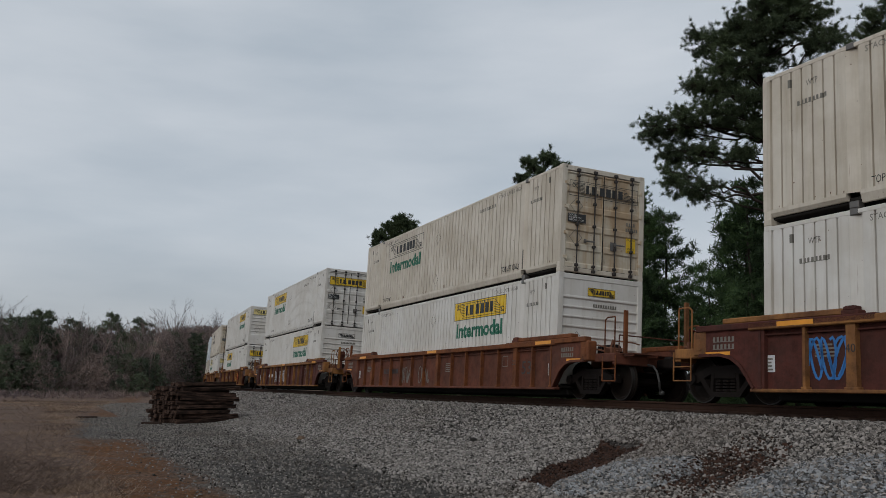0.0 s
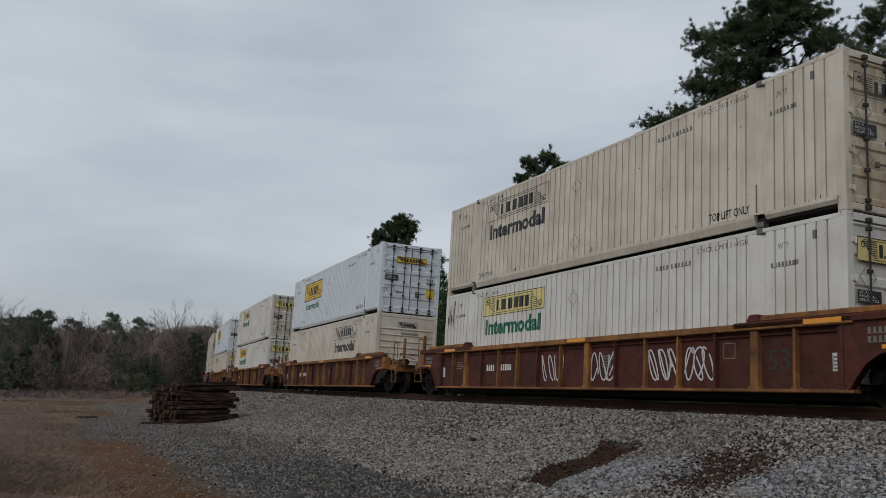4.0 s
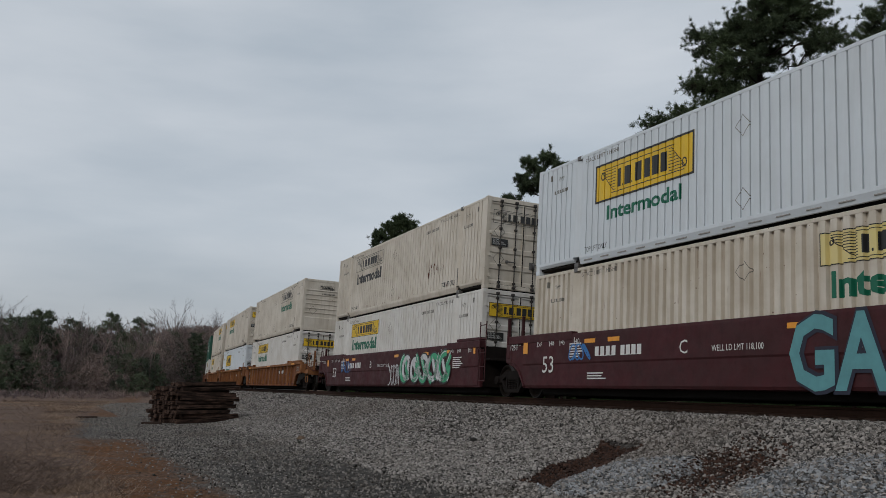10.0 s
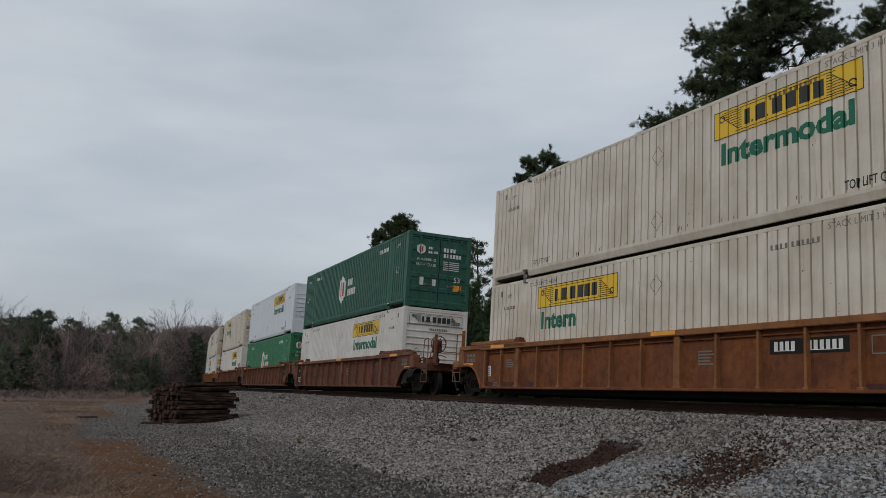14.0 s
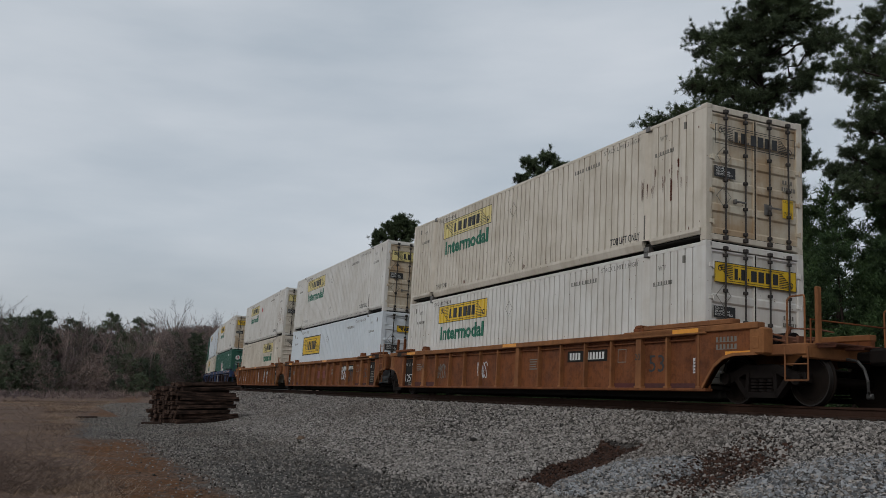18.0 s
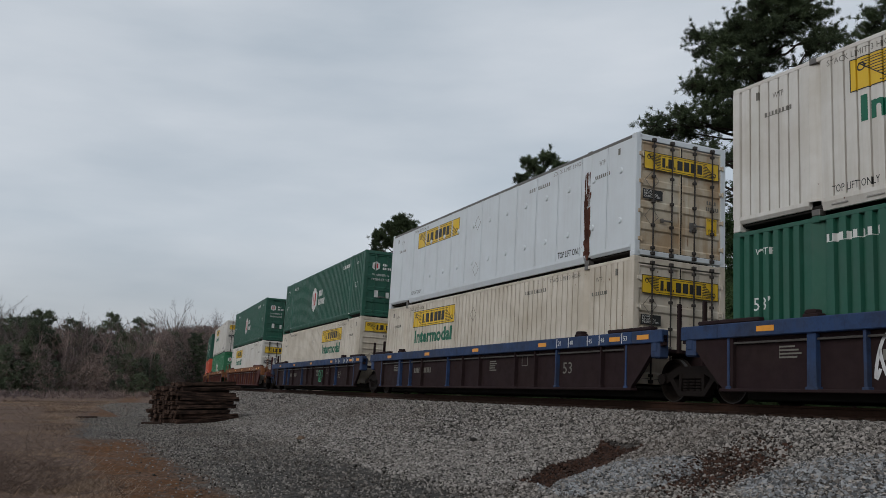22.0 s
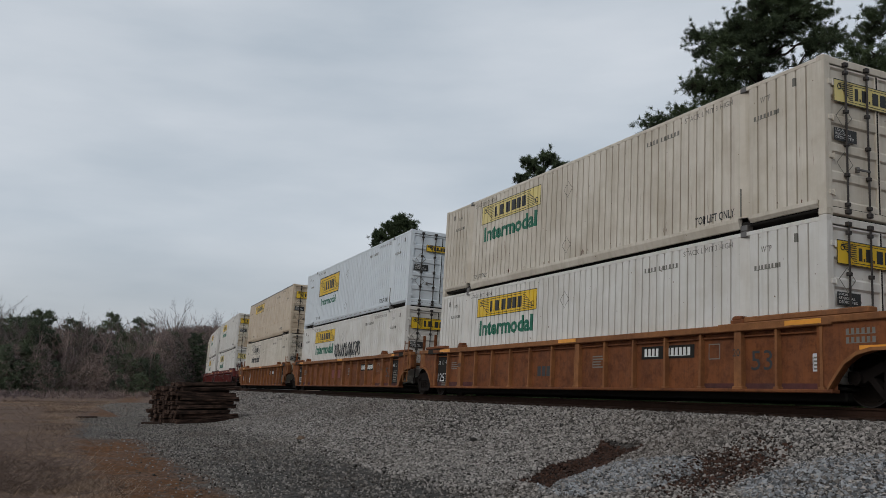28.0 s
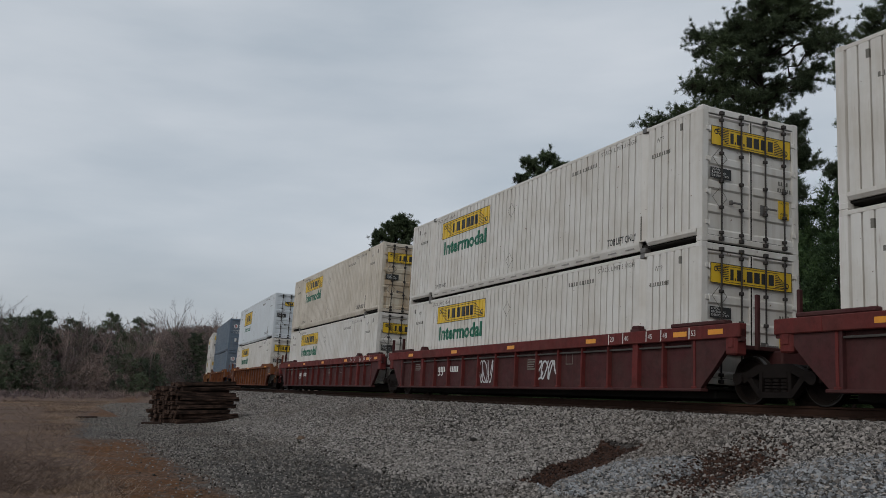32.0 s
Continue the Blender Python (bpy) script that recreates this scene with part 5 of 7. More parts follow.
            add_truck(c, sg * 9.33)
        else:
            if kind != "strip" and sg > 0:
                part("ladder", kept(("ladder", deep), lambda: ladder(1.75 if deep else 1.45, 0.40), edge), c, m=m @ pose(8.45 if deep else 8.75, -sg * 1.50, 0))
            part("post", kept(("post", "tall"), lambda: Shape().box(-0.035, 0.035, -0.045, 0.045, 1.0, 2.25 if deep else 2.05, 0.010), body), c, m=m @ pose(9.25, -sg * 0.95, 0))
            if stub:
                # Added plate in the trucks' near-black, to keep the open well end dark.
                part("end_bulkhead", kept("end_bulkhead", lambda: Shape().box(8.30, 8.36, -1.40, 1.40, 0.26, 1.46, 0.01), M["truck"]), c, "near-black end bulkhead added to darken the open well end", m=m)
                part("guide_plate", kept("stub_guide", lambda: Shape().box(6.6, 8.36, -FACE + 0.02, -WEB + 0.10, 1.622, 1.72, 0.02), body), c, m=m)
                continue
            part("guide_plate", kept("short_guide", lambda: Shape().box(7.3, 8.9, -FACE + 0.02, -WEB + 0.10, 1.475, 1.56, 0.02), body), c, m=m if sg > 0 else m @ Matrix.Diagonal((1, -1, 1, 1)))
            part("jack_pad", kept("short_jack", lambda: Shape().box(8.95, 9.25, -1.46, -1.20, 0.88, 1.40, 0.03).box(9.03, 9.17, -1.475, -1.45, 1.02, 1.24, 0.012), edge), c, m=m if sg > 0 else m @ Matrix.Diagonal((1, -1, 1, 1)))
    if right == "J":
        add_truck(c, 9.8)
    if brake:
        part("brake_wheel", kept("brake_wheel", brake_wheel, M["car_rust"]), c, "rusty hand-brake wheel", m=pose(10.35, -0.75, 1.75))
    # plates and lettering on the near side
    y = 1.475 if deep else WEB + 0.018
    yc = FACE + 0.024

    def mark(name, key, build, mat, label="", at=None):
        part(name, kept((name, "car", key, deep), lambda: flat_on_side(build(), at or y), M[mat]), c, label)
    inkw = "inkwhite" if paint in ("car_maroon", "car_slate", "car_plumred", "car_plum") else "ink"
    if deep:
        mark("lettering", "53", lambda: lettering("53", -7.25, 0.62, 0.42), inkw)
        mark("lettering", "limit", lambda: lettering("WELL LD LMT 118,100", -0.95, 0.97, 0.12, 1.35), inkw)
        mark("lettering", "125T", lambda: lettering("125T", -8.95, 1.24, 0.15), inkw, at=yc)
        mark("reflector", "q", lambda: quad(-8.25, -8.02, 1.12, 1.42), "reflector", "yellow reflector plate", at=yc)
        mark("reflector", "p", lambda: quad(8.0, 8.14, 1.22, 1.40), "reflector", "yellow reflector plate", at=yc)
        mark("serial_mark", 1, lambda: comb(-4.9, 0.98, 4, 0.15, 0.07, 0.22), inkw)
        mark("serial_mark", 2, lambda: comb(-3.9, 0.98, 4, 0.15, 0.05, 0.22), inkw)
        mark("notice", 1, lambda: text_block(-6.0, 0.98, 0.6, 6), inkw)
        mark("notice", 2, lambda: text_block(6.45, 0.82, 0.75, 6), inkw)
        mark("notice", 3, lambda: text_block(-5.2, 0.45, 0.8, 3), inkw)
        mark("inspection_frame", 1, lambda: rim(2.3, 2.65, 0.92, 1.22, 0.02), inkw)
        for a, t in ((-7.5, "53"), (-6.9, "48"), (-6.4, "45"), (-5.75, "40"), (5.5, "40"), (6.3, "45"), (6.85, "48"), (7.65, "53")):
            mark("lettering", (t, a), lambda t=t, a=a: join(lettering(t, a, 1.30, 0.13), quad(a - 0.06, a - 0.03, 1.28, 1.46)), inkw)
        for x in (-5.35, -4.4, 0.95, 3.9, 5.75):
            mark("reflector", x, lambda x=x: quad(x, x + 0.45, 1.30, 1.40), "reflector", "yellow reflector strip")
        if letter:
            mark("lettering", letter, lambda: lettering(letter, -1.9, 0.95, 0.28), inkw)
    else:
        xx = {"car_plumred": -4.9}.get(paint, 5.25) if kind == "strip" else 6.35
        mark("lettering", ("53", xx, kind), lambda: lettering("53", xx, 0.60, 0.36 if kind == "rib" else 0.28, 0.52 if kind == "rib" else 0.42), "faint" if paint in ("car_plum", "car_slate") else inkw)
        sx, sz, sink = (3.16, 0.92, "inkwhite") if paint == "car_orange" else (-4.80, 0.72, "ink" if paint == "car_rust" else "faint" if paint in ("car_plum", "car_slate") else "inkwhite")
        mark("serial_mark", (kind, 1, sx), lambda: comb(sx, sz, 4, 0.085, 0.045, 0.17), sink, at=y + 0.004)
        mark("serial_mark", (kind, 2, sx), lambda: comb(sx + 0.76, sz, 6, 0.085, 0.045, 0.17), sink, at=y + 0.004)
        mark("notice", kind, lambda: text_block(1.15, 0.72, 0.45, 5), "faint")
        mark("notice", (kind, 2), lambda: text_block(-6.9, 0.8, 0.5, 4), "faint")
        ix = 3.1 if kind == "strip" else 5.20
        mark("inspection_frame", kind, lambda: rim(ix, ix + 0.32, 0.82, 1.12, 0.02), "faint")
        if kind == "strip":
            for a, t in ((5.2, "20"), (5.75, "40"), (6.6, "45"), (7.1, "48"), (8.0, "53")):
                mark("lettering", ("c", t), lambda t=t, a=a: join(lettering(t, a, 1.28, 0.11), quad(a - 0.07, a - 0.04, 1.22, 1.45)), "inkwhite", at=yc)
            for x in (-7.3, -3.6, 0.2, 4.2, 7.45, 8.5):
                mark("reflector", ("c", x), lambda x=x: quad(x, x + 0.42, 1.28, 1.38), "reflector", "yellow reflector strip", at=yc)
        else:
            for a, t in ((5.98, "20"), (-6.2, "40")):
                mark("lettering", ("r", t), lambda t=t, a=a: lettering(t, a, 0.85, 0.14), "ink", at=FACE - 0.012)
            for x in (-7.6, -0.2, 7.3):
                mark("reflector", ("r", x), lambda x=x: quad(x, x + 0.80, 1.345, 1.430), "reflector", "yellow reflector strip", at=yc)
        black_ends = paint == "car_orange" or paint == "car_rust" and "J" in (left, right)
        if paint == "car_orange":
            mark("patch", "ser", lambda: quad(3.05, 4.78, 0.87, 1.14), "dark", "black painted number panel")
        if black_ends:
            for q, end in ((-1, left), (1, right)):
                if end == "C":
                    continue
                mark("patch", ("cap", q), lambda: quad(min(q * 7.3, q * 8.55), max(q * 7.3, q * 8.55), 1.315, 1.458), "dark", "black painted chord end", at=FACE + 0.022)
                mark("reflector", ("cap", q), lambda: quad(min(q * 7.62, q * 8.12), max(q * 7.62, q * 8.12), 1.34, 1.43), "car_orange", "orange reflector strip", at=FACE + 0.026)
                mark("patch", ("blk", q), lambda: quad(min(q * 7.12, q * 7.98), max(q * 7.12, q * 7.98), 0.28, 1.30), "dark", "black painted end panel")
                x0 = 7.18 if q > 0 else -7.92
                mark("lettering", ("53e", q), lambda: lettering("53" if q < 0 else "48", x0, 0.96, 0.12), "spraywhite", at=WEB + 0.022)
                mark("lettering", ("48e", q), lambda: lettering("48" if q < 0 else "53", x0 + 0.54, 0.97, 0.12), "spraywhite", at=WEB + 0.022)
                mark("emblem", ("ring", q), lambda: ring_mark(x0 + 0.36, 1.02, 0.07), "faint", at=WEB + 0.022)
                if q > 0:
                    mark("notice", "blk", lambda: text_block(7.25, 0.42, 0.45, 7), "faint", at=WEB + 0.022)
                else:
                    mark("lettering", "125", lambda: lettering("125T", -7.93, 0.42, 0.26, 0.78), "spraywhite", at=WEB + 0.022)
            mark("patch", "plml", lambda: quad(-8.0, -5.3, 0.262, 0.40), "car_plum", "plum painted strip")
            mark("notice", "plm", lambda: text_block(-7.6, 0.29, 0.3, 2), "faint", at=WEB + 0.024)
            mark("patch", "plm", lambda: quad(4.9, 8.0, 0.262, 0.36), "car_plum", "plum painted strip")
        for q, end in ((-1, left), (1, right)):
            if end == "C" and kind == "rib":
                yk = FACE - 0.030
                mark("label_strip", q, lambda: quad(min(q * 8.80, q * 9.46), max(q * 8.80, q * 9.46), 0.885, 0.950), "reflector", "yellow label strip over the arch", at=yk)
                mark("data_plate", q, lambda: quad(min(q * 7.78, q * 7.98), max(q * 7.78, q * 7.98), 0.56, 0.86), "spraywhite", "white data plate")
                mark("notice", ("plate", q), lambda: text_block(min(q * 7.80, q * 7.95), 0.59, 0.13, 4), "faint", at=y + 0.005)
                mark("notice", ("cheek", q), lambda: join(comb(min(q * 8.55, q * 9.25), 1.13, 6, 0.06, 0.04, 0.10), comb(min(q * 8.55, q * 9.25), 0.99, 6, 0.06, 0.04, 0.10)), "faint", at=yk)
    if panel:
        x, w, h, base, ink = panel
        mark("name_panel", panel, lambda: quad(x, x + w, 0.42, 0.42 + h), base, "square painted emblem panel")
        part("emblem_mark", kept(("emblem_mark", panel), lambda: flat_on_side(join(*[quad(x + w * a, x + w * (a + 0.22), 0.42 + h * 0.24, 0.42 + h * 0.76) for a in (0.10, 0.39, 0.68)]), y + 0.004), M[ink]), c)
    for i, (a, z, w, h, seed, col, pen) in enumerate(tag):
        if isinstance(pen, str):
            for nm, ink, bold, dy, lab in (("graffiti_outline", "inkpiece", 0.105, 0.004, "dark blue sprayed outline"), ("graffiti", col, 0.045, 0.008, "fat sprayed teal letters")):
                part(nm, flat_on_side(lettering(pen, a, z, h, w, bold), y + dy).mesh(nm, M[ink]), c, lab)
        elif pen > 0:
            part("graffiti", flat_on_side(scrawl(a, z, w, h, seed, pen, max(3, int(w / 0.28))), y + 0.006).mesh("graffiti", M[col]), c, "sprayed scrawl")
        else:
            forms = piece_forms(a, z, w, h, seed)
            fat = 0.17 * h
            part("graffiti_outline", flat_on_side(join(*[stroke(p, fat + 0.11) for p in forms]), y + 0.004).mesh("graffiti_outline", M["ink"]), c, "black sprayed outline")
            part("graffiti", flat_on_side(join(*[stroke(p, fat) for p in forms]), y + 0.008).mesh("graffiti", M[col]), c, "fat sprayed letter forms")
            part("graffiti_highlight", flat_on_side(join(*[stroke([(q[0] - 0.03, q[1] + 0.05) for q in p[:len(p) // 2 + 1]], 0.035) for p in forms]), y + 0.012).mesh("graffiti_highlight", M["spraywhite"]), c, "thin white sprayed highlights")
    return c


# leading end of the load at the first moment, car, and the two containers
def jb(style, flip, logo, words=True, door=None, flat=False, extra=(), nose="w", dlogo="", prof=""):
    return dict(style=style, flip=flip, logo=logo, words=words, door=door, flat=flat, extra=extra, nose=nose, dlogo=dlogo, prof=prof)


def blue_sign():
    return (("sign_panel", lambda: quad(-6.25, -4.05, 1.62, 2.42), "inkblue", "blue painted sign"), ("sign_name", lambda: join(*[quad(-6.0 + 0.36 * i, -5.76 + 0.36 * i, 1.80, 2.24) for i in range(5)]), "inkwhite", "white name bars"), ("sign_line", lambda: join(*[quad(-6.2 + 0.16 * i, -6.08 + 0.16 * i, 1.44, 1.55) for i in range(13)]), "inkblue", ""))


def black_tag():
    return (("graffiti", lambda: scrawl(-1.5, 1.22, 4.0, 0.62, 77, 0.055, 13), "ink", "black sprayed scrawl"), ("paint_run", lambda: join(*[quad(-1.4 + 0.28 * i, -1.37 + 0.28 * i, 0.85 + 0.13 * (i * 7 % 3), 1.5) for i in range(14)]), "ink", "runs of black paint"))


def rust_patch(x, z, w, h, seed, mat="car_rust", pen=1.0):
    def build():
        rng = random.Random(seed)
        out = []
        for i in range(24):
            a, t, l = x + w * rng.uniform(0, 1), z + h * rng.uniform(0.45, 1.0), h * rng.uniform(0.08, 0.55)
            d = pen * rng.uniform(0.004, 0.014)
            out.append(poly2([(a - d, t), (a - d * 0.3, t - l), (a + d * 0.4, t - l * 0.9), (a + d, t), (a + d * 0.2, t + 0.03)]))
        return join(*out)
    return (("rust_run", build, mat, "brown rust runs"),)


def rust_blotch(x, z, w, h, seed):
    """Flaked rust over a lifting post: ragged patches, largest low down."""
    def build():
        rng = random.Random(seed)
        edge = [(x + w * (0.42 + 0.1 * rng.random()), z + h * 0.72 * i / 9) for i in range(10)] + [(x - w * (0.42 + 0.1 * rng.random()), z + h * 0.66 * i / 9) for i in range(9, -1, -1)]
        out = [poly2(edge)]
        for i in range(26):
            f = rng.random() ** 1.2
            cx, cz, r = x + w * rng.uniform(-0.5, 0.5), z + h * f, 0.030 + 0.085 * (1 - f) * rng.random()
            out.append(poly2([(cx + r * rng.uniform(0.6, 1.1) * math.cos(t), cz + 1.5 * r * rng.uniform(0.6, 1.2) * math.sin(t)) for t in np.linspace(0, 6.28, 9)[:-1]]))
        return join(*out)
    return (("rust_blotch", build, "car_rust", "flaking brown rust on the post"),)


GR = "green"
TRAIN = [
    # s at the start, kind, paint, trim, left, right, extras, top, bottom
    (3.95, "rib", "car_brown", "car_tan", "C", "C", dict(tag=[(-7.0, 0.40, 0.75, 0.75, 5, "sprayblue", 0.05)]), jb("cream", False, "Y"), jb("white", False, "Y")),
    (-19.31, "rib", "car_rust", "car_orange", "C", "C", dict(tag=[(-2.8, 0.35, 0.8, 0.6, 8, "faint", 0.04), (-1.2, 0.35, 0.9, 0.6, 9, "faint", 0.04)]), jb("cream", False, "G", door="stained", dlogo="W"), jb("white", True, "Y", nose="y")),
    (-42.41, "rib", "car_brown", "car_tan", "C", "C", dict(brake=True, tag=[(-2.9, 0.4, 0.9, 0.7, 11, "spraywhite", 0.04), (-1.4, 0.4, 0.9, 0.7, 12, "spraywhite", 0.04), (-0.3, 0.4, 0.6, 0.7, 13, "spraywhite", 0.04)]), jb("white", False, "Y"), jb("white", True, "Y")),
    (-66.0, "rib", "car_brown", "car_tan", "C", "C", dict(brake=True, panel=(2.95, 1.7, 0.85, "reflector", "inkred"), tag=[(-6.7, 0.4, 0.6, 0.7, 21, "spraywhite", 0.04), (-4.9, 0.5, 0.8, 0.5, 22, "spraywhite", 0.03), (-1.6, 0.4, 0.9, 0.7, 24, "spraywhite", 0.04)]), jb("white", True, "Y", nose="P"), jb("white", False, "Y")),
    (-89.21, "rib", "car_brown", "car_tan", "C", "C", dict(tag=[(-1.6, 0.4, 1.0, 0.7, 31, "spraywhite", 0.04), (0.7, 0.4, 1.0, 0.7, 32, "spraywhite", 0.04), (2.9, 0.4, 1.0, 0.7, 33, "spraywhite", 0.04), (4.1, 0.4, 0.8, 0.7, 34, "spraywhite", 0.04)]), jb("cream", False, "W", door="stained"), jb("white", False, "P", extra=rust_patch(-7.9, 1.6, 0.5, 0.9, 4))),
    (-112.38, "rib", "car_brown", "car_tan", "C", "C", dict(tag=[(-6.8, 0.5, 0.5, 0.5, 41, "faint", 0.03)]), jb("bluewhite", False, "B"), jb("cream", True, "W")),
    (-135.61, "rib", "car_brown", "car_tan", "C", "C", dict(panel=(2.95, 1.7, 0.6, "car_orange", "car_tan"), tag=[(-4.0, 0.6, 0.6, 0.5, 51, "faint", 0.03), (-2.8, 0.6, 0.5, 0.4, 52, "faint", 0.03)]), jb("white", False, "P", door="cream"), jb("white", False, "Y", dlogo="P")),
    (-158.75, "rib", "car_brown", "car_tan", "C", "C", dict(tag=[(3.0, 0.4, 0.8, 0.6, 61, "faint", 0.03), (4.2, 0.4, 0.5, 0.6, 62, "faint", 0.03)]), jb("bluewhite", False, "B"), jb("cream", False, "P", words=False, door="cream")),
    (-182.3, "smooth", "car_maroon", "car_maroon", "J", "C", dict(letter="A", tag=[(3.0, 0.35, 1.4, 1.1, 71, "spraywhite", 0.05)]), jb("cream", False, "P", door="stained"), jb("white", True, "Y", extra=blue_sign(), nose="W")),
    (-201.6, "smooth", "car_maroon", "car_maroon", "J", "J", dict(letter="C", tag=[(-6.0, 0.9, 0.9, 0.4, 75, "sprayblue", 0.04), (1.0, 0.28, 4.4, 1.20, 72, "sprayteal", "GALUP")]), jb("bluewhite", False, "B"), jb("cream", True, "P", nose="W", prof="broad")),
    (-220.92, "smooth", "car_maroon", "car_maroon", "C", "J", dict(letter="B", tag=[(-6.0, 0.8, 1.4, 0.5, 76, "sprayblue", 0.04), (0.4, 0.25, 1.2, 0.8, 78, "spraywhite", 0.04), (1.7, 0.25, 4.6, 1.22, 73, "spraygreen", 0), (1.9, 0.3, 4.2, 1.1, 79, "spraywhite", 0)]), jb("cream", False, "W", extra=rust_patch(3.4, 0.5, 1.5, 0.8, 8)), jb("white", False, "Y")),
    (-244.38, "rib", "car_orange", "car_litorange", "J", "C", dict(), jb("cream", True, "G"), jb("white", False, "Y")),
    (-263.75, "rib", "car_orange", "car_litorange", "J", "J", dict(panel=(-1.6, 1.75, 0.7, "car_orange", "logored")), jb("cream", False, "Y"), jb("bluewhite", False, "B")),
    (-283.1, "rib", "car_orange", "car_litorange", "C", "J", dict(), jb("cream", True, "Y", door="stained", nose="Y"), jb("cream", False, "Y", words="Intern", door="stained")),
    (-306.53, "rib", "car_rust", "car_dust", "J", "C", dict(brake=True), jb(GR, False, "H"), jb("white", True, "Y", nose="W")),
    (-325.7, "rib", "car_rust", "car_dust", "J", "J", dict(), jb("bluewhite", True, "Y"), jb("leaf", False, "H")),
    (-345.12, "rib", "car_rust", "car_dust", "C", "J", dict(), jb("cream", False, "P", extra=rust_patch(-3.0, 0.8, 1.4, 1.0, 6)), jb("white", True, "Y")),
    (-368.7, "rib", "car_orange", "car_litorange", "J", "C", dict(tag=[(-5.0, 0.5, 0.6, 0.5, 81, "faint", 0.03), (-2.0, 0.5, 0.6, 0.5, 82, "spraywhite", 0.03)]), jb("cream", False, "P", door="stained", dlogo="W", extra=rust_patch(5.9, 1.0, 1.8, 0.9, 9)), jb("white", False, "Y")),
    (-387.9, "rib", "car_orange", "car_litorange", "J", "J", dict(panel=(-1.6, 1.75, 0.7, "car_orange", "logored"), tag=[(2.7, 0.5, 0.9, 0.6, 84, "spraywhite", 0.04), (4.1, 0.4, 0.8, 0.6, 85, "ink", 0.04)]), jb("white", False, "P", door="stained"), jb("bluewhite", False, "B", words=False)),
    (-407.2, "rib", "car_orange", "car_litorange", "C", "J", dict(tag=[(-5.9, 0.5, 0.5, 0.6, 86, "spraywhite", 0.04), (-4.8, 0.5, 0.5, 0.6, 87, "spraywhite", 0.04), (-3.5, 0.5, 0.5, 0.6, 88, "spraywhite", 0.04), (0.8, 0.4, 0.7, 0.7, 89, "spraywhite", 0.04), (2.9, 0.4, 0.7, 0.7, 90, "spraywhite", 0.04), (4.1, 0.4, 0.7, 0.7, 91, "spraywhite", 0.04)]), jb("white", False, "P", door="cream", extra=rust_patch(5.8, 0.4, 2.0, 1.6, 10, "car_tan") + (("placard", lambda: poly2([(-0.3, 1.92), (-0.09, 2.14), (-0.3, 2.36), (-0.51, 2.14)]), "inkred", "red lozenge hazard placard"),)), jb("cream", True, "P", nose="W", prof="broad")),
    (-430.68, "strip", "car_slate", "car_blue", "J", "C", dict(tag=[(-4.9, 0.4, 4.0, 0.75, 92, "spraywhite", 0.06)]), jb("white", False, "Y", door="stained"), jb(GR, False, "H")),
    (-449.95, "strip", "car_slate", "car_blue", "J", "J", dict(), jb("bluewhite", False, "Y", words=False, door="stained", flat=True, extra=rust_blotch(6.1, 0.25, 0.24, 1.7, 12) + rust_patch(5.95, 0.2, 0.22, 2.2, 12, pen=2.6)), jb("cream", False, "Y")),
    (-469.67, "strip", "car_slate", "car_blue", "C", "J", dict(tag=[(1.7, 0.4, 1.0, 0.6, 93, "spraygreen", 0.04)]), jb(GR, False, "H"), jb("cream", True, "Y", nose="Y")),
    (-492.92, "strip", "car_plum", "car_chord", "C", "C", dict(tag=[(5.5, 1.25, 0.6, 0.12, 94, "faint", 0.02)]), jb(GR, False, "H"), jb("white", False, "Y")),
    (-516.01, "strip", "car_plum", "car_chord", "C", "C", dict(), jb("white", False, "Y"), jb("leaf", False, "H")),
    (-539.65, "strip", "car_plum", "car_chord", "C", "C", dict(), jb(GR, False, "H"), jb("red", False, "H")),
    (-562.9, "rib", "car_orange", "car_litorange", "J", "C", dict(panel=(-1.5, 0.8, 0.5, "car_orange", "ink")), jb("cream", False, "P"), jb("white", False, "Y")),
    (-582.4, "rib", "car_orange", "car_litorange", "J", "J", dict(panel=(-1.6, 1.75, 0.7, "car_orange", "logored")), jb("bluewhite", False, "B"), jb("white", False, "Y", extra=black_tag())),
    (-602.35, "rib", "car_orange", "car_litorange", "C", "J", dict(tag=[(-5.1, 0.4, 0.6, 0.7, 95, "spraywhite", 0.04)]), jb("beige", False, "Y", words=False, flat=True), jb("cream", False, "W")),
    (-625.4, "strip", "car_plumred", "car_red", "J", "C", dict(tag=[(-6.4, 0.45, 0.6, 0.6, 96, "faint", 0.04), (-4.0, 0.45, 0.9, 0.6, 97, "spraywhite", 0.04), (-0.6, 0.4, 2.2, 0.7, 98, "faint", 0.05), (3.4, 0.45, 0.9, 0.6, 99, "spraywhite", 0.05)]), jb("white", False, "Y", door="stained"), jb("white", False, "P")),
    (-644.9, "strip", "car_plumred", "car_red", "J", "J", dict(tag=[(-1.9, 0.35, 1.0, 0.7, 100, "spraywhite", 0.04), (1.6, 0.45, 1.0, 0.5, 101, "spraywhite", 0.05)]), jb("white", False, "Y"), jb("white", False, "Y")),
    (-664.5, "strip", "car_plumred", "car_red", "C", "J", dict(), jb("cream", False, "Y", door="stained"), jb("white", False, "Y")),
    (-686.65, "rib", "car_rust", "car_orange", "C", "C", dict(), jb("bluewhite", False, "B"), jb("white", False, "Y")),
    (-710.7, "rib", "car_rust", "car_orange", "C", "C", dict(), jb("slate", False, "-"), jb("slate", False, "-")),
    (-734.0, "rib", "car_brown", "car_tan", "C", "C", dict(), jb("white", False, "Y"), jb("white", False, "Y")),
]
SPEED = 19.72
WELL_Z = 0.339
MOVING = []


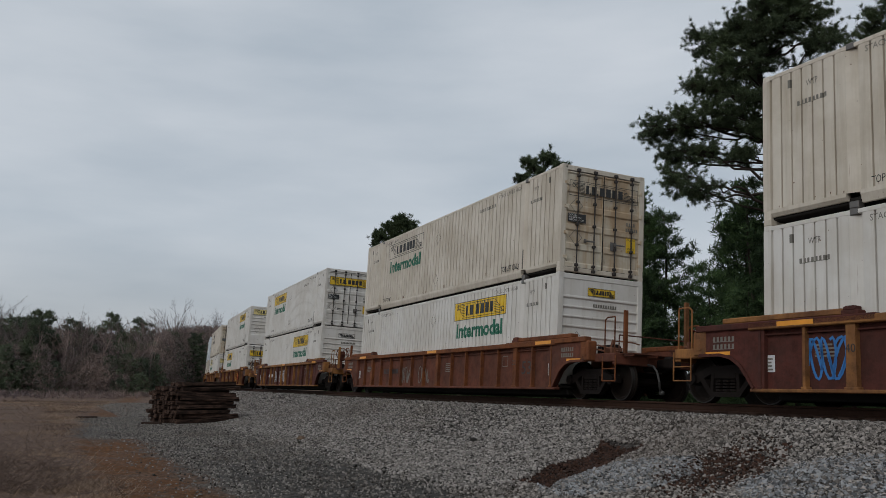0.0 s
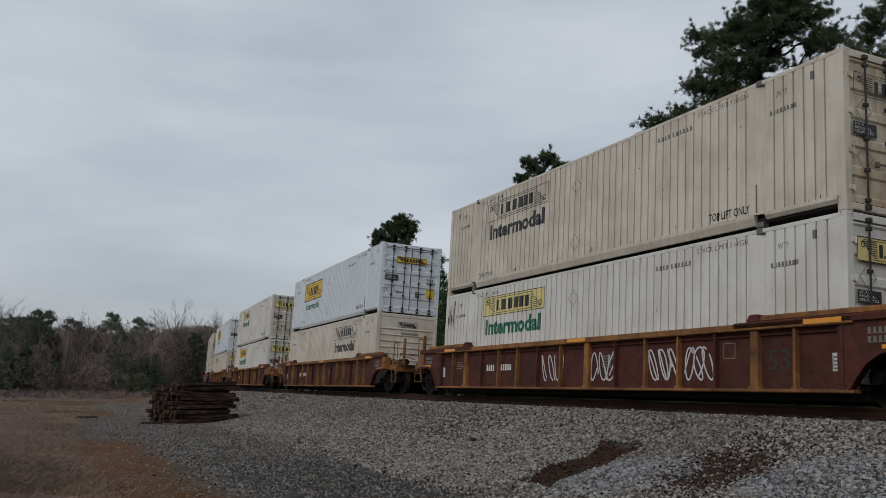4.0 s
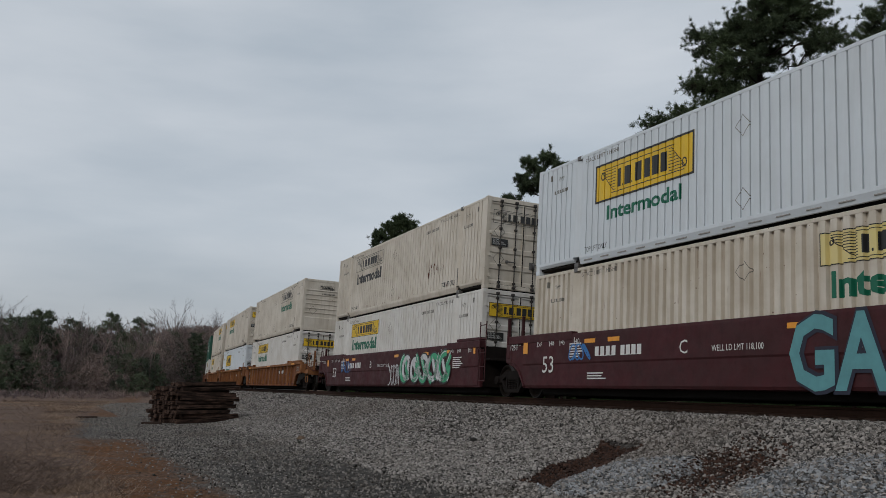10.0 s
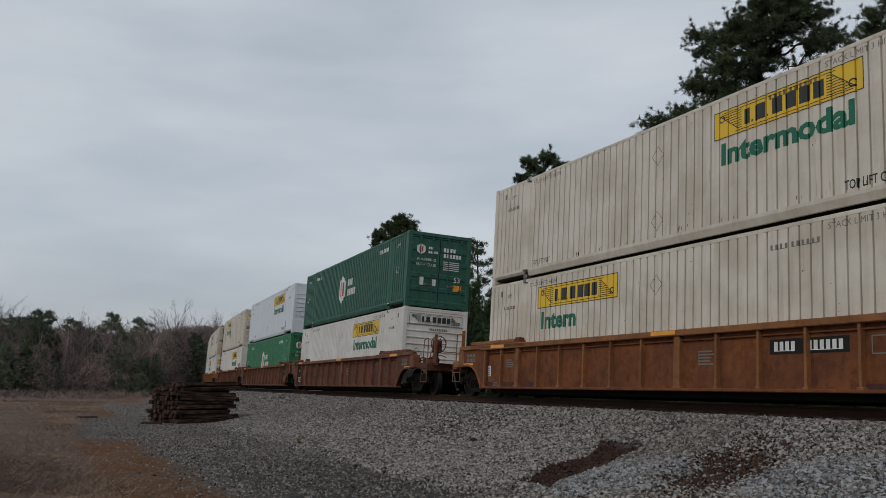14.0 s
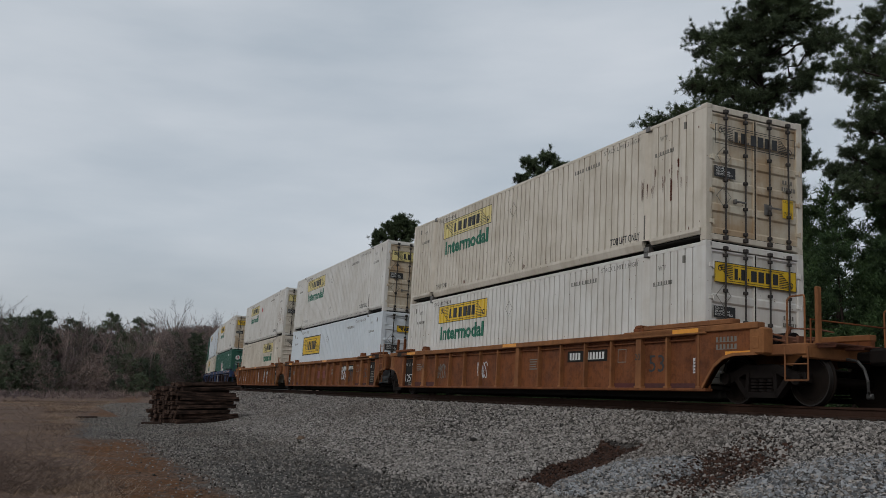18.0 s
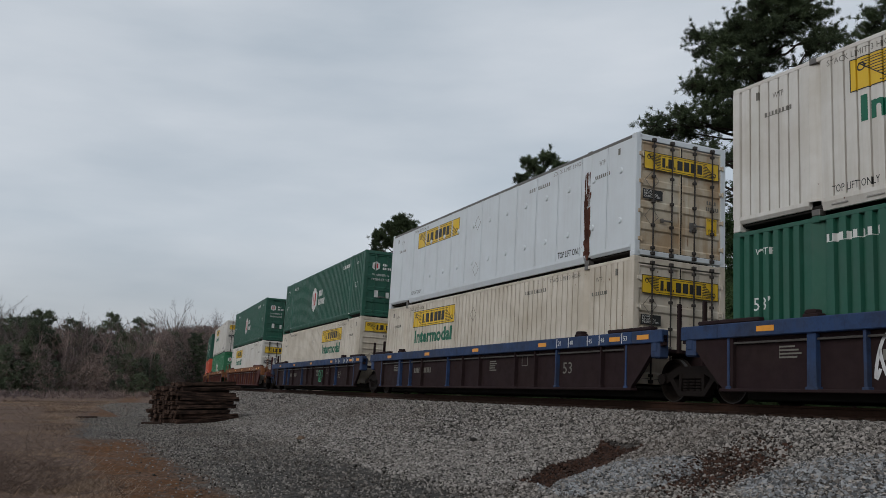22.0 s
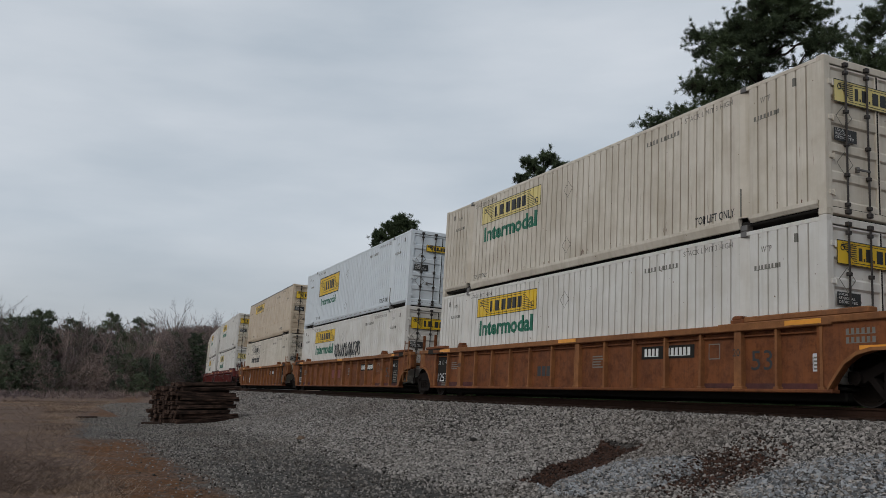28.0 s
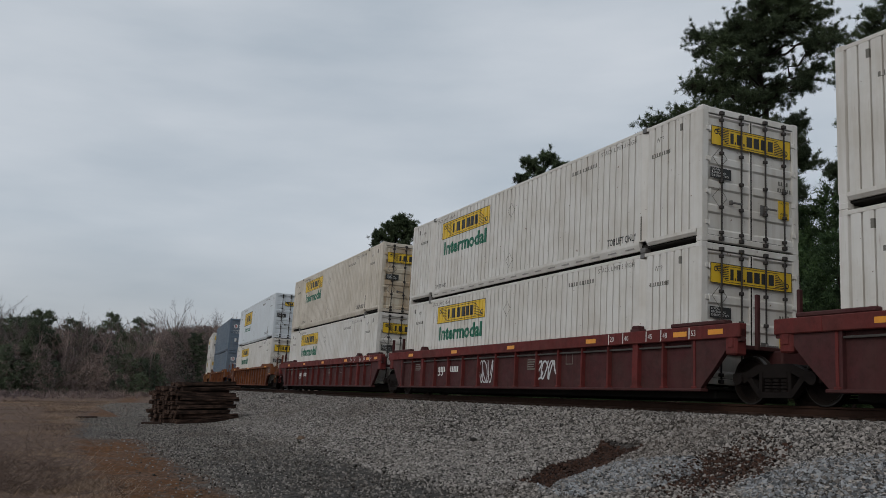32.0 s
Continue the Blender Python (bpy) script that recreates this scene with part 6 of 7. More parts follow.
def build_train():
    for s0, kind, paint, trim, left, right, more, top, bottom in TRAIN:
        car = well_car(kind, paint, trim, left, right, **more)
        lower, upper = container(**bottom), container(**top)
        for ob, lift in ((car, 0.0), (lower, WELL_Z), (upper, WELL_Z + C_H)):
            ob.matrix_basis = seat(s0 - HALF, HALF, lift)
            MOVING.append((ob, s0 - HALF, lift))


def motions():
    """The train runs at a steady pace along the bend, and its wheels roll."""
    for ob, s_mid, lift in MOVING:
        walk(ob, [(t, seat(s_mid + SPEED * t, HALF, lift)) for t in range(0, 33)])
    spin = SPEED / WHEEL_R
    for k, x in ((0, -0.89), (1, 0.89)):
        lead = WHEELS[k][0]
        walk(lead, [(i / 30, Matrix.Translation((x, 0, WHEEL_R)) @ Matrix.Rotation(spin * i / 30, 4, "Y")) for i in range(0, 961)])
        for w in WHEELS[k][1:]:
            w.rotation_mode = "QUATERNION"
            w.animation_data_create()
            w.animation_data.action = lead.animation_data.action
            w.animation_data.action_slot = lead.animation_data.action_slot


# ---------------------------------------------------------------- trees
def tube_rings(pts, radii, n):
    """Vertices and triangles of a tapered tube along points."""
    pts, radii = np.asarray(pts, float), np.asarray(radii, float)
    d = np.gradient(pts, axis=0)
    d /= np.linalg.norm(d, axis=1, keepdims=True) + 1e-9
    ref = np.where(np.abs(d[:, 2:3]) < 0.8, np.array([[0, 0, 1.0]]), np.array([[1.0, 0, 0]]))
    a = np.cross(d, ref)
    a /= np.linalg.norm(a, axis=1, keepdims=True)
    b = np.cross(d, a)
    t = np.linspace(0, 2 * np.pi, n, endpoint=False)
    V = pts[:, None] + radii[:, None, None] * (a[:, None] * np.cos(t)[None, :, None] + b[:, None] * np.sin(t)[None, :, None])
    k = len(pts)
    i, j = np.meshgrid(np.arange(k - 1), np.arange(n), indexing="ij")
    p, q = i * n + j, i * n + (j + 1) % n
    T = np.concatenate([np.stack([p, q, q + n], -1).reshape(-1, 3), np.stack([p, q + n, p + n], -1).reshape(-1, 3)])
    return V.reshape(-1, 3), T


class Heap:
    def __init__(self):
        self.V, self.T, self.n = [], [], 0

    def add(self, V, T):
        self.V.append(V)
        self.T.append(T + self.n)
        self.n += len(V)

    def mesh(self, name, material):
        return big_mesh(name, np.concatenate(self.V), np.concatenate(self.T), material)


def tufts(rng, at, out, length, blades, width):
    """Needle tufts: thin three-cornered blades that fan out from each point."""
    n = len(at)
    d = rng.normal(size=(n, blades, 3)) + out[:, None] * 0.9
    d /= np.linalg.norm(d, axis=2, keepdims=True)
    L = length * rng.uniform(0.6, 1.25, (n, blades, 1))
    side = np.cross(d, rng.normal(size=(n, blades, 3)))
    side /= np.linalg.norm(side, axis=2, keepdims=True) + 1e-9
    base = at[:, None] + rng.normal(0, length * 0.18, (n, blades, 3))
    w = width * rng.uniform(0.7, 1.4, (n, blades, 1))
    V = np.stack([base - side * w, base + side * w, base + d * L], 2).reshape(-1, 3)
    return V, np.arange(len(V)).reshape(-1, 3)


def pine(name, label, height, profile, seed, limbs=46, tuft=0.30, density=1.0, needles="needle", blades=12, width=0.020, sag=0.0, inner=0.40, clump=0.30, thick=0.0135, twigs=True, reaches=(0.55, 1.10), lift=0.0):
    """A pine; profile: (share of height, reach of the limbs there) from the lowest limb up."""
    rng = np.random.default_rng(seed)
    th = np.linspace(0, 1, 14)
    bend = np.stack([0.16 * np.sin(th * 5 + seed), 0.16 * np.sin(th * 4 + 2 * seed), th * height], 1)
    trunk = Heap()
    r0 = height * thick
    trunk.add(*tube_rings(bend, r0 * (1 - 0.86 * th) + 0.02, 9))
    crown = Heap()
    hs, rs = [p[0] for p in profile], [p[1] for p in profile]
    bare = hs[0]
    for i in range(limbs):
        f = bare + (1 - bare) * ((i + rng.uniform(0, 0.9)) / limbs)
        p0 = np.array([np.interp(f, th, bend[:, k]) for k in range(3)])
        az = i * 2.4 + rng.uniform(-0.6, 0.6)
        u = (f - bare) / (1 - bare)
        reach = float(np.interp(f, hs, rs)) * rng.uniform(*reaches)
        rise = lift + rng.uniform(-0.05, 0.35) + 0.45 * u - sag * (1 - u)
        m = 7
        q = np.linspace(0, 1, m)
        wig = 0.30 * np.sin(q * 4 + i)
        pts = p0 + np.stack([np.cos(az + wig) * q * reach, np.sin(az + wig) * q * reach, reach * (rise * q - 0.25 * q * (1 - q) + 0.10 * q ** 3)], 1)
        trunk.add(*tube_rings(pts, np.linspace(r0 * 0.30 * (1 - 0.6 * u) * min(1, reach / 3 + 0.2), 0.012, m), 5))
        nsub = int(4 + reach * 2.3)
        for j in range(nsub):
            g = rng.uniform(inner, 1.0)
            b0 = np.array([np.interp(g, q, pts[:, k]) for k in range(3)])
            aa = az + rng.choice([-1, 1]) * rng.uniform(0.2, 1.2)
            ln = min(reach, 4.5) * rng.uniform(0.14, 0.34) * (1.15 - 0.4 * g) + 0.28
            e = b0 + np.array([math.cos(aa) * ln, math.sin(aa) * ln, ln * rng.uniform(0.0, 0.6)])
            mid = (b0 + e) / 2 + rng.normal(0, 0.05, 3)
            if twigs:
                trunk.add(*tube_rings([b0, mid, e], [0.024, 0.016, 0.008], 3))
            # needles gather in round clumps at the twig's end
            k = max(5, int((9 + 9 * ln) * density))
            n1 = int(k * 0.65)
            ball = rng.normal(0, 1, (n1, 3))
            ball = e + ball / (np.linalg.norm(ball, axis=1, keepdims=True) + 1e-6) * rng.uniform(0.2, 1, (n1, 1)) * clump * np.array([1.25, 1.25, 0.75])
            tt = rng.uniform(0.45, 1.0, k - n1)[:, None]
            along = b0 * (1 - tt) + e * tt + rng.normal(0, 0.09, (k - n1, 3))
            at = np.concatenate([ball, along])
            V, T = tufts(rng, at, np.tile(np.array([0, 0, 0.6]) + (e - b0) / (ln + 1e-6) * 0.4, (len(at), 1)), tuft, blades, width)
            crown.add(V, T)
    tree = tagged(new(name), label, "tree", "pines beyond the track")
    part("trunk", trunk.mesh("trunk", M["bark"]), tree)
    part("crown", crown.mesh("crown", M[needles]), tree)
    return tree


def bare_tree(height, seed, spread=0.45, levels=4, first=0.25):
    """Limbs of a leafless tree, forked again and again."""
    rng = np.random.default_rng(seed)
    heap = Heap()

    def grow(p, d, ln, r, lev):
        m = 4 if lev < 2 else 3
        q = np.linspace(0, 1, m)
        side = rng.normal(0, 0.10, 3) * ln
        pts = p + d * ln * q[:, None] + side * (q * (1 - q))[:, None] + np.array([0, 0, 0.08 * ln]) * (q ** 2)[:, None]
        heap.add(*tube_rings(pts, np.linspace(r, r * 0.55, m), 4 if lev < 2 else 3))
        if lev >= levels:
            return
        for i in range(int(rng.integers(3, 6))):
            f = rng.uniform(first if lev == 0 else 0.35, 1.0)
            b = np.array([np.interp(f, q, pts[:, k]) for k in range(3)])
            nd = d + rng.normal(0, spread, 3)
            nd[2] = abs(nd[2]) * 0.8 + 0.15
            nd /= np.linalg.norm(nd)
            grow(b, nd, ln * rng.uniform(0.42, 0.68), r * 0.48, lev + 1)
    grow(np.zeros(3), np.array([rng.normal(0, 0.04), rng.normal(0, 0.04), 1.0]), height * 0.55, height * 0.012, 0)
    return heap


def spot(px_azimuth, dist):
    """A place on the ground dist metres off at that bearing (degrees clockwise from straight down the picture's middle)."""
    h = math.atan2(4.0462, -9.0125) - radians(px_azimuth)
    return Vector((math.cos(h) * dist, math.sin(h) * dist, 0))


def pad_pine(name, label, stem, pads, base, turn, seed, tuft=0.20, blades=40, width=0.0105, depth=2.2, needles="needle", thick=0.27, per=42):
    """An old pine: a bare bent stem and long crooked limbs that end in flat pads of needle tufts.
    stem: (sideways, height); pads: (sideways, height, radius)."""
    rng = np.random.default_rng(seed)
    trunk, crown = Heap(), Heap()
    sh = np.array([p[1] for p in stem], float)
    top = sh[-1]
    hh = np.linspace(0, top, 22)
    line = np.stack([np.interp(hh, sh, [p[0] for p in stem]) + 0.05 * np.sin(hh * 1.3), 0.10 * np.sin(hh * 0.6 + seed), hh], 1)
    trunk.add(*tube_rings(line, thick * (1 - 0.85 * hh / top) + 0.02, 10))
    at, way = [], []
    for k, (px, pz, pr) in enumerate(pads):
        for copy in range(2):
            # a second, deeper pad fills the crown out behind or before the first
            dy = rng.uniform(0.1, 1.0) * depth * (1 if (k + copy) % 2 else -1)
            c = np.array([px + (rng.normal(0, 0.25) * pr if copy else 0), dy, pz + (rng.normal(0, 0.2) * pr if copy else 0)])
            r = pr * (0.85 if copy else 1.0)
            run = math.hypot(c[0] - np.interp(pz, hh, line[:, 0]), dy)
            h0 = max(top * 0.36, min(pz - 0.25 * pr - run * rng.uniform(0.12, 0.42), top * 0.97))
            p0 = np.array([np.interp(h0, hh, line[:, i]) for i in range(3)])
            q = np.linspace(0, 1, 9)[:, None]
            kink = rng.normal(0, 0.07, (9, 3)) * run * q * (1 - q) * 2.2
            limb = p0 * (1 - q) + c * q + np.array([0, 0, 0.12 * run]) * np.sin(np.pi * q) * rng.uniform(-0.6, 1.0) + kink
            r_l = 0.028 + 0.012 * min(run, 6)
            trunk.add(*tube_rings(limb, np.linspace(r_l, 0.022, 9), 6))
            n = int(per * r * r) + 7
            d = rng.normal(size=(n, 3))
            d /= np.linalg.norm(d, axis=1, keepdims=True)
            ends = c + d * rng.uniform(0.12, 1.0, (n, 1)) ** 0.7 * r * np.array([1.22, 1.22, 0.84]) * (1 + 0.22 * np.sin(5 * d[:, :1] + 3 * d[:, 2:3] + k))
            # sparse sprays along the outer half of the limb
            along = limb[rng.integers(4, 8, 7)]
            ends = np.concatenate([ends, along + rng.normal(0, 0.34, (7, 3))])
            for e in ends:
                g = limb[4 + int(np.argmin(((limb[4:] - e) ** 2).sum(1)))] if rng.random() < 0.5 else limb[rng.integers(5, 9)]
                m = (g + e) / 2 + rng.normal(0, 0.06, 3) - np.array([0, 0, 0.05])
                trunk.add(*tube_rings([g, m, e], [0.018, 0.012, 0.006], 3))
                # tufts sit at the tip and a little back along the twig
                for b in range(3):
                    o = e - (e - m) * 0.30 * b + rng.normal(0, 0.06, 3)
                    u = (e - m) / (np.linalg.norm(e - m) + 1e-6)
                    at.append(o)
                    way.append(u * 0.7 + np.array([0, 0, 0.5]))
    at, way = np.array(at), np.array(way)
    V, T = tufts(rng, at, way, tuft, blades, width)
    crown.add(V, T)
    tree = tagged(new(name), label, "tree", "pines beyond the track")
    part("trunk", trunk.mesh("trunk", M["bark"]), tree)
    part("crown", crown.mesh("crown", M[needles]), tree)
    tree.matrix_basis = pose(*base, -0.05, 0, 0, turn)
    return tree


def build_pines():
    pad_pine("pine_tree", "tall old pine with a broad open crown of dark needle pads", [(0.35, 0), (0.1, 12), (-0.4, 18), (-0.2, 25.5)],
             [(-5.4, 15.0, 1.1), (-4.8, 13.5, 0.8), (-3.9, 15.2, 1.0), (-2.8, 17.0, 1.15), (-2.6, 15.3, 1.0), (-1.6, 16.1, 1.2), (-3.1, 19.3, 0.8), (-2.2, 18.6, 1.1), (-1.2, 19.8, 1.2),
              (-0.2, 20.6, 1.2), (1.0, 20.7, 1.1), (2.0, 20.1, 1.0), (3.0, 20.5, 0.7), (-0.7, 17.6, 1.2), (0.8, 18.8, 1.1), (2.2, 17.6, 1.0), (3.0, 18.8, 0.85), (1.7, 16.5, 0.6), (-0.6, 14.5, 1.2),
              (-1.5, 13.3, 0.8), (1.2, 14.1, 0.9), (1.6, 12.9, 0.8), (-3.3, 13.5, 0.8), (-4.6, 12.0, 0.9), (-3.5, 11.4, 0.7), (1.1, 11.5, 0.85), (-1.0, 22.9, 1.2), (0.6, 22.9, 1.2), (0.0, 24.5, 1.1), (1.9, 22.1, 0.95), (-1.9, 17.3, 1.1), (0.1, 16.3, 1.0), (-0.3, 19.0, 1.1)],
             (-31.76, 31.88), 44.9, 3)
    pad_pine("pine_tree", "tall pine with airy layered limbs", [(0.3, 0), (0.2, 10), (0.4, 20.5)],
             [(-1.2, 17.5, 0.85), (-2.0, 16.2, 0.8), (-1.0, 15.8, 0.85), (-1.7, 14.6, 0.75), (-2.5, 15.4, 0.5), (-1.1, 13.5, 0.85), (-2.0, 13.0, 0.7), (-2.5, 11.5, 0.7), (-1.5, 11.6, 0.65), (-2.6, 10.3, 0.7),
              (-1.4, 10.1, 0.75), (-3.1, 11.2, 0.5), (0.4, 18.3, 1.2), (0.8, 15.7, 1.3), (1.7, 14.3, 1.3), (0.8, 12.7, 1.2), (-0.1, 10.9, 1.0), (1.5, 11.6, 1.1), (1.3, 19.7, 1.2), (0.0, 18.9, 1.0)],
             (-24.70, 32.73), 37.0, 8, depth=1.8, per=36)
    pad_pine("pine_tree", "slender tall pine with a ragged crown", [(0.6, 0), (0.2, 12), (0.1, 17.6)],
             [(-1.5, 16.2, 0.6), (-0.8, 17.1, 0.7), (0.4, 17.6, 0.7), (1.2, 17.0, 0.7), (1.7, 16.2, 0.5), (0.1, 16.4, 0.9), (-1.2, 15.5, 0.5), (1.0, 15.6, 0.7), (-2.2, 14.6, 0.7), (-1.6, 13.9, 0.7), (-2.5, 13.9, 0.5), (0.8, 13.6, 0.6),
              (-0.8, 12.6, 0.6), (0.9, 11.8, 0.7), (-1.3, 11.4, 0.6), (0.0, 10.4, 0.8)],
             (-52.34, 31.10), 59.3, 11, tuft=0.24, blades=32, width=0.014, depth=1.3, per=50)
    pad_pine("pine_tree", "distant pine with a rounded crown on a bare stem", [(0.2, 0), (0.2, 14), (0.0, 20.3)],
             [(-1.9, 18.4, 0.85), (-0.8, 19.5, 0.9), (0.5, 20.2, 0.9), (1.8, 19.6, 0.9), (0.0, 19.0, 1.0), (1.4, 18.5, 0.85), (-2.3, 17.3, 0.5), (-0.6, 17.9, 0.7), (1.0, 17.3, 0.8)],
             (-91.85, 35.30), 69.0, 23, tuft=0.34, blades=28, width=0.022, depth=1.8, per=40)
    # lower pines of the wood's edge, seen beside the tall ones: height, place, turn of the crown
    for h, x, y, seed in ((12.6, -39.9, 30.2, 31), (13.0, -43.2, 29.2, 32), (11.6, -40.9, 28.4, 33), (12.4, -26.4, 33.4, 34)):
        rr = random.Random(seed)
        pads = [(rr.uniform(-1, 1) * (0.5 + 1.7 * (1 - f)), h * (0.45 + 0.55 * f) - 0.4, 0.55 + 0.5 * (1 - f)) for f in [i / 12 for i in range(13)]]
        pad_pine("pine_tree", "half-grown pine with upswept tufted limbs", [(0.1, 0), (0, h * 0.6), (0, h)], pads, (x, y), rr.uniform(30, 60), seed, tuft=0.18, blades=24, width=0.013, depth=1.4, thick=0.14, per=26, needles="needle_young")
    kinds = []
    for i, (h, sp) in enumerate(((13.0, 2.6), (10.5, 2.4), (8.5, 2.3), (14.5, 2.8))):
        kinds.append(pine("young_pine", "dense young pine in the wood beyond the track", h, [(0.05, sp), (0.35, sp), (0.7, sp * 0.72), (1.0, 0.35)], 50 + i, 40, 0.30, 0.75, blades=8, width=0.023, needles="needle_young", sag=0.12, inner=0.2, clump=0.42, thick=0.010, twigs=False))
    rng = random.Random(4)
    first = {0: True, 1: True, 2: True, 3: True}
    for i in range(96):
        s = 8 - (i % 42) * 2.85 + rng.uniform(-0.9, 0.9)
        lat = (rng.uniform(12.5, 15.5) if i < 42 else rng.uniform(18, 27))
        k = rng.choice((0, 1, 2, 2)) if i < 42 else rng.choice((0, 3, 1))
        if -47 < s < -33 and lat > 16:
            k = 1
        p = beside(s, lat)
        sc = rng.uniform(0.74, 1.0) * (0.9 if lat < 16 else 1.14)
        m = pose(p.x, p.y, -0.05, 0, 0, rng.uniform(0, 360)) @ Matrix.Scale(sc, 4)
        if i > 83:
            p = beside(rng.uniform(-41, -8), rng.uniform(20, 31))
            m = pose(p.x, p.y, -0.05, 0, 0, rng.uniform(0, 360)) @ Matrix.Scale(rng.uniform(0.85, 1.1), 4)
        if first[k]:
            kinds[k].matrix_basis, first[k] = pose(p.x, p.y, -0.05), False
        else:
            copy_thing(kinds[k], m)


def build_far_wood():
    """Winter woods behind the field: bare stems, cedars and scrub."""
    rng = np.random.default_rng(8)
    twigs, green, scrub = Heap(), Heap(), Heap()
    bare = [bare_tree(9, 100 + i, 0.5, 3) for i in range(6)]
    bare = [(np.concatenate(h.V), np.concatenate(h.T)) for h in bare]

    def put(heap, src, p, sc, a):
        V, T = src
        c, s = math.cos(a), math.sin(a)
        R = np.array([[c, -s, 0], [s, c, 0], [0, 0, 1]])
        heap.add(V @ R.T * sc + np.array([p.x, p.y, p.z]), T)
    def place(near, far):
        """A spot in the wood's strip, pushed back until it is clear of the line."""
        az = rng.uniform(-33, -12.6)
        d = rng.uniform(near, far)
        for _ in range(40):
            p = spot(az, d)
            if lat_of(np.array([p.x]), np.array([p.y]))[0] < -7.5:
                break
            d += 9
        return az, d, p
    for i in range(300):
        az, d, p = place(124, 165)
        put(twigs, bare[i % 6], p, rng.uniform(0.85, 1.15) * d / 128, rng.uniform(0, 6.3))
    for i in range(620):
        az, d, p = place(119, 158)
        left = max(0.0, min(1.0, (-az - 23.2) / 1.5))
        pines = max(left, 1.0 if -20.6 < az < -18.0 else 0.0)
        grow = d / 128
        deep = min(1, max(0, (d - 119) / 30))
        tall = (rng.uniform(2.0, 5.0) + 4.0 * deep + 1.6 * left * rng.uniform(0.3, 1)) * grow
        k = int(30 * tall)
        z = rng.uniform(0, 1, k) ** 0.8
        rad = (1.5 + 0.2 * tall) * grow * np.sqrt(np.clip(1.05 - z, 0.03, 1)) * rng.uniform(0.4, 1, k)
        t = rng.uniform(0, 6.28, k)
        at = np.stack([p.x + rad * np.cos(t), p.y + rad * np.sin(t), z * tall], 1)
        roll = rng.uniform()
        green_share = 0.07 + 0.53 * pines
        V, T = tufts(rng, at, np.tile([0, 0, 0.4], (k, 1)), 0.46 * grow, 7, (0.046 if roll < green_share else 0.024) * grow)
        (green if roll < green_share else scrub if roll < green_share + 0.18 else twigs).add(V, T)
    for i in range(80):
        # dead weeds along the foot of the wood
        az, d, p = place(98, 119)
        k = 26
        at = np.stack([p.x + rng.normal(0, 1.6, k), p.y + rng.normal(0, 1.6, k), rng.uniform(0.0, 0.5, k)], 1)
        twigs.add(*tufts(rng, at, np.tile([0, 0, 0.8], (k, 1)), 0.6, 5, 0.026))
    tagged(new("far_wood", twigs.mesh("far_wood", M["twig"])), "leafless brown winter woods behind the field", "woods", kind="stuff")
    tagged(new("far_evergreens", green.mesh("far_evergreens", M["cedar"])), "dark evergreen cedars along the far wood edge", "woods", kind="stuff")
    tagged(new("far_scrub", scrub.mesh("far_scrub", M["scrub"])), "olive scrub along the far wood edge", "woods", kind="stuff")
    # trees that stand out above the wood
    for az, dist, h, seed in ((-16.75, 215, 21.5, 201), (-19.0, 190, 16.2, 202), (-14.9, 240, 19.5, 203), (-14.2, 250, 20.0, 206), (-26.9, 118, 12.0, 204), (-25.9, 125, 10.6, 205)):
        t = tagged(new("bare_tree"), "tall leafless grey tree above the far wood", "tree", "trees of the far wood")
        part("bare_crown", bare_tree(h * 1.02, seed, 0.30, 5).mesh("bare_crown", M["greybark"]), t)
        t.matrix_basis = pose(*spot(az, dist).xy, 0)
    for az, dist, h, seed in ((-20.6, 150, 12.4, 301), (-24.4, 130, 11.0, 302), (-18.9, 160, 12.4, 304), (-22.6, 150, 11.2, 305), (-15.6, 170, 10.5, 306)):
        t = pine("cedar_tree", "dark evergreen rising from the far wood", h, [(0.15, 1.5), (0.5, 2.2), (0.8, 1.7), (1.0, 0.5)], seed, 34, 0.34, 0.9, blades=10, width=0.022, inner=0.25, clump=0.5, twigs=False, needles="cedar")
        t.matrix_basis = pose(*spot(az, dist).xy, 0)


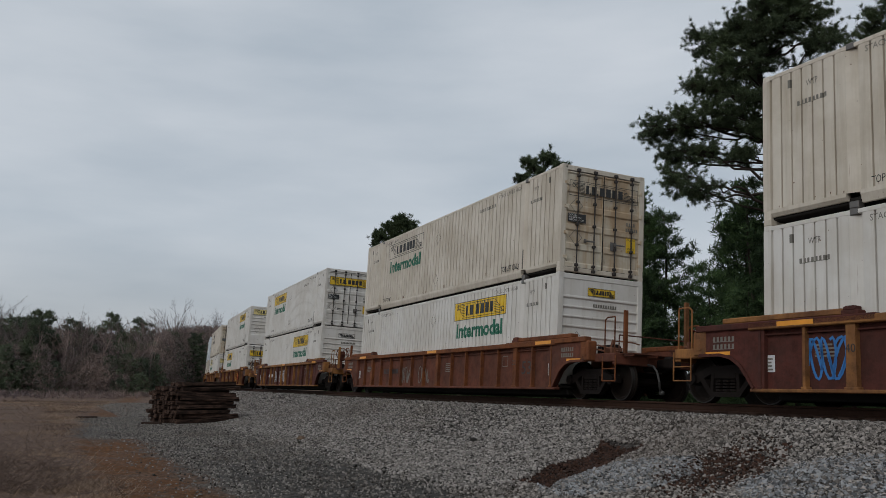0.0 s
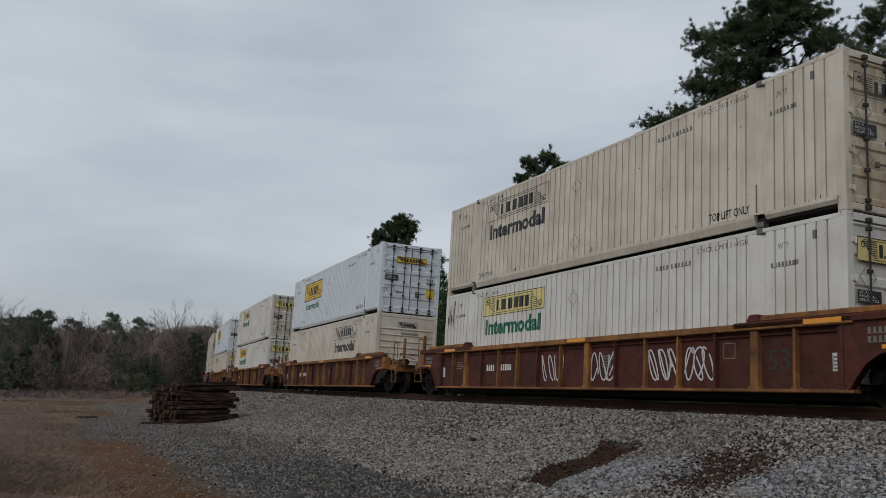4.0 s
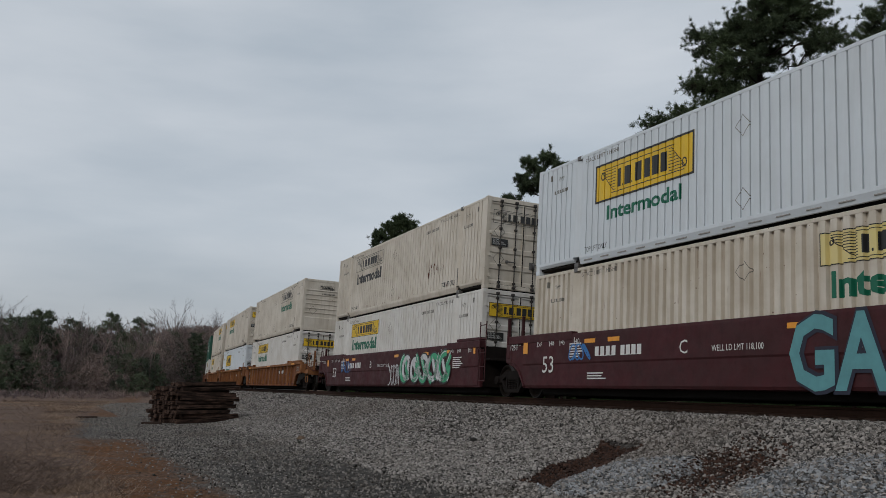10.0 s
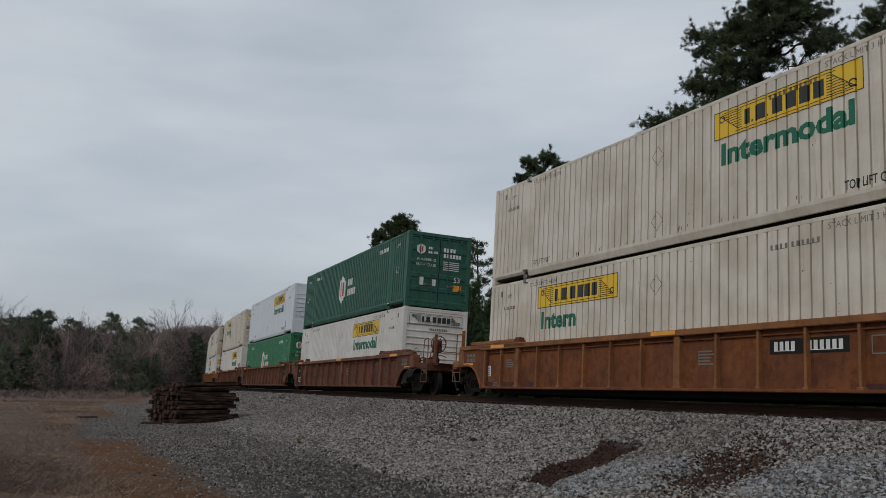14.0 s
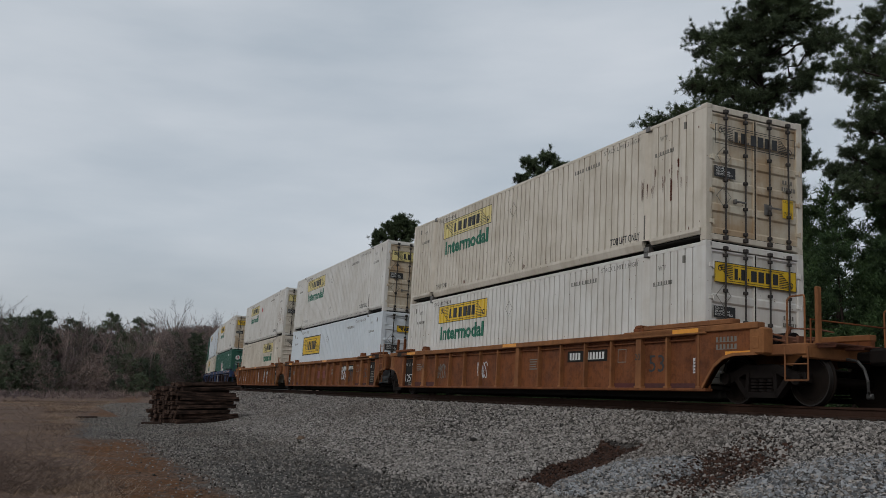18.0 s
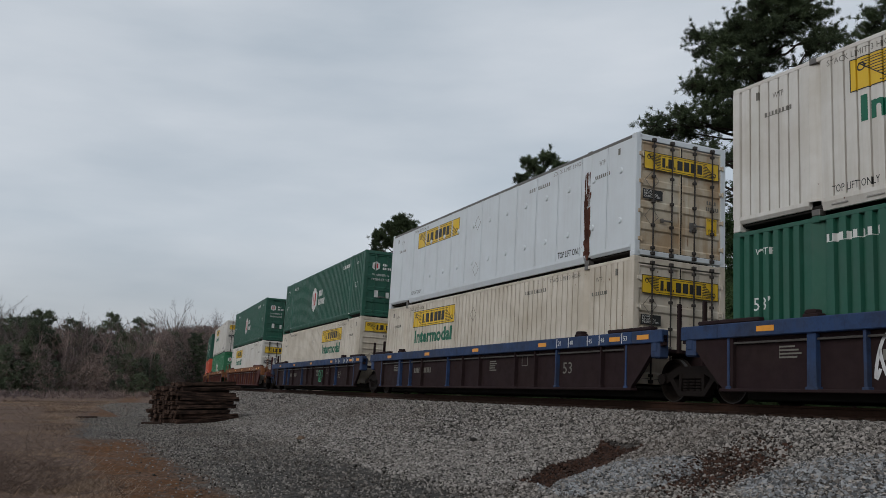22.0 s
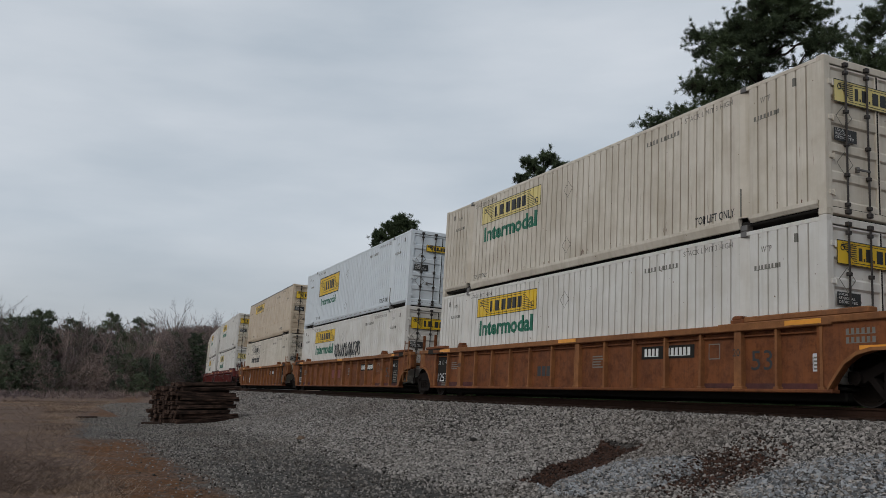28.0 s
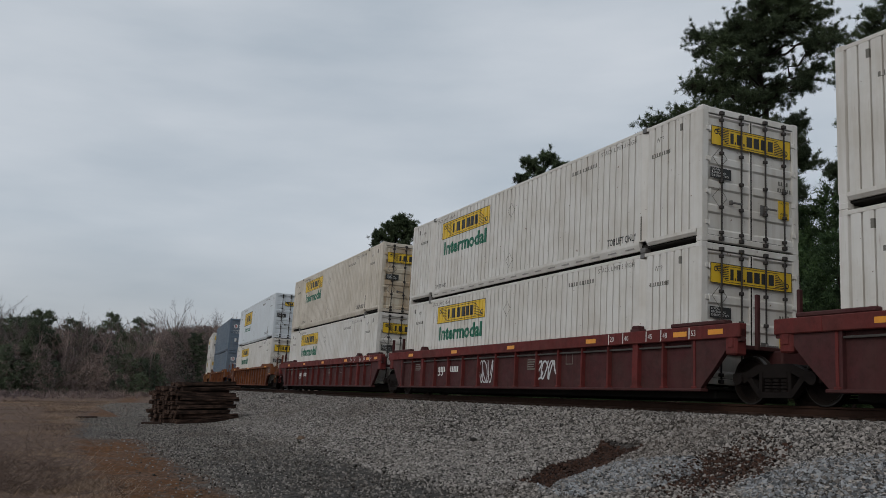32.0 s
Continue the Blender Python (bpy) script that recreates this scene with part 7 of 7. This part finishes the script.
# ---------------------------------------------------------------- stacked ties, grass, small things
def build_pile():
    """A weathered heap of old ties, laid side by side in rows that have slumped."""
    rng = random.Random(12)
    heap = tagged(new("tie_stack"), "stack of dark old creosoted railway ties on gravel", "tie stack")
    heap.matrix_basis = pose(-37.4, 5.15, 0.02, 0, 0, math.degrees(math.atan2(0.938, -0.345)))
    meshes = []
    for k in range(9):
        long, bow = rng.uniform(2.45, 2.68), rng.uniform(-0.035, 0.035)
        hw, hh = rng.uniform(0.092, 0.118), rng.uniform(0.145, 0.186)
        # five cross-sections with chewed corners
        ring = [(-1, 0.12), (-0.8, 0), (0.8, 0), (1, 0.12), (1, 0.86), (0.78, 1), (-0.78, 1), (-1, 0.86)]
        verts, faces, n = [], [], 5
        for i in range(n):
            f = i / (n - 1)
            for a, b in ring:
                verts.append((f * long + rng.uniform(-0.03, 0.03) * (i in (0, n - 1)), a * hw + rng.uniform(-0.010, 0.010) + bow * math.sin(math.pi * f), b * hh + rng.uniform(-0.010, 0.010)))
        for i in range(n - 1):
            faces += [(i * 8 + q, i * 8 + (q + 1) % 8, i * 8 + 8 + (q + 1) % 8, i * 8 + 8 + q) for q in range(8)]
        faces += [tuple(range(7, -1, -1)), tuple(range((n - 1) * 8, n * 8))]
        meshes.append(Shape().add(verts, [f[::-1] for f in faces]).mesh("tie", M["oldtie"]))
    for lay in range(9):
        n = 11 if lay < 7 else 9 if lay < 8 else 6
        slump = rng.uniform(-0.05, 0.05)
        for i in range(n):
            x = rng.uniform(-0.10, 0.10) * (2.6 if rng.random() < 0.2 else 1) + (0.2 if lay == 8 else 0) + slump
            y = 0.12 + i * 0.242 + rng.uniform(-0.03, 0.03) + 0.06 * math.sin(lay * 2.1)
            if 0 < i < n - 1 and lay > 6 and rng.random() < 0.3:
                continue
            part("tie", meshes[rng.randrange(9)], heap, m=pose(x, y, lay * 0.186 + rng.uniform(0, 0.008) + (0.012 if lay == 8 else 0), rng.uniform(-10, 10), rng.uniform(-1.6, 1.6), rng.uniform(-3.6, 3.6)))


def build_loose():
    rng = random.Random(5)
    for x, y, l, a in ((-37.2, 4.1, 0.8, 70), (-44.0, 2.0, 0.9, 82)):
        t = tagged(new("timber_offcut", Shape().box(-l / 2, l / 2, -0.09, 0.09, 0, 0.09, 0.02).mesh("timber_offcut", M["tie"])), "dark piece of broken tie lying on gravel", "timber")
        t.matrix_basis = pose(x, y, 0.02, 0, 0, a)
    for x, y, sc in ((-17.77, 8.77, 0.10), (-24.6, 6.75, 0.13)):
        sh = Shape()
        rng2 = np.random.default_rng(int(sc * 1000))
        base = [(math.cos(a) * math.cos(b), math.sin(a) * math.cos(b), math.sin(b)) for b in (-0.9, 0, 0.9) for a in np.linspace(0, 6.28, 8, endpoint=False)] + [(0, 0, -1), (0, 0, 1)]
        verts = [tuple(np.array(p) * sc * rng2.uniform(0.8, 1.2) * np.array([1.2, 0.9, 0.7])) for p in base]
        faces = [(r * 8 + i, r * 8 + (i + 1) % 8, r * 8 + 8 + (i + 1) % 8, r * 8 + 8 + i) for r in (0, 1) for i in range(8)] + [(24, (i + 1) % 8, i) for i in range(8)] + [(25, 16 + i, 16 + (i + 1) % 8) for i in range(8)]
        sh.add(verts, faces)
        lat = lat_of(np.array([x]), np.array([y]))[0]
        t = tagged(new("boulder", sh.mesh("boulder", M["dark"] if sc < 0.115 else M["brown_rock"], True)), "dark lump of clinker on the ballast" if sc < 0.115 else "tan rock lying on the ballast slope", "rock")
        t.matrix_basis = pose(x, y, max(float(bed_z(lat)), 0.0) + sc * 0.4)


def build_grass():
    rng = np.random.default_rng(21)
    n = 420000
    d = 9 + 75 * rng.uniform(0, 1, n) ** 1.7
    az = np.radians(rng.uniform(-31, -7, n))
    h0 = math.atan2(4.0462, -9.0125)
    X, Y = np.cos(h0 - az) * d, np.sin(h0 - az) * d
    edge = 0.55 + 0.25 * np.sin(X * 0.31) + 0.2 * np.sin(X * 0.83 + 1) + np.clip(-27 - X, 0, None) * 0.05 + np.clip(-45 - X, 0, None) * 0.06
    tuft = np.sin(X * 2.1 + 1.7 * np.sin(Y * 1.3)) * np.sin(Y * 2.4 + 1.1 * np.sin(X * 0.9)) + 0.5 * np.sin(X * 5.3 + Y * 3.1)
    ok = (Y < edge + rng.normal(0, 0.35, n)) & (rng.uniform(-0.9, 0.9, n) < tuft + 0.35)
    X, Y, d = X[ok], Y[ok], d[ok]
    n = len(X)
    L = rng.uniform(0.02, 0.07, n) * (1 + 0.7 * np.sin(X * 0.7) * np.sin(Y * 0.9)) + 0.26 * (rng.uniform(0, 1, n) < 0.012) * rng.uniform(0.4, 1.3, n)
    a = rng.uniform(0, 6.28, n)
    bend = rng.uniform(0.5, 2.2, n)
    w = (0.0025 + 0.0003 * d)
    Z = rough(X, Y, 0.5) * 0.05 + 0.08
    base = np.stack([X, Y, Z - 0.03], 1)
    tip = base + np.stack([np.cos(a) * L * bend, np.sin(a) * L * bend, L], 1)
    s = np.stack([-np.sin(a + 1), np.cos(a + 1), np.zeros(n)], 1) * w[:, None]
    V = np.stack([base - s, base + s, tip], 1).reshape(-1, 3)
    T = np.arange(3 * n).reshape(-1, 3)
    tagged(new("dead_grass", big_mesh("dead_grass", V, T, M["grassy"])), "sparse brown dead grass of the winter field", "grass", kind="stuff")
    # a tangle of dry briars at the road's edge
    for i, (x, y, sc, k) in enumerate(((-17.6, 0.1, 0.55, 60), (-15.6, -0.7, 0.8, 110), (-24.0, -1.6, 0.8, 50), (-18.9, -0.9, 0.8, 90), (-14.2, -0.2, 0.6, 80), (-20.6, -2.0, 0.9, 80))):
        heap = Heap()
        for j in range(k):
            p = np.array([rng.normal(0, 0.5), rng.normal(0, 0.5), 0.0]) * sc
            a0 = rng.uniform(0, 6.28)
            ln = rng.uniform(0.5, 1.3) * sc
            q = np.linspace(0, 1, 6)
            arch = rng.uniform(0.3, 0.9)
            pts = p + np.stack([np.cos(a0 + q) * q * ln * 0.75, np.sin(a0 + q) * q * ln * 0.75, ln * (q * arch * 1.5 - 0.85 * arch * q ** 2)], 1)
            heap.add(*tube_rings(pts, np.linspace(0.007, 0.003, 6), 3))
        b = tagged(new("briar_bush", heap.mesh("briar_bush", M["briar"])), "tangled leafless brown briars at the track's edge", "bush")
        b.matrix_basis = pose(x, y, 0.05)


def build_stalks():
    """Dry weed stalks that lean over the field's edge."""
    rng = np.random.default_rng(61)
    for x, y, h, lean in [(-27.83, -0.06, 0.97, 0.72), (-14.85, 0.38, 0.57, 0.37), (-38.97, -1.31, 0.8, 0.13), (-15.83, 0.52, 0.25, 0.39), (-22.48, -0.22, 0.69, 0.04), (-24.0, 1.46, 0.34, -0.59)]:
        heap = Heap()
        q = np.linspace(0, 1, 7)
        side = np.array([0.409, 0.912, 0])
        pts = side * (lean * q)[:, None] + np.array([0, 0, 1.0]) * (h * q)[:, None] + np.stack([0.02 * np.sin(q * 9), 0.02 * np.cos(q * 7), 0 * q], 1)
        heap.add(*tube_rings(pts, np.linspace(0.011, 0.004, 7), 4))
        for k in range(6):
            b = pts[rng.integers(2, 7)]
            e = b + rng.normal(0, 0.10, 3) + np.array([0, 0, 0.10])
            heap.add(*tube_rings([b, (b + e) / 2 + 0.01, e], [0.005, 0.004, 0.002], 3))
        s = tagged(new("dry_stalk", heap.mesh("dry_stalk", M["straw"])), "leaning dead weed stalk at the field's edge", "weed", "dead weeds")
        s.matrix_basis = pose(x, y, 0.02)


M["brown_rock"] = plain("tan_rock", (0.125, 0.080, 0.050), 0.9, 0, 0.5, 9, 0.7)
M["grassy"] = foliage("dead_grass_blades", (0.100, 0.069, 0.050), (0.340, 0.245, 0.182))


def stretch(x0, x1, y0, y1):
    return lambda rng, n: (rng.uniform(x0, x1, n), rng.uniform(y0, y1, n))


def build_gravel():
    slope_keep = lambda X, Y, lat, rng: (lat > -7.2) & (lat < -1.30) & ~in_gully(X, Y) & ~in_brown(X, Y) & (rng.uniform(0, 1, len(X)) < np.clip((lat + 7.4) / 1.2, 0.15, 1))
    scatter_stones("ballast_stones", "loose grey crushed stone of the embankment", M["stones"], 84000, stretch(-19, -5.5, 5.8, 12.0), 0.0215, 1, slope_keep)
    scatter_stones("ballast_stones", "loose grey crushed stone of the embankment", M["stones"], 80000, stretch(-42, -19, 6.0, 12.6), 0.027, 2, slope_keep, True)
    scatter_stones("ballast_stones", "loose grey crushed stone of the embankment", M["stones"], 40000, stretch(-85, -42, 6.0, 13.5), 0.042, 6, slope_keep, True)
    scatter_stones("soil_stones", "dark brown soil-stained stones in a washed-out gully", M["brownstones"], 26000, stretch(-16, -8, 6.5, 10.6), 0.023, 3, lambda X, Y, lat, rng: in_gully(X, Y) | in_brown(X, Y))
    scatter_stones("heap_stones", "clean light grey stone in low heaps", M["greystones"], 26000, stretch(-13, -6.4, 6.8, 10.8), 0.023, 4, lambda X, Y, lat, rng: in_heaps(X, Y) & ~in_gully(X, Y))
    scatter_stones("road_stones", "scattered small stones on the cinder way", M["roadstones"], 48000, stretch(-46, -9.5, 1.2, 7.4), 0.017, 5, lambda X, Y, lat, rng: rng.uniform(0, 1, len(X)) < np.clip((Y - 0.8) / 2.6, 0.05, 0.9) * np.where((X > -20) & (Y > 3.0) & (Y < 6.1), 0.65, 1) * np.where((X > -27) & (Y < 2.6), 0.25, 1))
    scatter_stones("road_stones", "scattered small stones on the cinder way", M["roadstones"], 14000, stretch(-78, -46, 3.6, 8.5), 0.030, 7, None, True)


build_ground()
build_bed()
build_track()
build_pile()
build_loose()
build_pines()
build_far_wood()
build_grass()
build_stalks()
build_train()
build_gravel()
motions()
